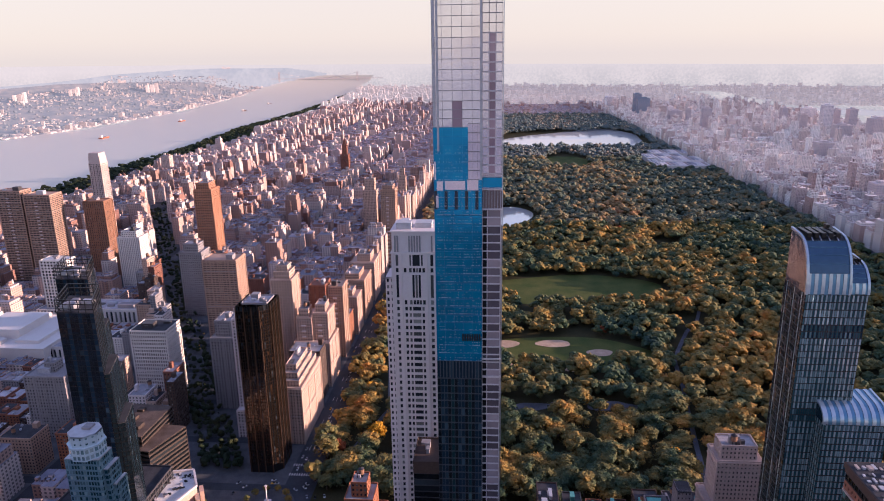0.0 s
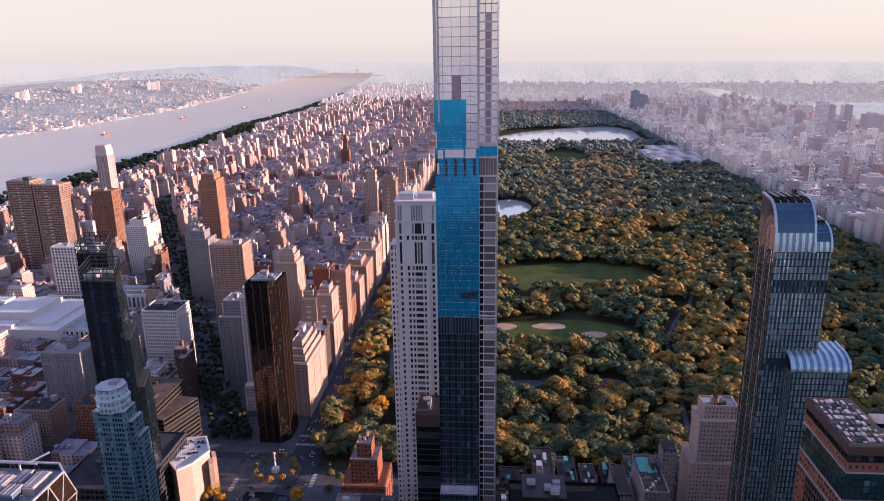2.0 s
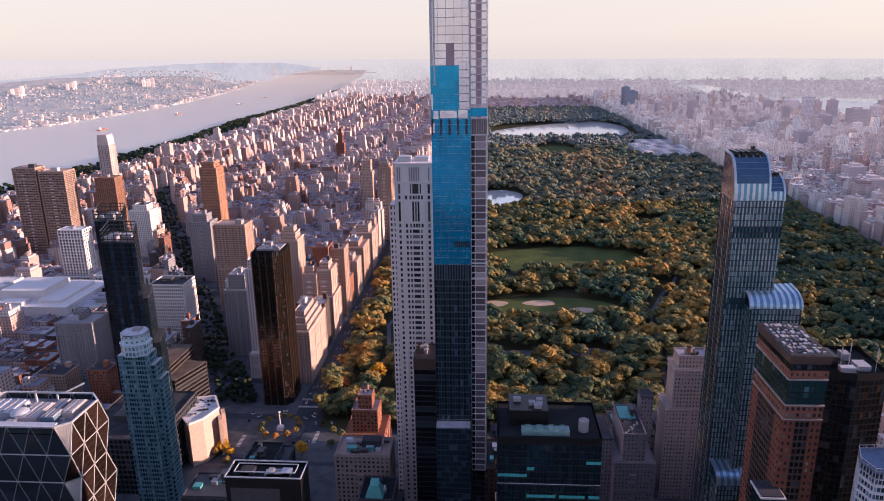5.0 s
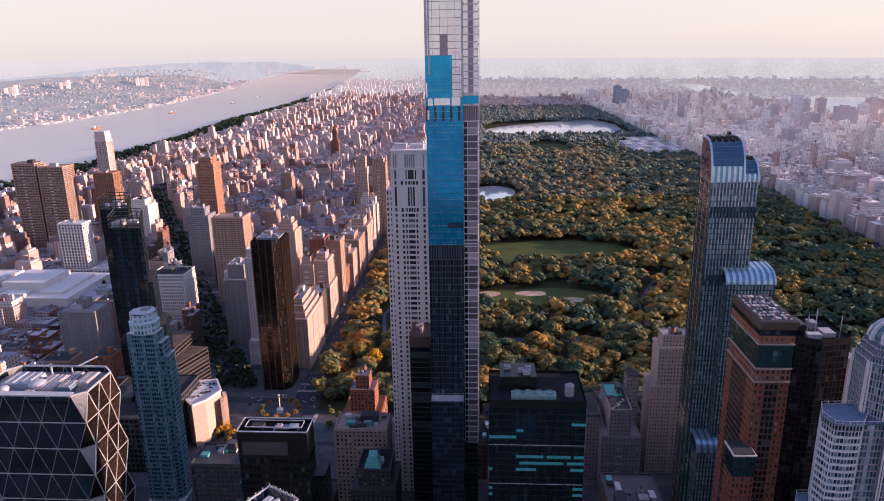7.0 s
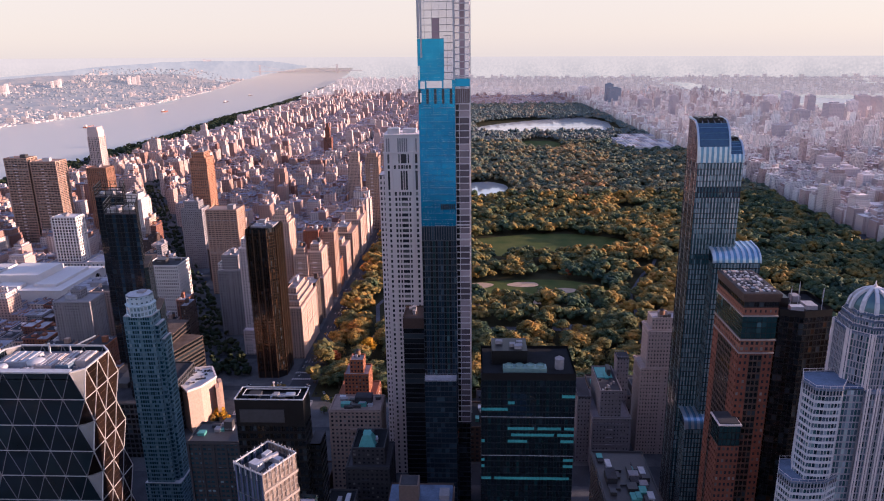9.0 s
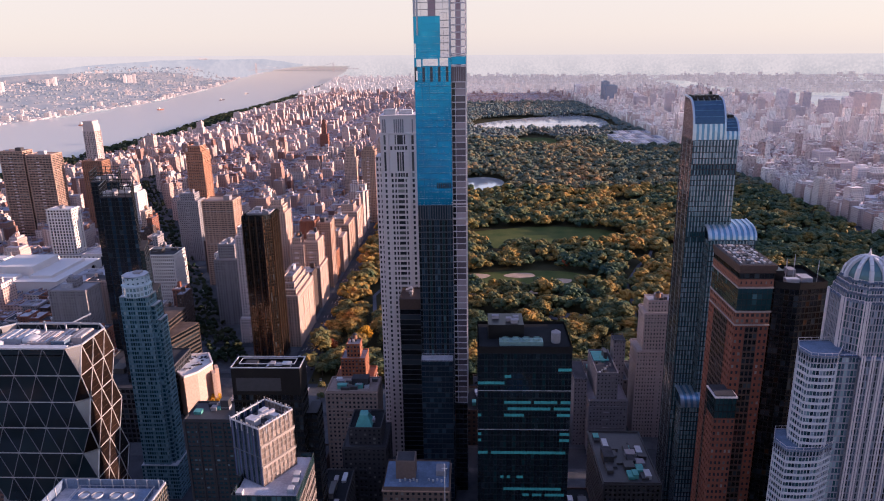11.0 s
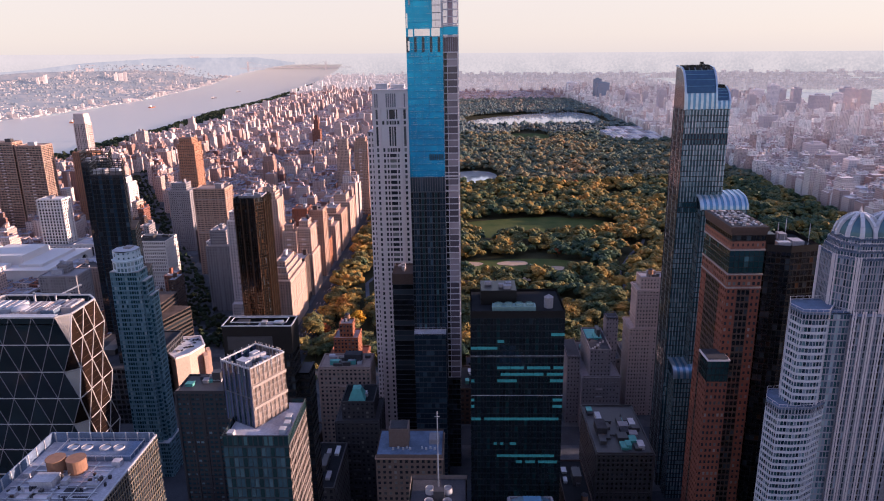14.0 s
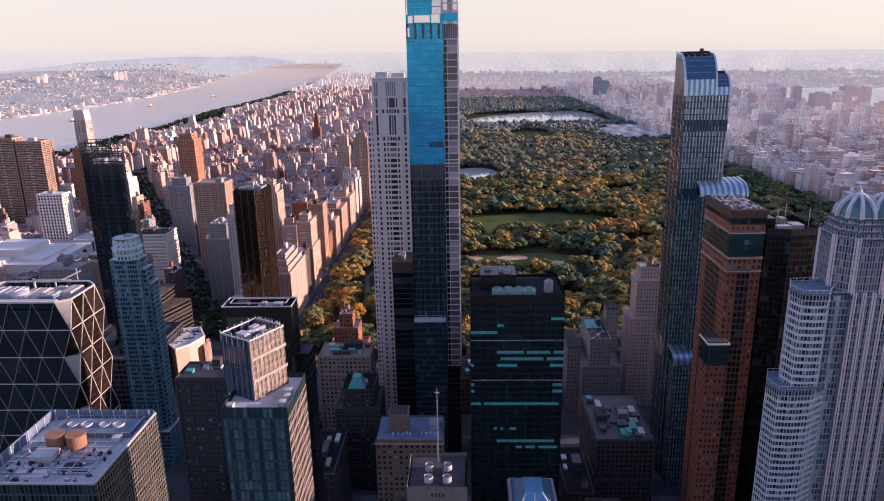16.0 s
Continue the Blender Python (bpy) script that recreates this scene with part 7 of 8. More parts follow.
stack("low_glass_block", "low dark glass block with teal units on its roof", [(-204, -166, 390, 438, 34), (-198, -172, 398, 430, 42)], M_MULL, G_DKTEAL, 3.0, 3.8, 0.85, 0.8, 0.2, seed=36, clutter=8, roof=M_ROOFBLK)
stack("white_hipped_tower", "pale slender apartment tower on the west side", [(-300, -270, 1500, 1530, 100), (-296, -274, 1504, 1526, 126)], M_BUFF, seed=31, category="tower")
stack("sandstone_slab_tower", "orange sandstone slab tower by the park", [(-216, -190, 1250, 1282, 150), (-213, -194, 1253, 1279, 157)], M_TAN, seed=32, category="tower")
stack("twin_crown_tower", "buff apartment house with twin crowned towers", [(-238, -199, 1590, 1650, 70), (-232, -215, 1594, 1612, 118), (-229, -218, 1597, 1609, 134)], M_BUFF, seed=33, category="tower")
stack("red_spire_tower", "slender red brick spire tower", [(-532, -504, 2300, 2330, 70), (-526, -510, 2305, 2322, 104), (-523, -513, 2308, 2319, 118)], M_RED, seed=34, category="tower")
stack("white_bright_block", "bright white apartment block", [(-642, -604, 1080, 1112, 100), (-636, -610, 1084, 1108, 110)], M_WHITE, seed=35)
for k, (x0, x1, y0, y1, z) in enumerate(((-590, -520, 800, 860, 24), (-560, -480, 730, 775, 20), (-640, -540, 940, 985, 24), (-780, -730, 800, 900, 34))):
    stack("arts_hall", "low white arts hall with a flat pale roof", [(x0, x1, y0, y1, z)], M_WHITE, G_DARK, 7, z, 0.5, 0.7, 1.2, roof=M_ROOFLT, seed=40 + k, category="hall", group="arts halls", clutter=4)

def opera_hall():
    x0, x1, y0, y1, z1 = -716.0, -590.0, 784.0, 904.0, 28.0
    claim(x0, x1, y0, y1)
    root = thing("opera_hall", ((x0 + x1) / 2, (y0 + y1) / 2, 0), "white stone opera hall with tall arches and a stepped pale roof", "hall", "arts halls")
    s = Shape()
    s.box(x0, x1 - 3, y0, y1, 0.4, z1)
    part("wall", s, M_WHITE, root)
    s = Shape()
    s.box(x0 + 1, x1 - 4, y0 + 1, y1 - 1, z1, z1 + 0.5)
    part("roof", s, M_ROOFLT, root)
    for a, b, c, d, h in ((-704, -640, 812, 876, 15), (-640, -606, 800, 888, 5), (-712, -704, 800, 888, 4), (-690, -655, 786, 806, 6), (-690, -655, 880, 902, 6)):
        s = Shape()
        s.box(a, b, c, d, z1, z1 + h)
        part("roof_block", s, M_WHITE, root)
    s = Shape()
    s.box(x1 - 3.2, x1 - 2.9, y0 + 2, y1 - 2, 2, z1 - 3)
    part("glass_wall", s, G_BRONZE, root)
    n, wide = 5, (y1 - y0 - 24) / 5
    for k in range(n + 1):
        s = Shape()
        y = y0 + 12 + k * wide
        s.box(x1 - 3, x1, y - 1.3, y + 1.3, 0.4, z1)
        part("arch_pier", s, M_WHITE, root)
    for k in range(n):
        ya, yb = y0 + 12 + k * wide + 1.3, y0 + 12 + (k + 1) * wide - 1.3
        r = (yb - ya) / 2
        pts = [((ya + yb) / 2 - r * math.cos(q), z1 - 4 - r + r * math.sin(q)) for q in np.linspace(0, math.pi, 13)]
        s = Shape()
        for (p, u), (q, w) in zip(pts[:-1], pts[1:]):
            s.add([(x1, p, u), (x1, q, w), (x1, q, z1), (x1, p, z1)], [(0, 1, 2, 3)])
            s.add([(x1, p, u), (x1 - 3, p, u), (x1 - 3, q, w), (x1, q, w)], [(0, 1, 2, 3)])
        part("arch", s, M_WHITE, root)
    for ya, yb in ((y0, y0 + 10.7), (y1 - 10.7, y1)):
        s = Shape()
        s.box(x1 - 3, x1, ya, yb, 0.4, z1)
        part("wall", s, M_WHITE, root)
    s = Shape()
    s.box(x0 - 0.8, x1 + 0.8, y0 - 0.8, y1 + 0.8, z1, z1 + 0.9, bottom=True)
    part("roof_edge", s, M_WHITE, root)


opera_hall()
root = stack("glass_gable_block", "grey block with a pale hipped glass roof", [(26, 46, 122, 150, 112)], M_GREY, seed=50, clutter=0)
s = Shape()
s.box(27, 45, 123, 149, 112, 119, taper=0.45)
part("hipped_glass_roof", s, M_CROWNBL, root, "hipped glass roof")
s = Shape()
for a, b in (((27, 123), (32.5, 130)), ((45, 123), (39.5, 130)), ((36, 123), (36, 130))):
    s.beam((*a, 112.2), (*b, 119.2), 0.2)
part("roof_ridge", s, M_PALE, root)

# ---------- street grid and blocks of the island ----------
AVENUES_W = (-1345, -1130, -905, -675, -435, -190)
AVENUES_E = (738, 890, 1010, 1140, 1300, 1530, 1760, 1930)
STREET0, STREET = 545.0, 80.5


def broadway(y):
    return -285 - 0.55 * (y - 605) if y < 1730 else -905.0


TALL_ON = {-1345: 0.75, -1130: 0.8, -905: 0.7, -675: 0.32, -435: 0.3, -190: 0.95}      # share of tall houses along each avenue


def lots(xa, xb, y0, y1, rng, tall, far=False, sides=(0.5, 0.5)):
    """Plots of one block: tall houses towards the avenues, rows of low houses between."""
    out = []
    for ya, yb in ((y0, (y0 + y1) / 2 - 4), ((y0 + y1) / 2 + 4, y1)):
        x = xa
        while x < xb - 6:
            west, east = x - xa < 30, xb - x < 46
            if (west or east) and rng.random() < sides[0 if west else 1]:
                w = rng.uniform(22, 36)
                h = rng.uniform(36, 54) if rng.random() < 0.9 else rng.uniform(58, 88)
            elif rng.random() < tall * 0.09:
                w, h = rng.uniform(16, 28), rng.uniform(28, 48)
            else:
                w, h = rng.uniform(8, 16), rng.uniform(13, 20)
            w = min(w, xb - x)
            if xb - x - w < 8:
                w = xb - x
            cut = rng.uniform(0, 6) if h < 25 else 0
            out.append((x + 0.2, x + w - 0.2, ya + (cut if ya != y0 else 0), yb - (cut if ya == y0 else 0), h))
            x += w
    return out


def add_building(s, x0, x1, y0, y1, h, rng):
    """A house of the far blocks: body, set-back storeys, stair houses, tanks and roof units."""
    w, d = x1 - x0, y1 - y0
    far = y0 > 2600
    if h > 24:
        base = h
        if rng.random() < 0.55:
            base = h * rng.uniform(0.74, 0.9)
            i, j = rng.uniform(0.06, 0.16) * w, rng.uniform(0.06, 0.16) * d
            s.box(x0 + i, x1 - i, y0 + j, y1 - j, base, h)
        s.box(x0, x1, y0, y1, 0.4, base)
        if not far and w > 20 and rng.random() < 0.5:
            k = rng.uniform(0.35, 0.65) * w
            s.box(x0 + k - 3, x0 + k + 3, y0 - 2.5, y0 + 0.2, 0.4, base * 0.97)
        for _ in range(1 if far else rng.randint(2, 4)):
            a, b = rng.uniform(0.12, 0.32) * w, rng.uniform(0.12, 0.32) * d
            cx, cy = rng.uniform(x0 + 0.12 * w + a / 2, x1 - 0.12 * w - a / 2), rng.uniform(y0 + 0.12 * d + b / 2, y1 - 0.12 * d - b / 2)
            s.box(cx - a / 2, cx + a / 2, cy - b / 2, cy + b / 2, h, h + rng.uniform(2, 8))
        if not far and rng.random() < 0.5:
            cx, cy = rng.uniform(x0 + 0.25 * w, x1 - 0.25 * w), rng.uniform(y0 + 0.25 * d, y1 - 0.25 * d)
            s.drum(cx, cy, h, h + 8, 2.0, 1.8, 6)
    else:
        s.box(x0, x1, y0, y1, 0.4, h)
        for _ in range(3 if y0 < 1500 else 2 if y0 < 2200 else 1 if y0 < 3000 else 0):
            a, b = rng.uniform(x0, x1 - 3), rng.uniform(y0, y1 - 4)
            s.box(a, a + rng.uniform(1.5, 4), b, b + rng.uniform(2, 7), h, h + rng.uniform(1.2, 3.6))


WALLS = ((M_RED, "red brick"), (M_TAN, "tan brick"), (M_BUFF, "buff brick"), (M_BROWN, "brown brick"), (M_LIME, "pale limestone"), (M_WHITE, "white brick"), (M_ORANGE, "orange brick"), (M_GREY, "grey brick"))


def city_house(x0, x1, y0, y1, h, rng):
    """A house of the nearer blocks: walls, panes, cornice, roof, stair house."""
    wall, word = rng.choice(WALLS)
    low = h < 22
    root = thing("row_house" if low else "apartment_building", ((x0 + x1) / 2, (y0 + y1) / 2, 0.4), "%s %s with a flat roof" % (word, "row house" if low else "apartment building"), "house" if low else "building", "west side houses")
    s = Shape()
    s.box(x0, x1, y0, y1, 0.4, h)
    part("wall", s, wall, root)
    g = Shape()
    nz = max(2, round(h / 3.5))
    for p, q in (((x0, y0), (x1, y0)), ((x1, y0), (x1, y1)), ((x0, y1), (x0, y0))):
        g.panes(p, q, 1, h - 1, max(2, round(math.dist(p, q) / 3.4)), nz, 0.42, 0.5)
    ob = new("window_panes", g.mesh("window_panes", G_DARK))
    ob.parent, ob.matrix_parent_inverse = root, Matrix.Translation(-full_place(root))
    tagged(ob, kind="stuff")
    s = Shape()
    s.box(x0 + 0.5, x1 - 0.5, y0 + 0.5, y1 - 0.5, h - 0.5, h + 0.12)
    part("roof", s, rng.choice((M_ROOFDK, M_ROOF, M_ROOFDK, M_ROOF, M_ROOFLT)), root)
    s = Shape()
    s.box(x0 - 0.4, x1 + 0.4, y0 - 0.4, y0 + 0.4, h - 1.0, h + 0.7, bottom=True)
    s.box(x1 - 0.4, x1 + 0.4, y0 + 0.4, y1, h - 1.0, h + 0.7, bottom=True)
    s.box(x0 - 0.4, x0 + 0.4, y0 + 0.4, y1, h - 1.0, h + 0.7, bottom=True)
    part("cornice", s, wall, root)
    a, b = rng.uniform(x0 + 1, max(x0 + 1.1, x1 - 6)), rng.uniform(y0 + 3, y1 - 7)
    s = Shape()
    s.box(a, min(x1 - 1, a + rng.uniform(2.5, 6)), b, b + rng.uniform(3, 6), h, h + (2.6 if low else rng.uniform(4, 8)))
    part("stair_house", s, wall, root)
    for _ in range(1 if low else 3):
        a, b = rng.uniform(x0 + 1, x1 - 3), rng.uniform(y0 + 1, y1 - 4)
        s = Shape()
        s.box(a, a + rng.uniform(1, 2.6), b, b + rng.uniform(1, 3), h, h + rng.uniform(0.7, 1.8))
        part("roof_unit", s, rng.choice((M_PALE, M_ROOFLT, M_GREY)), root)
    if h > 34 and rng.random() < 0.6:
        water_tank(root, rng.uniform(x0 + 4, x1 - 4), rng.uniform(y0 + 4, y1 - 4), h + 0.5, 2.0)


rng = random.Random(11)
west, west_far, east, east_far, pave, single = Shape(), Shape(), Shape(), Shape(), Shape(), 0
for k in range(-2, 66):
    y0 = STREET0 + 9 + k * STREET
    y1 = y0 + STREET - 18
    for a, b in zip(AVENUES_W[:-1], AVENUES_W[1:]):
        xa, xb = a + 14, b - 12
        if y0 < 2500:
            pave.box(xa - 4, xb + 4, y0 - 3.5, y1 + 3.5, 0.4, 0.65)
        for x0, x1, c, d, h in lots(xa, xb, y0, y1, rng, 1.0 if y0 < 1200 else 0.8, False, (TALL_ON[a], TALL_ON[b])):
            if x1 < -1240 and 1500 < y0 < 3700:
                continue
            if x1 < -1150:
                h = min(h, 30)
            if not is_free(x0, x1, c, d) or abs((x0 + x1) / 2 - broadway((c + d) / 2)) < 27 + (x1 - x0) / 2:
                continue
            if k < 0 and x0 > -330:
                continue
            if abs((x0 + x1) / 2 - broadway((c + d) / 2)) < 60:
                h = max(h, rng.uniform(30, 75))
            if b == -190 and x1 > xb - 36:
                h = rng.uniform(44, 66) if rng.random() < 0.8 else rng.uniform(70, 95)
            if 0 <= k <= 6 and x0 > -600 and single < 172:
                city_house(x0, x1, c, d, h, rng)
                single += 1
            else:
                add_building(west if y0 < 2200 else west_far, x0, x1, c, d, h, rng)
    for a, b in zip(AVENUES_E[:-1], AVENUES_E[1:]):
        for x0, x1, c, d, h in lots(a + 12, b - 12, y0, y1, rng, 2.2, True, (0.8, 0.8)):
            if x0 < 790:
                h = rng.uniform(30, 47) if rng.random() < 0.88 else rng.uniform(50, 66)
            elif rng.random() < 0.06:
                h = rng.uniform(70, 120)
            add_building(east if y0 < 2100 else east_far, x0, x1, c, d, h if x0 < 790 else h * 0.85, rng)
    if y0 > 4650:
        for x0, x1, c, d, h in lots(-150, 700, y0, y1, rng, 0.5, True):
            add_building(west_far, x0, x1, c, d, h * 0.8, rng)
tagged(new("west_side_buildings", bent(west).mesh("west_side_buildings", D_WEST)), "dense brick and limestone blocks with flat roofs", "buildings", kind="stuff")
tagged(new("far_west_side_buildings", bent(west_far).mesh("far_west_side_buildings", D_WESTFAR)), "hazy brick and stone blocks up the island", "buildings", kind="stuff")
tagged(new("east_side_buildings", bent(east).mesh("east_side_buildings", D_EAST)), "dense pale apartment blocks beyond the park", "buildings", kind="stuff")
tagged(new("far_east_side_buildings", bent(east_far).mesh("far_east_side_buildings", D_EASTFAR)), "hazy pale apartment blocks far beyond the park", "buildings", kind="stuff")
setting("pavement", pave, M_PAVE, "raised pavements of the city blocks", "pavement")

# midtown between and beside the towers
mid_rng = random.Random(17)
plots = 0
for y0, y1 in ((470, 512), (410, 455), (318, 372), (238, 290), (155, 210), (75, 130)):
    x = -180.0
    while x < 215:
        w = mid_rng.uniform(13, 26)
        if is_free(x, x + w, y0, y1) and not (y0 > 400 and x < -120) and not (y0 > 460 and x + w > -60 and x < -20):
            h = mid_rng.uniform(18, 40) if y0 > 300 else mid_rng.uniform(25, 60)
            if x > -60 or y0 < 400:
                stack("midtown_building", "shaded brick midtown building with a cluttered flat roof", [(x, x + w - 0.6, y0, y1, h)], mid_rng.choice((M_BROWN, M_DARK, M_BROWN, M_SHADY, M_RED)), bay=4.0, floor=4.2, seed=plots + 60, clutter=6, roof=mid_rng.choice((M_ROOFDK, M_ROOFBLK, M_ROOFDK)), group="midtown buildings", tank=mid_rng.random() < 0.4)
                plots += 1
            x += w
        else:
            x += 4
    for a, b in ((-180, 215),):
        s = Shape()
        s.box(a, b, y0 - 4, y1 + 4, 0.4, 0.65)
        tagged(setting("pavement", s, M_PAVE, "raised pavement of a midtown block", "pavement"))
# blocks beside the towers, added mostly out of view to cast shade
blocks = Shape()
for y0, y1 in ((470, 512), (410, 455), (318, 372), (238, 290), (155, 210), (75, 130), (-10, 45), (-95, -40)):
    x = 232.0
    while x < 900:
        w = mid_rng.uniform(26, 50)
        if is_free(x, x + w, y0, y1):
            far_row = y0 > 400
            add_building(blocks, x, x + w - 2, y0, y1, mid_rng.uniform(50, 90) if far_row else mid_rng.uniform(80, 190), mid_rng)
        x += w + 2
    x = -700.0
    while x < -340:
        w = mid_rng.uniform(24, 44)
        if is_free(x, x + w, y0, y1) and y0 < 400:
            add_building(blocks, x, x + w - 2, y0, y1, mid_rng.uniform(16, 38), mid_rng)
        x += w + 2
tagged(new("midtown_blocks", blocks.mesh("midtown_blocks", D_WEST)), "midtown masonry blocks, mostly out of view, added to shade the streets", "buildings", kind="stuff")

# far districts
def hill(x, y):
    """Height of the wooded rise behind the far shore: a hill that turns into a long cliff further up the river."""
    up = max(0.0, min(1.0, (y - 8200) / 3600))
    q = west_shore(y) - 120 - x
    f = max(0.0, min(1.0, q / (1100 - 600 * up))) if q < 2000 else max(0.0, 1 - (q - 2000) / 2600)
    f = f * f * (3 - 2 * f)
    g = max(0.0, min(1.0, (y - 1500) / 2000)) * max(0.0, min(1.0, (21500 - y) / 5000))
    return f * g * (64 + 150 * up * up * (3 - 2 * up) + 20 * noise.noise(Vector((x * 0.0011, y * 0.0009, 4.0))) + 14 * noise.noise(Vector((x * 0.004, y * 0.003, 8.0))))


s = Shape()
cols, lines = np.concatenate([np.linspace(60, 1300, 16), np.linspace(1600, 4700, 8)]), np.concatenate([np.linspace(1400, 12500, 80), np.linspace(12700, 21400, 30)])
s.add([(west_shore(y) - q, y, 1.5 + hill(west_shore(y) - q, y)) for y in lines for q in cols], [(i * 24 + j, i * 24 + j + 1, i * 24 + j + 25, i * 24 + j + 24) for i in range(59) for j in range(23)])
v = s.v[0]
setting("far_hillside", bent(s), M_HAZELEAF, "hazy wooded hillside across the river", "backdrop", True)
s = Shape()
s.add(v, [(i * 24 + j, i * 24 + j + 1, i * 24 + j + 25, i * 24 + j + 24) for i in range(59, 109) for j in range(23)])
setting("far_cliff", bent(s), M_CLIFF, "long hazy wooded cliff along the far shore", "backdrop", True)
FAR_TOWERS = ((-5876, 303, 14950, 263), (-4028, 250, 7865, 161), (-4351, 169, 6902, 162), (-4201, 187, 5834, 159), (-5318, 174, 9643, 163), (-4974, 90, 8561, 125), (-5125, 82, 11159, 156), (-5136, 72, 11460, 157), (-4801, 249, 11015, 162),
              (-4895, 87, 11985, 160), (-4830, 94, 13041, 157), (-4889, 111, 13480, 171), (-5504, 135, 9712, 140), (-5520, 78, 10411, 145), (-4543, 98, 9514, 133))
north, far, farther = Shape(), Shape(), Shape()
for k in range(9500):
    y = rng.uniform(5860, 9800)
    x = rng.uniform(east_shore(y) + 40, 4300)
    if x > 1750 + (y - 5000) * 0.12 and x < 2250 + (y - 5000) * 0.1:
        continue
    w, d = rng.uniform(14, 34), rng.uniform(14, 40)
    h = rng.uniform(12, 24) if rng.random() < 0.82 else rng.uniform(28, 62)
    north.box(x, x + w, y, y + d, 0, h)
for k in range(8000):
    y = 8600 + 15000 * rng.random() ** 1.5
    x = rng.uniform(-0.72, 0.75) * (y + 1500)
    if west_shore(y) - 5000 < x < (east_shore(y) if y > 5900 else 1900):
        continue
    w, d = rng.uniform(20, 75), rng.uniform(15, 60)
    h = rng.uniform(8, 20) if rng.random() < 0.84 else rng.uniform(25, 62)
    (north if y < 10500 else farther).box(x, x + w, y, y + d, 0, h)
for k in range(4600):
    y = rng.uniform(3000, 10500)
    q = 40 + 2300 * rng.random() ** 1.5
    x = west_shore(y) - q
    if noise.noise(Vector((x * 0.004, y * 0.0022, 7.0))) < -0.04 + 0.22 * rng.random() and q > 150:
        continue
    low = q < 260
    w, d = (rng.uniform(14, 46), rng.uniform(12, 40)) if low else (rng.uniform(7, 26), rng.uniform(7, 16))
    h = rng.uniform(3, 8) if rng.random() < 0.94 else rng.uniform(18, 40)
    z = hill(x, y)
    far.box(x - w, x, y, y + d, z - 4, z + h + 1)
for x, w, y, h in FAR_TOWERS:
    for q in range(3):
        a = x + w * 0.2 * q
        far.box(a, a + w * (0.13, 0.17, 0.12)[q], y + 12 * q, y + 30 + 12 * q, 10, h - (14, 0, 22)[(q + int(y)) % 3])
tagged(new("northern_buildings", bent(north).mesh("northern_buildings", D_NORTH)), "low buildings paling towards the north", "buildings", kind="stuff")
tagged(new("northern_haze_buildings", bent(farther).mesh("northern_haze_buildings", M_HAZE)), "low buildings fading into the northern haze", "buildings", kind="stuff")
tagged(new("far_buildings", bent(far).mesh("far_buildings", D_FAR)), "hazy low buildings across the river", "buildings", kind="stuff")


def skyline_tower(x0, x1, y, h, mat, word):
    """A far apartment tower that stands out of its quarter."""
    d = min(60, x1 - x0)
    root = thing("skyline_tower", bend([((x0 + x1) / 2, y, 0.5)])[0], "%s tower beyond the park" % word, "tower", "far skyline towers")
    s = Shape()
    s.box(x0, x1, y, y + d, 0.5, h)
    part("wall", bent(s), mat, root)
    s, k = Shape(), max(3, round((x1 - x0) / 6))
    s.panes((x0, y), (x1, y), 4, h - 3, k, max(4, round(h / 6)), 0.55, 0.5, 0.3)
    s.panes((x0, y + d), (x0, y), 4, h - 3, max(2, round(d / 6)), max(4, round(h / 6)), 0.55, 0.5, 0.3)
    ob = part("window_grid", bent(s), M_HAZEGLASS, root)
    tagged(ob, kind="stuff")
    s = Shape()
    s.box(x0 + d * 0.25, x1 - d * 0.3, y + d * 0.2, y + d * 0.7, h, h + 6)
    part("machine_house", bent(s), mat, root)


# stone, brick and window tones lightened: distance haze put into them
M_HAZEDARK = masonry("hazed_grey_stone", (0.62, 0.55, 0.57), 0.2)
M_HAZEBLUE = masonry("hazed_blue_grey_panels", (0.27, 0.32, 0.40), 0.2)
M_HAZEPALE = masonry("hazed_pale_stone", (0.88, 0.81, 0.81), 0.2)
M_HAZETAN = masonry("hazed_tan_brick", (0.60, 0.54, 0.55), 0.2)
M_HAZEGLASS = masonry("hazed_far_windows", (0.40, 0.37, 0.43), 0.2, 0.4)
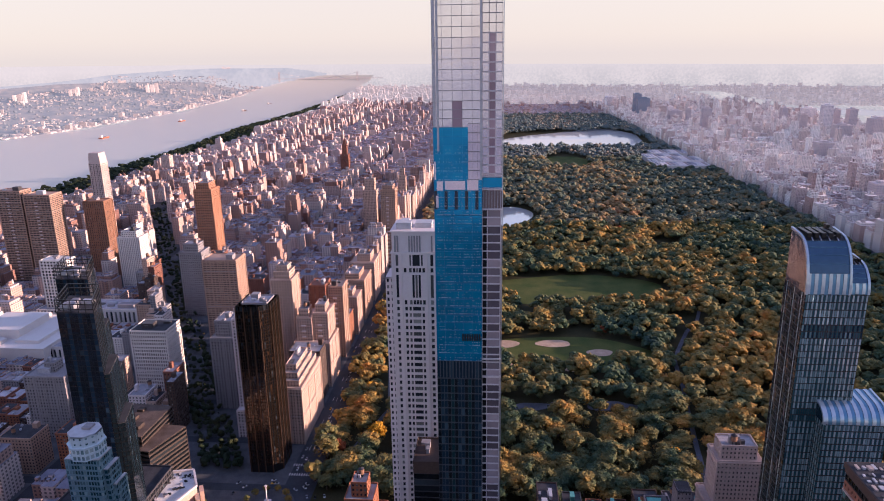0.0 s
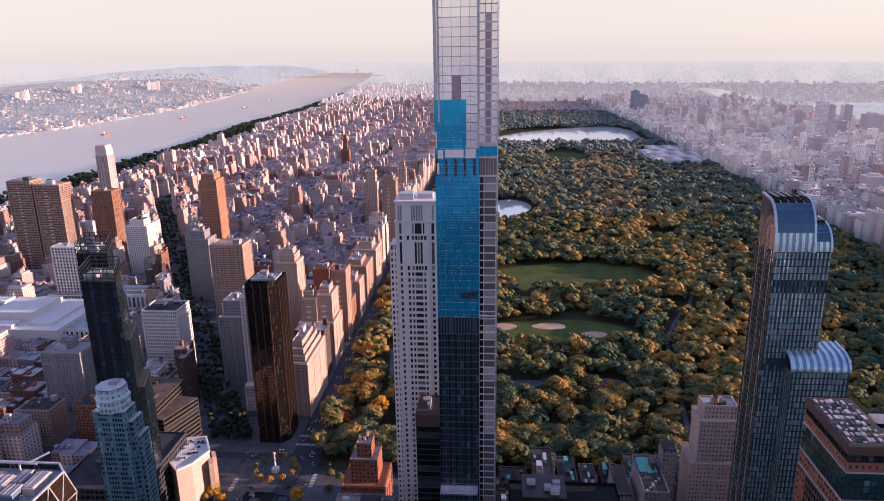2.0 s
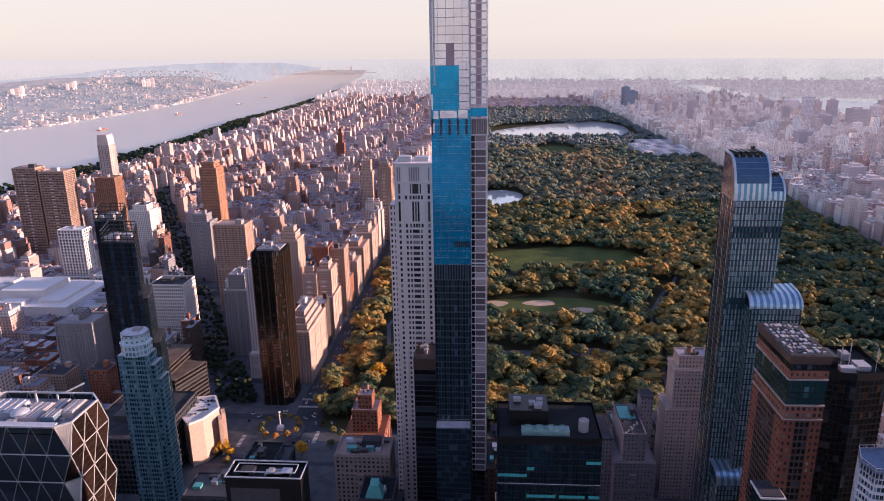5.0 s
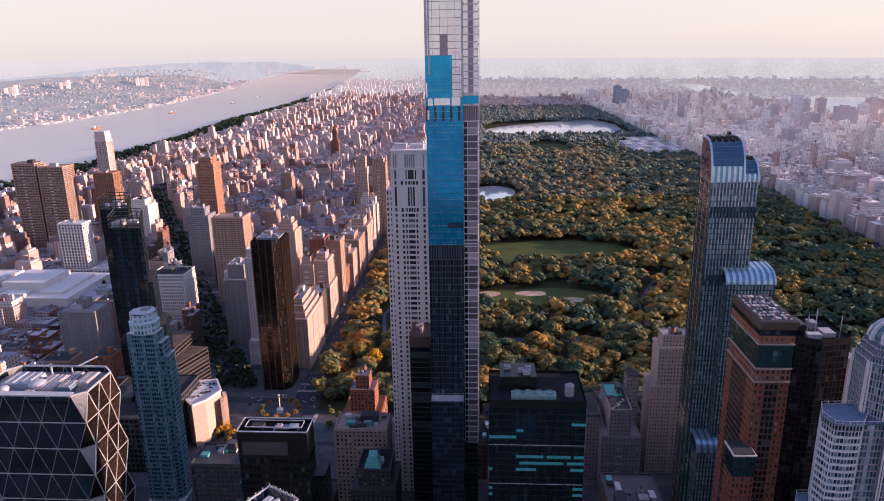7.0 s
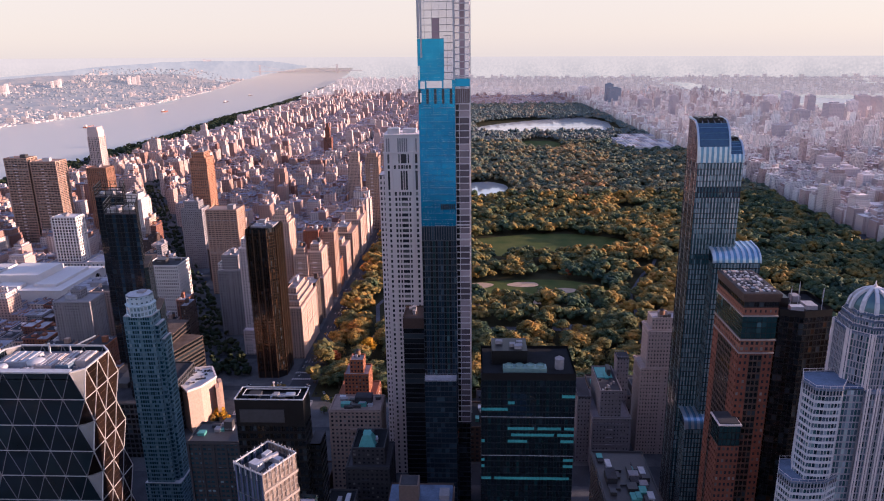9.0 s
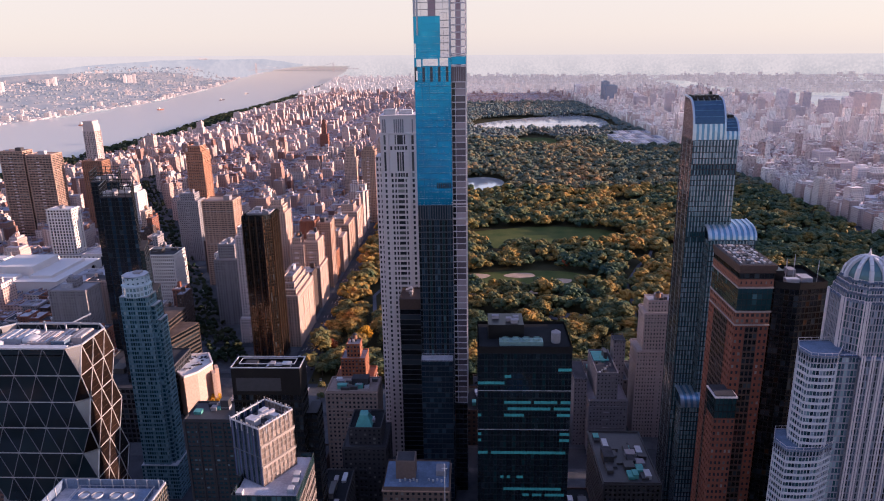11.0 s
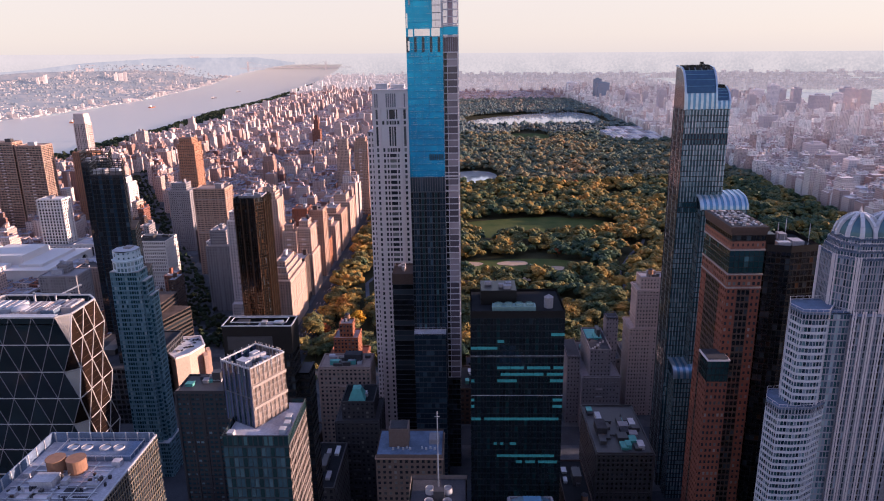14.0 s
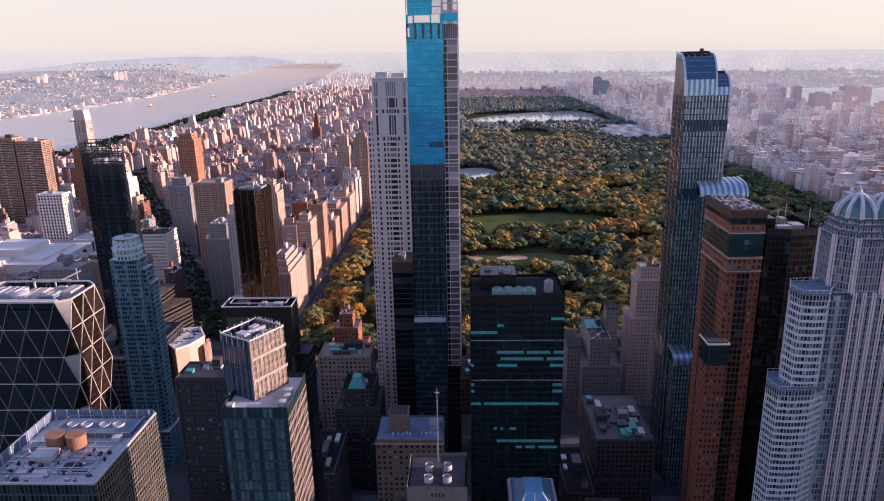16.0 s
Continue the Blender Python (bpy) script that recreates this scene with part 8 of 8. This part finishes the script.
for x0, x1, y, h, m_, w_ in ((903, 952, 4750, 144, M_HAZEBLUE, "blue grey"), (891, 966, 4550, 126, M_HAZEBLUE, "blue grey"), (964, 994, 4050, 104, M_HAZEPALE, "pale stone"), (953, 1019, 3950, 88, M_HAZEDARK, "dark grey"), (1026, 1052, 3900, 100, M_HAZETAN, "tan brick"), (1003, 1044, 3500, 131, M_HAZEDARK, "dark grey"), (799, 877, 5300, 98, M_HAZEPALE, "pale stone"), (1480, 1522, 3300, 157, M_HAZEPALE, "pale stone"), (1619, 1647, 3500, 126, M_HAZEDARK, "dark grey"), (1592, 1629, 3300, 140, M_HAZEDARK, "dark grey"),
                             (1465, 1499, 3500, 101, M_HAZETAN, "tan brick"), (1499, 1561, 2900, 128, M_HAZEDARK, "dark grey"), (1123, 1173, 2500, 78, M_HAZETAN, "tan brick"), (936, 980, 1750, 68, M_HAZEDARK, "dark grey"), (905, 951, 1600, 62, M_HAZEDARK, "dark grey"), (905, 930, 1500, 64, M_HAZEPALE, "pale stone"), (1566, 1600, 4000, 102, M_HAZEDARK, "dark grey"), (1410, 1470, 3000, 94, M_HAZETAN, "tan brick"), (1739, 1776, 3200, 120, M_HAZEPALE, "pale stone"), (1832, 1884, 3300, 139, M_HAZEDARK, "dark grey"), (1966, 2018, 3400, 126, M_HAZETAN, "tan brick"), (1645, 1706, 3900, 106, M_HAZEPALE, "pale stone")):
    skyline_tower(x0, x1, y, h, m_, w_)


# ---------- museum in the park ----------
root = thing("park_museum", (640, 2500, 0), "long pale museum with glass roofs at the park edge", "museum")
for x0, x1, y0, y1, z in ((545, 722, 2360, 2450, 20), (575, 722, 2450, 2560, 24), (548, 690, 2560, 2670, 18), (590, 722, 2670, 2770, 20), (548, 575, 2455, 2550, 15)):
    s = Shape()
    s.box(x0, x1, y0, y1, 0.9, z)
    part("wing", s, M_WHITE, root)
    for k in range(int((x1 - x0) / 12)):
        s = Shape()
        s.box(x0 + 4 + k * 12, x0 + 12 + k * 12, y0 + 6, y1 - 6, z, z + 3, taper=0.6)
        part("skylight", s, (M_ROOFLT, M_LIME, M_ROOF, M_WHITE, M_ROSYSTONE)[(k * 3 + int(y0)) % 5], root, "ridged skylight")


M_PATH = soil("path_asphalt", ((0.3, (0.09, 0.09, 0.105)), (0.7, (0.15, 0.15, 0.165))), 0.05)


# ---------- trees ----------
def ico():
    t = (1 + 5 ** 0.5) / 2
    v = np.array([(-1, t, 0), (1, t, 0), (-1, -t, 0), (1, -t, 0), (0, -1, t), (0, 1, t), (0, -1, -t), (0, 1, -t), (t, 0, -1), (t, 0, 1), (-t, 0, -1), (-t, 0, 1)]) / (1 + t * t) ** 0.5
    f = np.array([(0, 11, 5), (0, 5, 1), (0, 1, 7), (0, 7, 10), (0, 10, 11), (1, 5, 9), (5, 11, 4), (11, 10, 2), (10, 7, 6), (7, 1, 8), (3, 9, 4), (3, 4, 2), (3, 2, 6), (3, 6, 8), (3, 8, 9), (4, 9, 5), (2, 4, 11), (6, 2, 10), (8, 6, 7), (9, 8, 1)])
    return v, np.concatenate([f, f[:, 2:]], 1)


ICO_V, ICO_F = ico()
nrng = np.random.default_rng(5)


PATHS = (((196, 560), (206, 640), (216, 710), (228, 785), (230, 815), (234, 845), (247, 880), (262, 915), (275, 945), (300, 985), (316, 1030)), ((-150, 600), (-120, 700), (-135, 800), (-110, 900), (-130, 1050), (-100, 1250)))
YARDS = ((134, 718, 26, 13, 51), (40, 712, 22, 10, 52), (76, 716, 14, 9, 53))


def near_path(x, y):
    for line in PATHS:
        for (ax, ay), (bx, by) in zip(line[:-1], line[1:]):
            f = max(0.0, min(1.0, ((x - ax) * (bx - ax) + (y - ay) * (by - ay)) / ((bx - ax) ** 2 + (by - ay) ** 2)))
            if math.hypot(x - ax - f * (bx - ax), y - ay - f * (by - ay)) < 8:
                return True
    return any(((x - a) / (b + 4)) ** 2 + ((y - c) / (d + 4)) ** 2 < 1 for a, c, b, d, _ in YARDS)


for line in PATHS:
    s = Shape()
    for (ax, ay), (bx, by) in zip(line[:-1], line[1:]):
        d = math.hypot(bx - ax, by - ay)
        ox, oy = -(by - ay) / d * 2.6, (bx - ax) / d * 2.6
        s.add([(ax + ox, ay + oy, 1.25), (ax - ox, ay - oy, 1.25), (bx - ox, by - oy, 1.25), (bx + ox, by + oy, 1.25)], [(0, 1, 2, 3)])
    setting("park_path", s, M_PATH, "winding grey park path between trees", "path")
for cx, cy, rx, ry, sd in YARDS:
    setting("playground", blob(cx, cy, rx, ry, 1.25, 0.15, seed=sd), M_PATH, "grey playground clearing among the park trees", "playground")


def wood_spot(x, y):
    return not near_path(x, y) and PARK_W - 6 < x < PARK_E - 4 and PARK_S + 6 < y < PARK_N and not (x < -150 and y < 545) and not any(((x - a) / b) ** 2 + ((y - c) / d) ** 2 < 1 for a, c, b, d in CLEAR)


OCT_V = np.array([(1, 0, 0), (-1, 0, 0), (0, 1, 0), (0, -1, 0), (0, 0, 1), (0, 0, -1)], float)
OCT_F = np.array([(0, 2, 4, 4), (2, 1, 4, 4), (1, 3, 4, 4), (3, 0, 4, 4), (2, 0, 5, 5), (1, 2, 5, 5), (3, 1, 5, 5), (0, 3, 5, 5)])


def lumpy_crown(s, x, y, r, h, clumps, rg, base=0.0, fine=True):
    """A broad crown of overlapping uneven clumps, denser towards its top."""
    v, f = (ICO_V, ICO_F) if fine else (OCT_V, OCT_F)
    k = len(v)
    e = np.concatenate([[0.9], rg.uniform(-0.35, 0.95, clumps - 1)])
    a = np.arange(clumps) * 2.4 + rg.uniform(0, 6.28)
    q = r * 0.78 * np.sqrt(1 - e * e) * rg.uniform(0.75, 1.05, clumps)
    c = np.stack([x + q * np.cos(a), y + q * np.sin(a), base + h * 0.60 + h * 0.27 * e], 1)
    size = r * rg.uniform(0.42, 0.62, clumps) * (8.0 / (clumps + 3)) ** 0.4
    out = c[:, None] + v[None] * size[:, None, None] * rg.uniform(0.62, 1.3, (clumps, k, 1)) * np.array((1.05, 1.05, 0.82))
    s.add(out.reshape(-1, 3), (np.arange(clumps)[:, None, None] * k + f[None]).reshape(-1, 4))


def crown_clumps(s, x, y, r, h, clumps, rg, size=(0.28, 0.5), base=0.0):
    """A crown of uneven leaf clumps over a dome round (x, y)."""
    for k in range(clumps):
        a, e = rg.uniform(0, 6.28), rg.uniform(-0.25, 1.0)
        q = r * 0.72 * math.sqrt(max(0.0, 1 - e * e)) * rg.uniform(0.6, 1.05)
        c = np.array((x + q * math.cos(a), y + q * math.sin(a), base + h * 0.56 + h * 0.32 * e))
        k2 = r * rg.uniform(*size)
        s.add(c + ICO_V * k2 * rg.uniform(0.65, 1.3, (12, 1)) * np.array((1, 1, 0.8)), ICO_F)


# trees of the south end, one by one
def tree_kind(seed, leaf=None):
    rg = np.random.default_rng(seed)
    crown, trunk = Shape(), Shape()
    r, h = 7.5, 16.0
    crown_clumps(crown, 0, 0, r, h, 30, rg, (0.2, 0.4))
    for k in range(130):
        a, e = rg.uniform(0, 6.28), rg.uniform(-0.4, 1.0)
        q = r * 0.95 * math.sqrt(max(0.0, 1 - e * e)) * rg.uniform(0.75, 1.1)
        c = np.array((q * math.cos(a), q * math.sin(a), h * 0.56 + h * 0.42 * e))
        t = rg.normal(0, 0.55, (4, 3))
        crown.add(c + t, [(0, 1, 2, 3)])
    trunk.drum(0, 0, 0, h * 0.45, 0.42, 0.28, 8)
    for k in range(5):
        a = k * 1.26 + rg.uniform(0, 0.5)
        trunk.beam((0, 0, h * 0.3), (3.2 * math.cos(a), 3.2 * math.sin(a), h * 0.6), 0.16)
    return crown.mesh("crown", leaf or M_LEAF), trunk.mesh("trunk", M_BARK)


KINDS = [tree_kind(40 + k) for k in range(6)]
KINDS += [tree_kind(60, M_GOLD), tree_kind(61, M_REDLEAF)]
SPOTS = ((-122, 627, 6, 1.5), (-168, 778, 6, 1.0), (-155, 690, 6, 0.9), (-150, 742, 6, 0.8), (-158, 604, 7, 1.1), (152, 925, 7, 1.0), (150, 930, 6, 0.8), (176, 606, 6, 1.1), (-247, 476, 6, 0.9), (-171, 475, 6, 0.9), (-238, 470, 6, 0.6), (268, 1490, 7, 1.5), (-140, 645, 0, 1.4), (-146, 686, 2, 1.5))


def park_tree(x, y, k, size, tall):
    crown, trunk = KINDS[k]
    word = {6: "broad park tree in golden yellow leaf", 7: "broad park tree in russet leaf"}.get(k, "broad park tree in autumn leaf, green to orange")
    root = thing("park_tree", (x, y, 0.9), word, "tree", "park trees")
    root.rotation_euler[2], root.scale = nrng.uniform(0, 6.28), (size, size, size * tall)
    for nm, me in (("trunk", trunk), ("crown", crown)):
        ob = new(nm, me)
        ob.parent = root


for x, y, k, size in SPOTS:
    park_tree(x, y, k, size, 1.0)
woods, far_woods, hazy_woods, singles = Shape(), Shape(), Shape(), len(SPOTS)
yy = PARK_S + 6
while yy < PARK_N:
    step = 16.0 if yy < 1000 else 17.0 if yy < 1700 else 18 if yy < 2600 else 21
    for xx in np.arange(PARK_W - 5, PARK_E, step):
        x, y = xx + nrng.uniform(-6, 6), yy + nrng.uniform(-6, 6)
        gap = noise.noise(Vector((x * 0.013, y * 0.013, 3.0))) + 0.5 * noise.noise(Vector((x * 0.035, y * 0.035, 9.0)))
        if wood_spot(x, y) and nrng.random() < 0.92 and gap > -0.46:
            r = step * (0.46 + 0.42 * nrng.random() ** 1.6)
            h = 5 + r * nrng.uniform(0.95, 1.75) + 5 * gap
            if singles < 300 and y < 720 and -170 < x < 260:
                park_tree(x, y, int(nrng.integers(0, 6)), r / 6.4, h / 16.0 * 6.4 / r)
                singles += 1
            elif y < 1020:
                lumpy_crown(woods, x, y, r, h, 13, nrng, 0.9)
            elif y < 1700:
                lumpy_crown(woods if y < 1550 else far_woods, x, y, r, h, 8, nrng, 0.9)
            elif y < 2600:
                lumpy_crown(far_woods, x, y, r, h, 4, nrng, 0.9)
            else:
                lumpy_crown(hazy_woods, x, y, r, h, 4, nrng, 0.9, False)
    yy += step * 0.92
tagged(new("woodland", bent(woods).mesh("woodland", M_LEAF)), "dense autumn woodland crowns in green, olive and orange", "trees", kind="stuff")
river_trees = Shape()
for k in range(560):
    y = float(nrng.uniform(1550, 4300))
    x = float(nrng.uniform(east_shore(y) + 8, -1262 if y < 3700 else -1385))
    lumpy_crown(river_trees, x, y, float(nrng.uniform(8, 13)), float(nrng.uniform(13, 20)), 4, nrng, 0.9)
tagged(new("riverside_woodland", bent(river_trees).mesh("riverside_woodland", M_GREENLEAF)), "dark green trees along the river bank", "trees", kind="stuff")
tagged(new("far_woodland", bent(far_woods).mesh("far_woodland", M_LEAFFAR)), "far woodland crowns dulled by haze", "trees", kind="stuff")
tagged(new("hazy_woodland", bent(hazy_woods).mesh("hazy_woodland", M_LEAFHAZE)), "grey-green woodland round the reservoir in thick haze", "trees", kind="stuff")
strip = Shape()
for k in range(800):
    y = nrng.uniform(900, 8000)
    x = east_shore(y) + nrng.uniform(8, 70)
    crown_clumps(strip, x, y, nrng.uniform(7, 12), nrng.uniform(10, 16), 3, nrng, (0.5, 0.7))
for k in range(640):
    y = 575 + 1900 * nrng.random() ** 1.6
    x = broadway(y) + nrng.choice((-17, -5, 5, 17)) + nrng.uniform(-2, 2)
    crown_clumps(strip, x, y, nrng.uniform(3.5, 6), nrng.uniform(7, 12), 2, nrng, (0.5, 0.7))
tagged(new("street_and_shore_trees", bent(strip).mesh("street_and_shore_trees", M_GREENLEAF, True)), "dark green trees along shores and avenues", "trees", kind="stuff")
strip = Shape()
for k in range(1700):
    y = nrng.uniform(3000, 10500)
    x = west_shore(y) - nrng.uniform(60, 2300)
    crown_clumps(strip, x, y, nrng.uniform(8, 20), nrng.uniform(8, 15), 1, nrng, (0.6, 0.9), hill(x, y))
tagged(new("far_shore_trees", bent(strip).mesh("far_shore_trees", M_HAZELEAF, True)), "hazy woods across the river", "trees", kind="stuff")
# ---------- river craft, bridge, ridge ----------
def barge(x, y, length, mat, word):
    root = thing("barge", (x, y, 1.0), "%s barge lying on the river" % word, "ship", "river craft")
    s = Shape()
    v = [(x - 9, y - length / 2, 1.0), (x + 9, y - length / 2, 1.0), (x + 9, y + length / 2 - 10, 1.0), (x, y + length / 2, 1.0), (x - 9, y + length / 2 - 10, 1.0)]
    s.prism([p[:2] for p in v], 1.0, 7.0)
    root.location = bend([(x, y, 1.0)])[0]
    hull = part("hull", bent(s), mat, root)
    s = Shape()
    s.box(x - 6, x + 6, y - length / 2 + 4, y - length / 2 + 18, 7, 18)
    part("deckhouse", bent(s), M_WHITE, root)
    s = Shape()
    s.box(x - 7, x + 7, y - length / 2 + 24, y + length / 2 - 16, 7, 8.6)
    part("hatch", bent(s), M_GREY, root)


for x, y, n_, m_, w_ in ((-2069, 3510, 85, M_ORANGE, "red"), (-2108, 4535, 80, M_ORANGE, "red"), (-2020, 5477, 90, M_BROWN, "dark"), (-2108, 6391, 110, M_BROWN, "dark"), (-2660, 3859, 130, M_BROWN, "dark"), (-2600, 4338, 120, M_GREY, "grey")):
    barge(x, y, n_, m_, w_)

s = bent(blob(2400, 5050, 360, 420, 12.0, 0.1, 40, 41))
setting("east_river_water", s, M_LAKE, "far glint of river water to the east", "water")
root = thing("suspension_bridge", bend([(-3280, 12950, 0)])[0], "far grey suspension bridge across the river", "bridge")
A, B = Vector((-4420, 12620, 66)), Vector((-2150, 13280, 66))
for f in (0.2, 0.8):
    s = Shape()
    q = A.lerp(B, f)
    s.box(q.x - 14, q.x - 4, q.y - 8, q.y + 8, 0, 184)
    s.box(q.x + 4, q.x + 14, q.y - 8, q.y + 8, 0, 184)
    s.box(q.x - 14, q.x + 14, q.y - 8, q.y + 8, 168, 180)
    part("bridge_tower", bent(s), D_FAR, root)
for k in range(12):
    s = Shape()
    s.beam(A.lerp(B, k / 12), A.lerp(B, (k + 1) / 12), 5)
    part("deck_span", bent(s), D_FAR, root)
s = Shape()
for k in range(16):
    f0, f1 = 0.2 + 0.6 * k / 16, 0.2 + 0.6 * (k + 1) / 16
    p, q = A.lerp(B, f0), A.lerp(B, f1)
    p.z, q.z = (78 + 102 * (2 * (f - 0.5) / 0.6) ** 2 for f in (f0, f1))
    s.beam(p, q, 2.2)
part("cable", bent(s), D_FAR, root)
# ---------- the circle, road marks, cars ----------
setting("circle_plaza", blob(-205, 520, 62, 58, 0.58, 0.02, 48, 31), M_ASPHALT, "dark asphalt ring of the traffic circle", "road")
setting("circle_island", blob(-205, 520, 24, 24, 0.9, 0.0, 36, 32), M_PAVE, "round paved island of the traffic circle", "pavement")
root = thing("monument_column", (-205, 520, 0.9), "tall slender stone monument column on the circle", "monument")
s = Shape()
s.box(-208, -202, 517, 523, 0.9, 5)
part("plinth", s, M_LIME, root)
s = Shape()
s.drum(-205, 520, 5, 20, 0.7, 0.5, 12)
s.drum(-205, 520, 20, 21, 1.3, 1.3, 12)
part("shaft", s, M_LIME, root)
for x0, y0, along in ((-199, 566, 0), (-199, 582, 0), (-300, 600, 0), (-240, 488, 1), (-168, 498, 1), (-215, 452, 0)):
    s = Shape()
    for k in range(9):
        a, b = (x0 + k * 2.4, y0) if not along else (x0, y0 + k * 2.4)
        s.box(a, a + (1.0 if not along else 4), b, b + (4 if not along else 1.0), 0.66, 0.70)
    tagged(setting("crosswalk", s, M_WHITE, "white striped crosswalk on the asphalt", "road mark"), group="crosswalks")
for k in range(11):
    a = k * 0.571 + 0.2
    park_tree(-205 + 19 * math.cos(a), 520 + 19 * math.sin(a), k % 6, 0.5, 1.0)
for x, y in ((-262, 512), (-258, 500), (-252, 470), (-150, 512), (-140, 506), (-128, 500), (-146, 488), (-236, 455)):
    park_tree(x, y, int(abs(x)) % 6, 0.62, 1.0)
for k in range(26):
    y = 585 + k * 26
    for x in (-186.5, -181.5, -190.8):
        if k % 2 or x == -186.5:
            s = Shape()
            s.box(x, x + 0.35, y, y + 9, 0.66, 0.70)
            tagged(setting("lane_mark", s, M_WHITE, "white lane mark on the asphalt", "road mark"), group="lane marks")


def car_meshes(mat):
    out = []
    s = Shape()
    s.box(-0.95, 0.95, -2.3, 2.3, 0.35, 0.85, bottom=True)
    s.box(-0.9, 0.9, -2.2, 2.2, 0.85, 0.95, taper=0.94)
    out.append(("body", s.mesh("body", mat)))
    s = Shape()
    s.box(-0.82, 0.82, -1.5, 0.9, 0.95, 1.5, taper=0.8)
    out.append(("cabin", s.mesh("cabin", G_BLACK)))
    for x in (-0.85, 0.85):
        for y in (-1.4, 1.4):
            s = Shape()
            s.box(x - 0.12, x + 0.12, y - 0.33, y + 0.33, 0.0, 0.66, bottom=True)
            out.append(("wheel", s.mesh("wheel", M_ROOFDK)))
    return out


CARS = []
for nm, rgb, word in (("white_paint", (0.75, 0.74, 0.74), "white"), ("yellow_paint", (0.75, 0.42, 0.04), "yellow"), ("black_paint", (0.03, 0.03, 0.035), "black"), ("silver_paint", (0.45, 0.46, 0.48), "silver")):
    m, n, l, p = material(nm, 0.3)
    p.inputs["Base Color"].default_value = (*rgb, 1)
    CARS.append((car_meshes(m), word))
crng = random.Random(31)
for k in range(84):
    meshes, word = crng.choice((CARS[0], CARS[0], CARS[1], CARS[2], CARS[3]))
    if k < 46:
        x, y, a = crng.choice((-197.5, -193.6, -188.8, -184.6, -178.0)) + crng.uniform(-0.4, 0.4), 575 + 500 * crng.random() ** 1.7, 0
    elif k < 62:
        y = crng.uniform(560, 1000)
        x, a = broadway(y) + crng.choice((-23, -11, 11, 23)), 28
    else:
        b = crng.uniform(0, 6.28)
        q = crng.uniform(30, 52)
        x, y, a = -205 + q * math.cos(b), 520 + q * math.sin(b), math.degrees(b)
    if not is_free(x - 3, x + 3, y - 3, y + 3):
        continue
    root = thing("car", (x, y, 0.62), "small %s car on the road" % word, "car", "cars")
    root.rotation_euler[2] = radians(a)
    for nm, me in meshes:
        ob = new(nm, me)
        ob.parent = root
print("singles", singles, single, "objects", len(bpy.data.objects), "faces", sum(len(o.data.polygons) for o in bpy.data.objects if o.type == "MESH"))
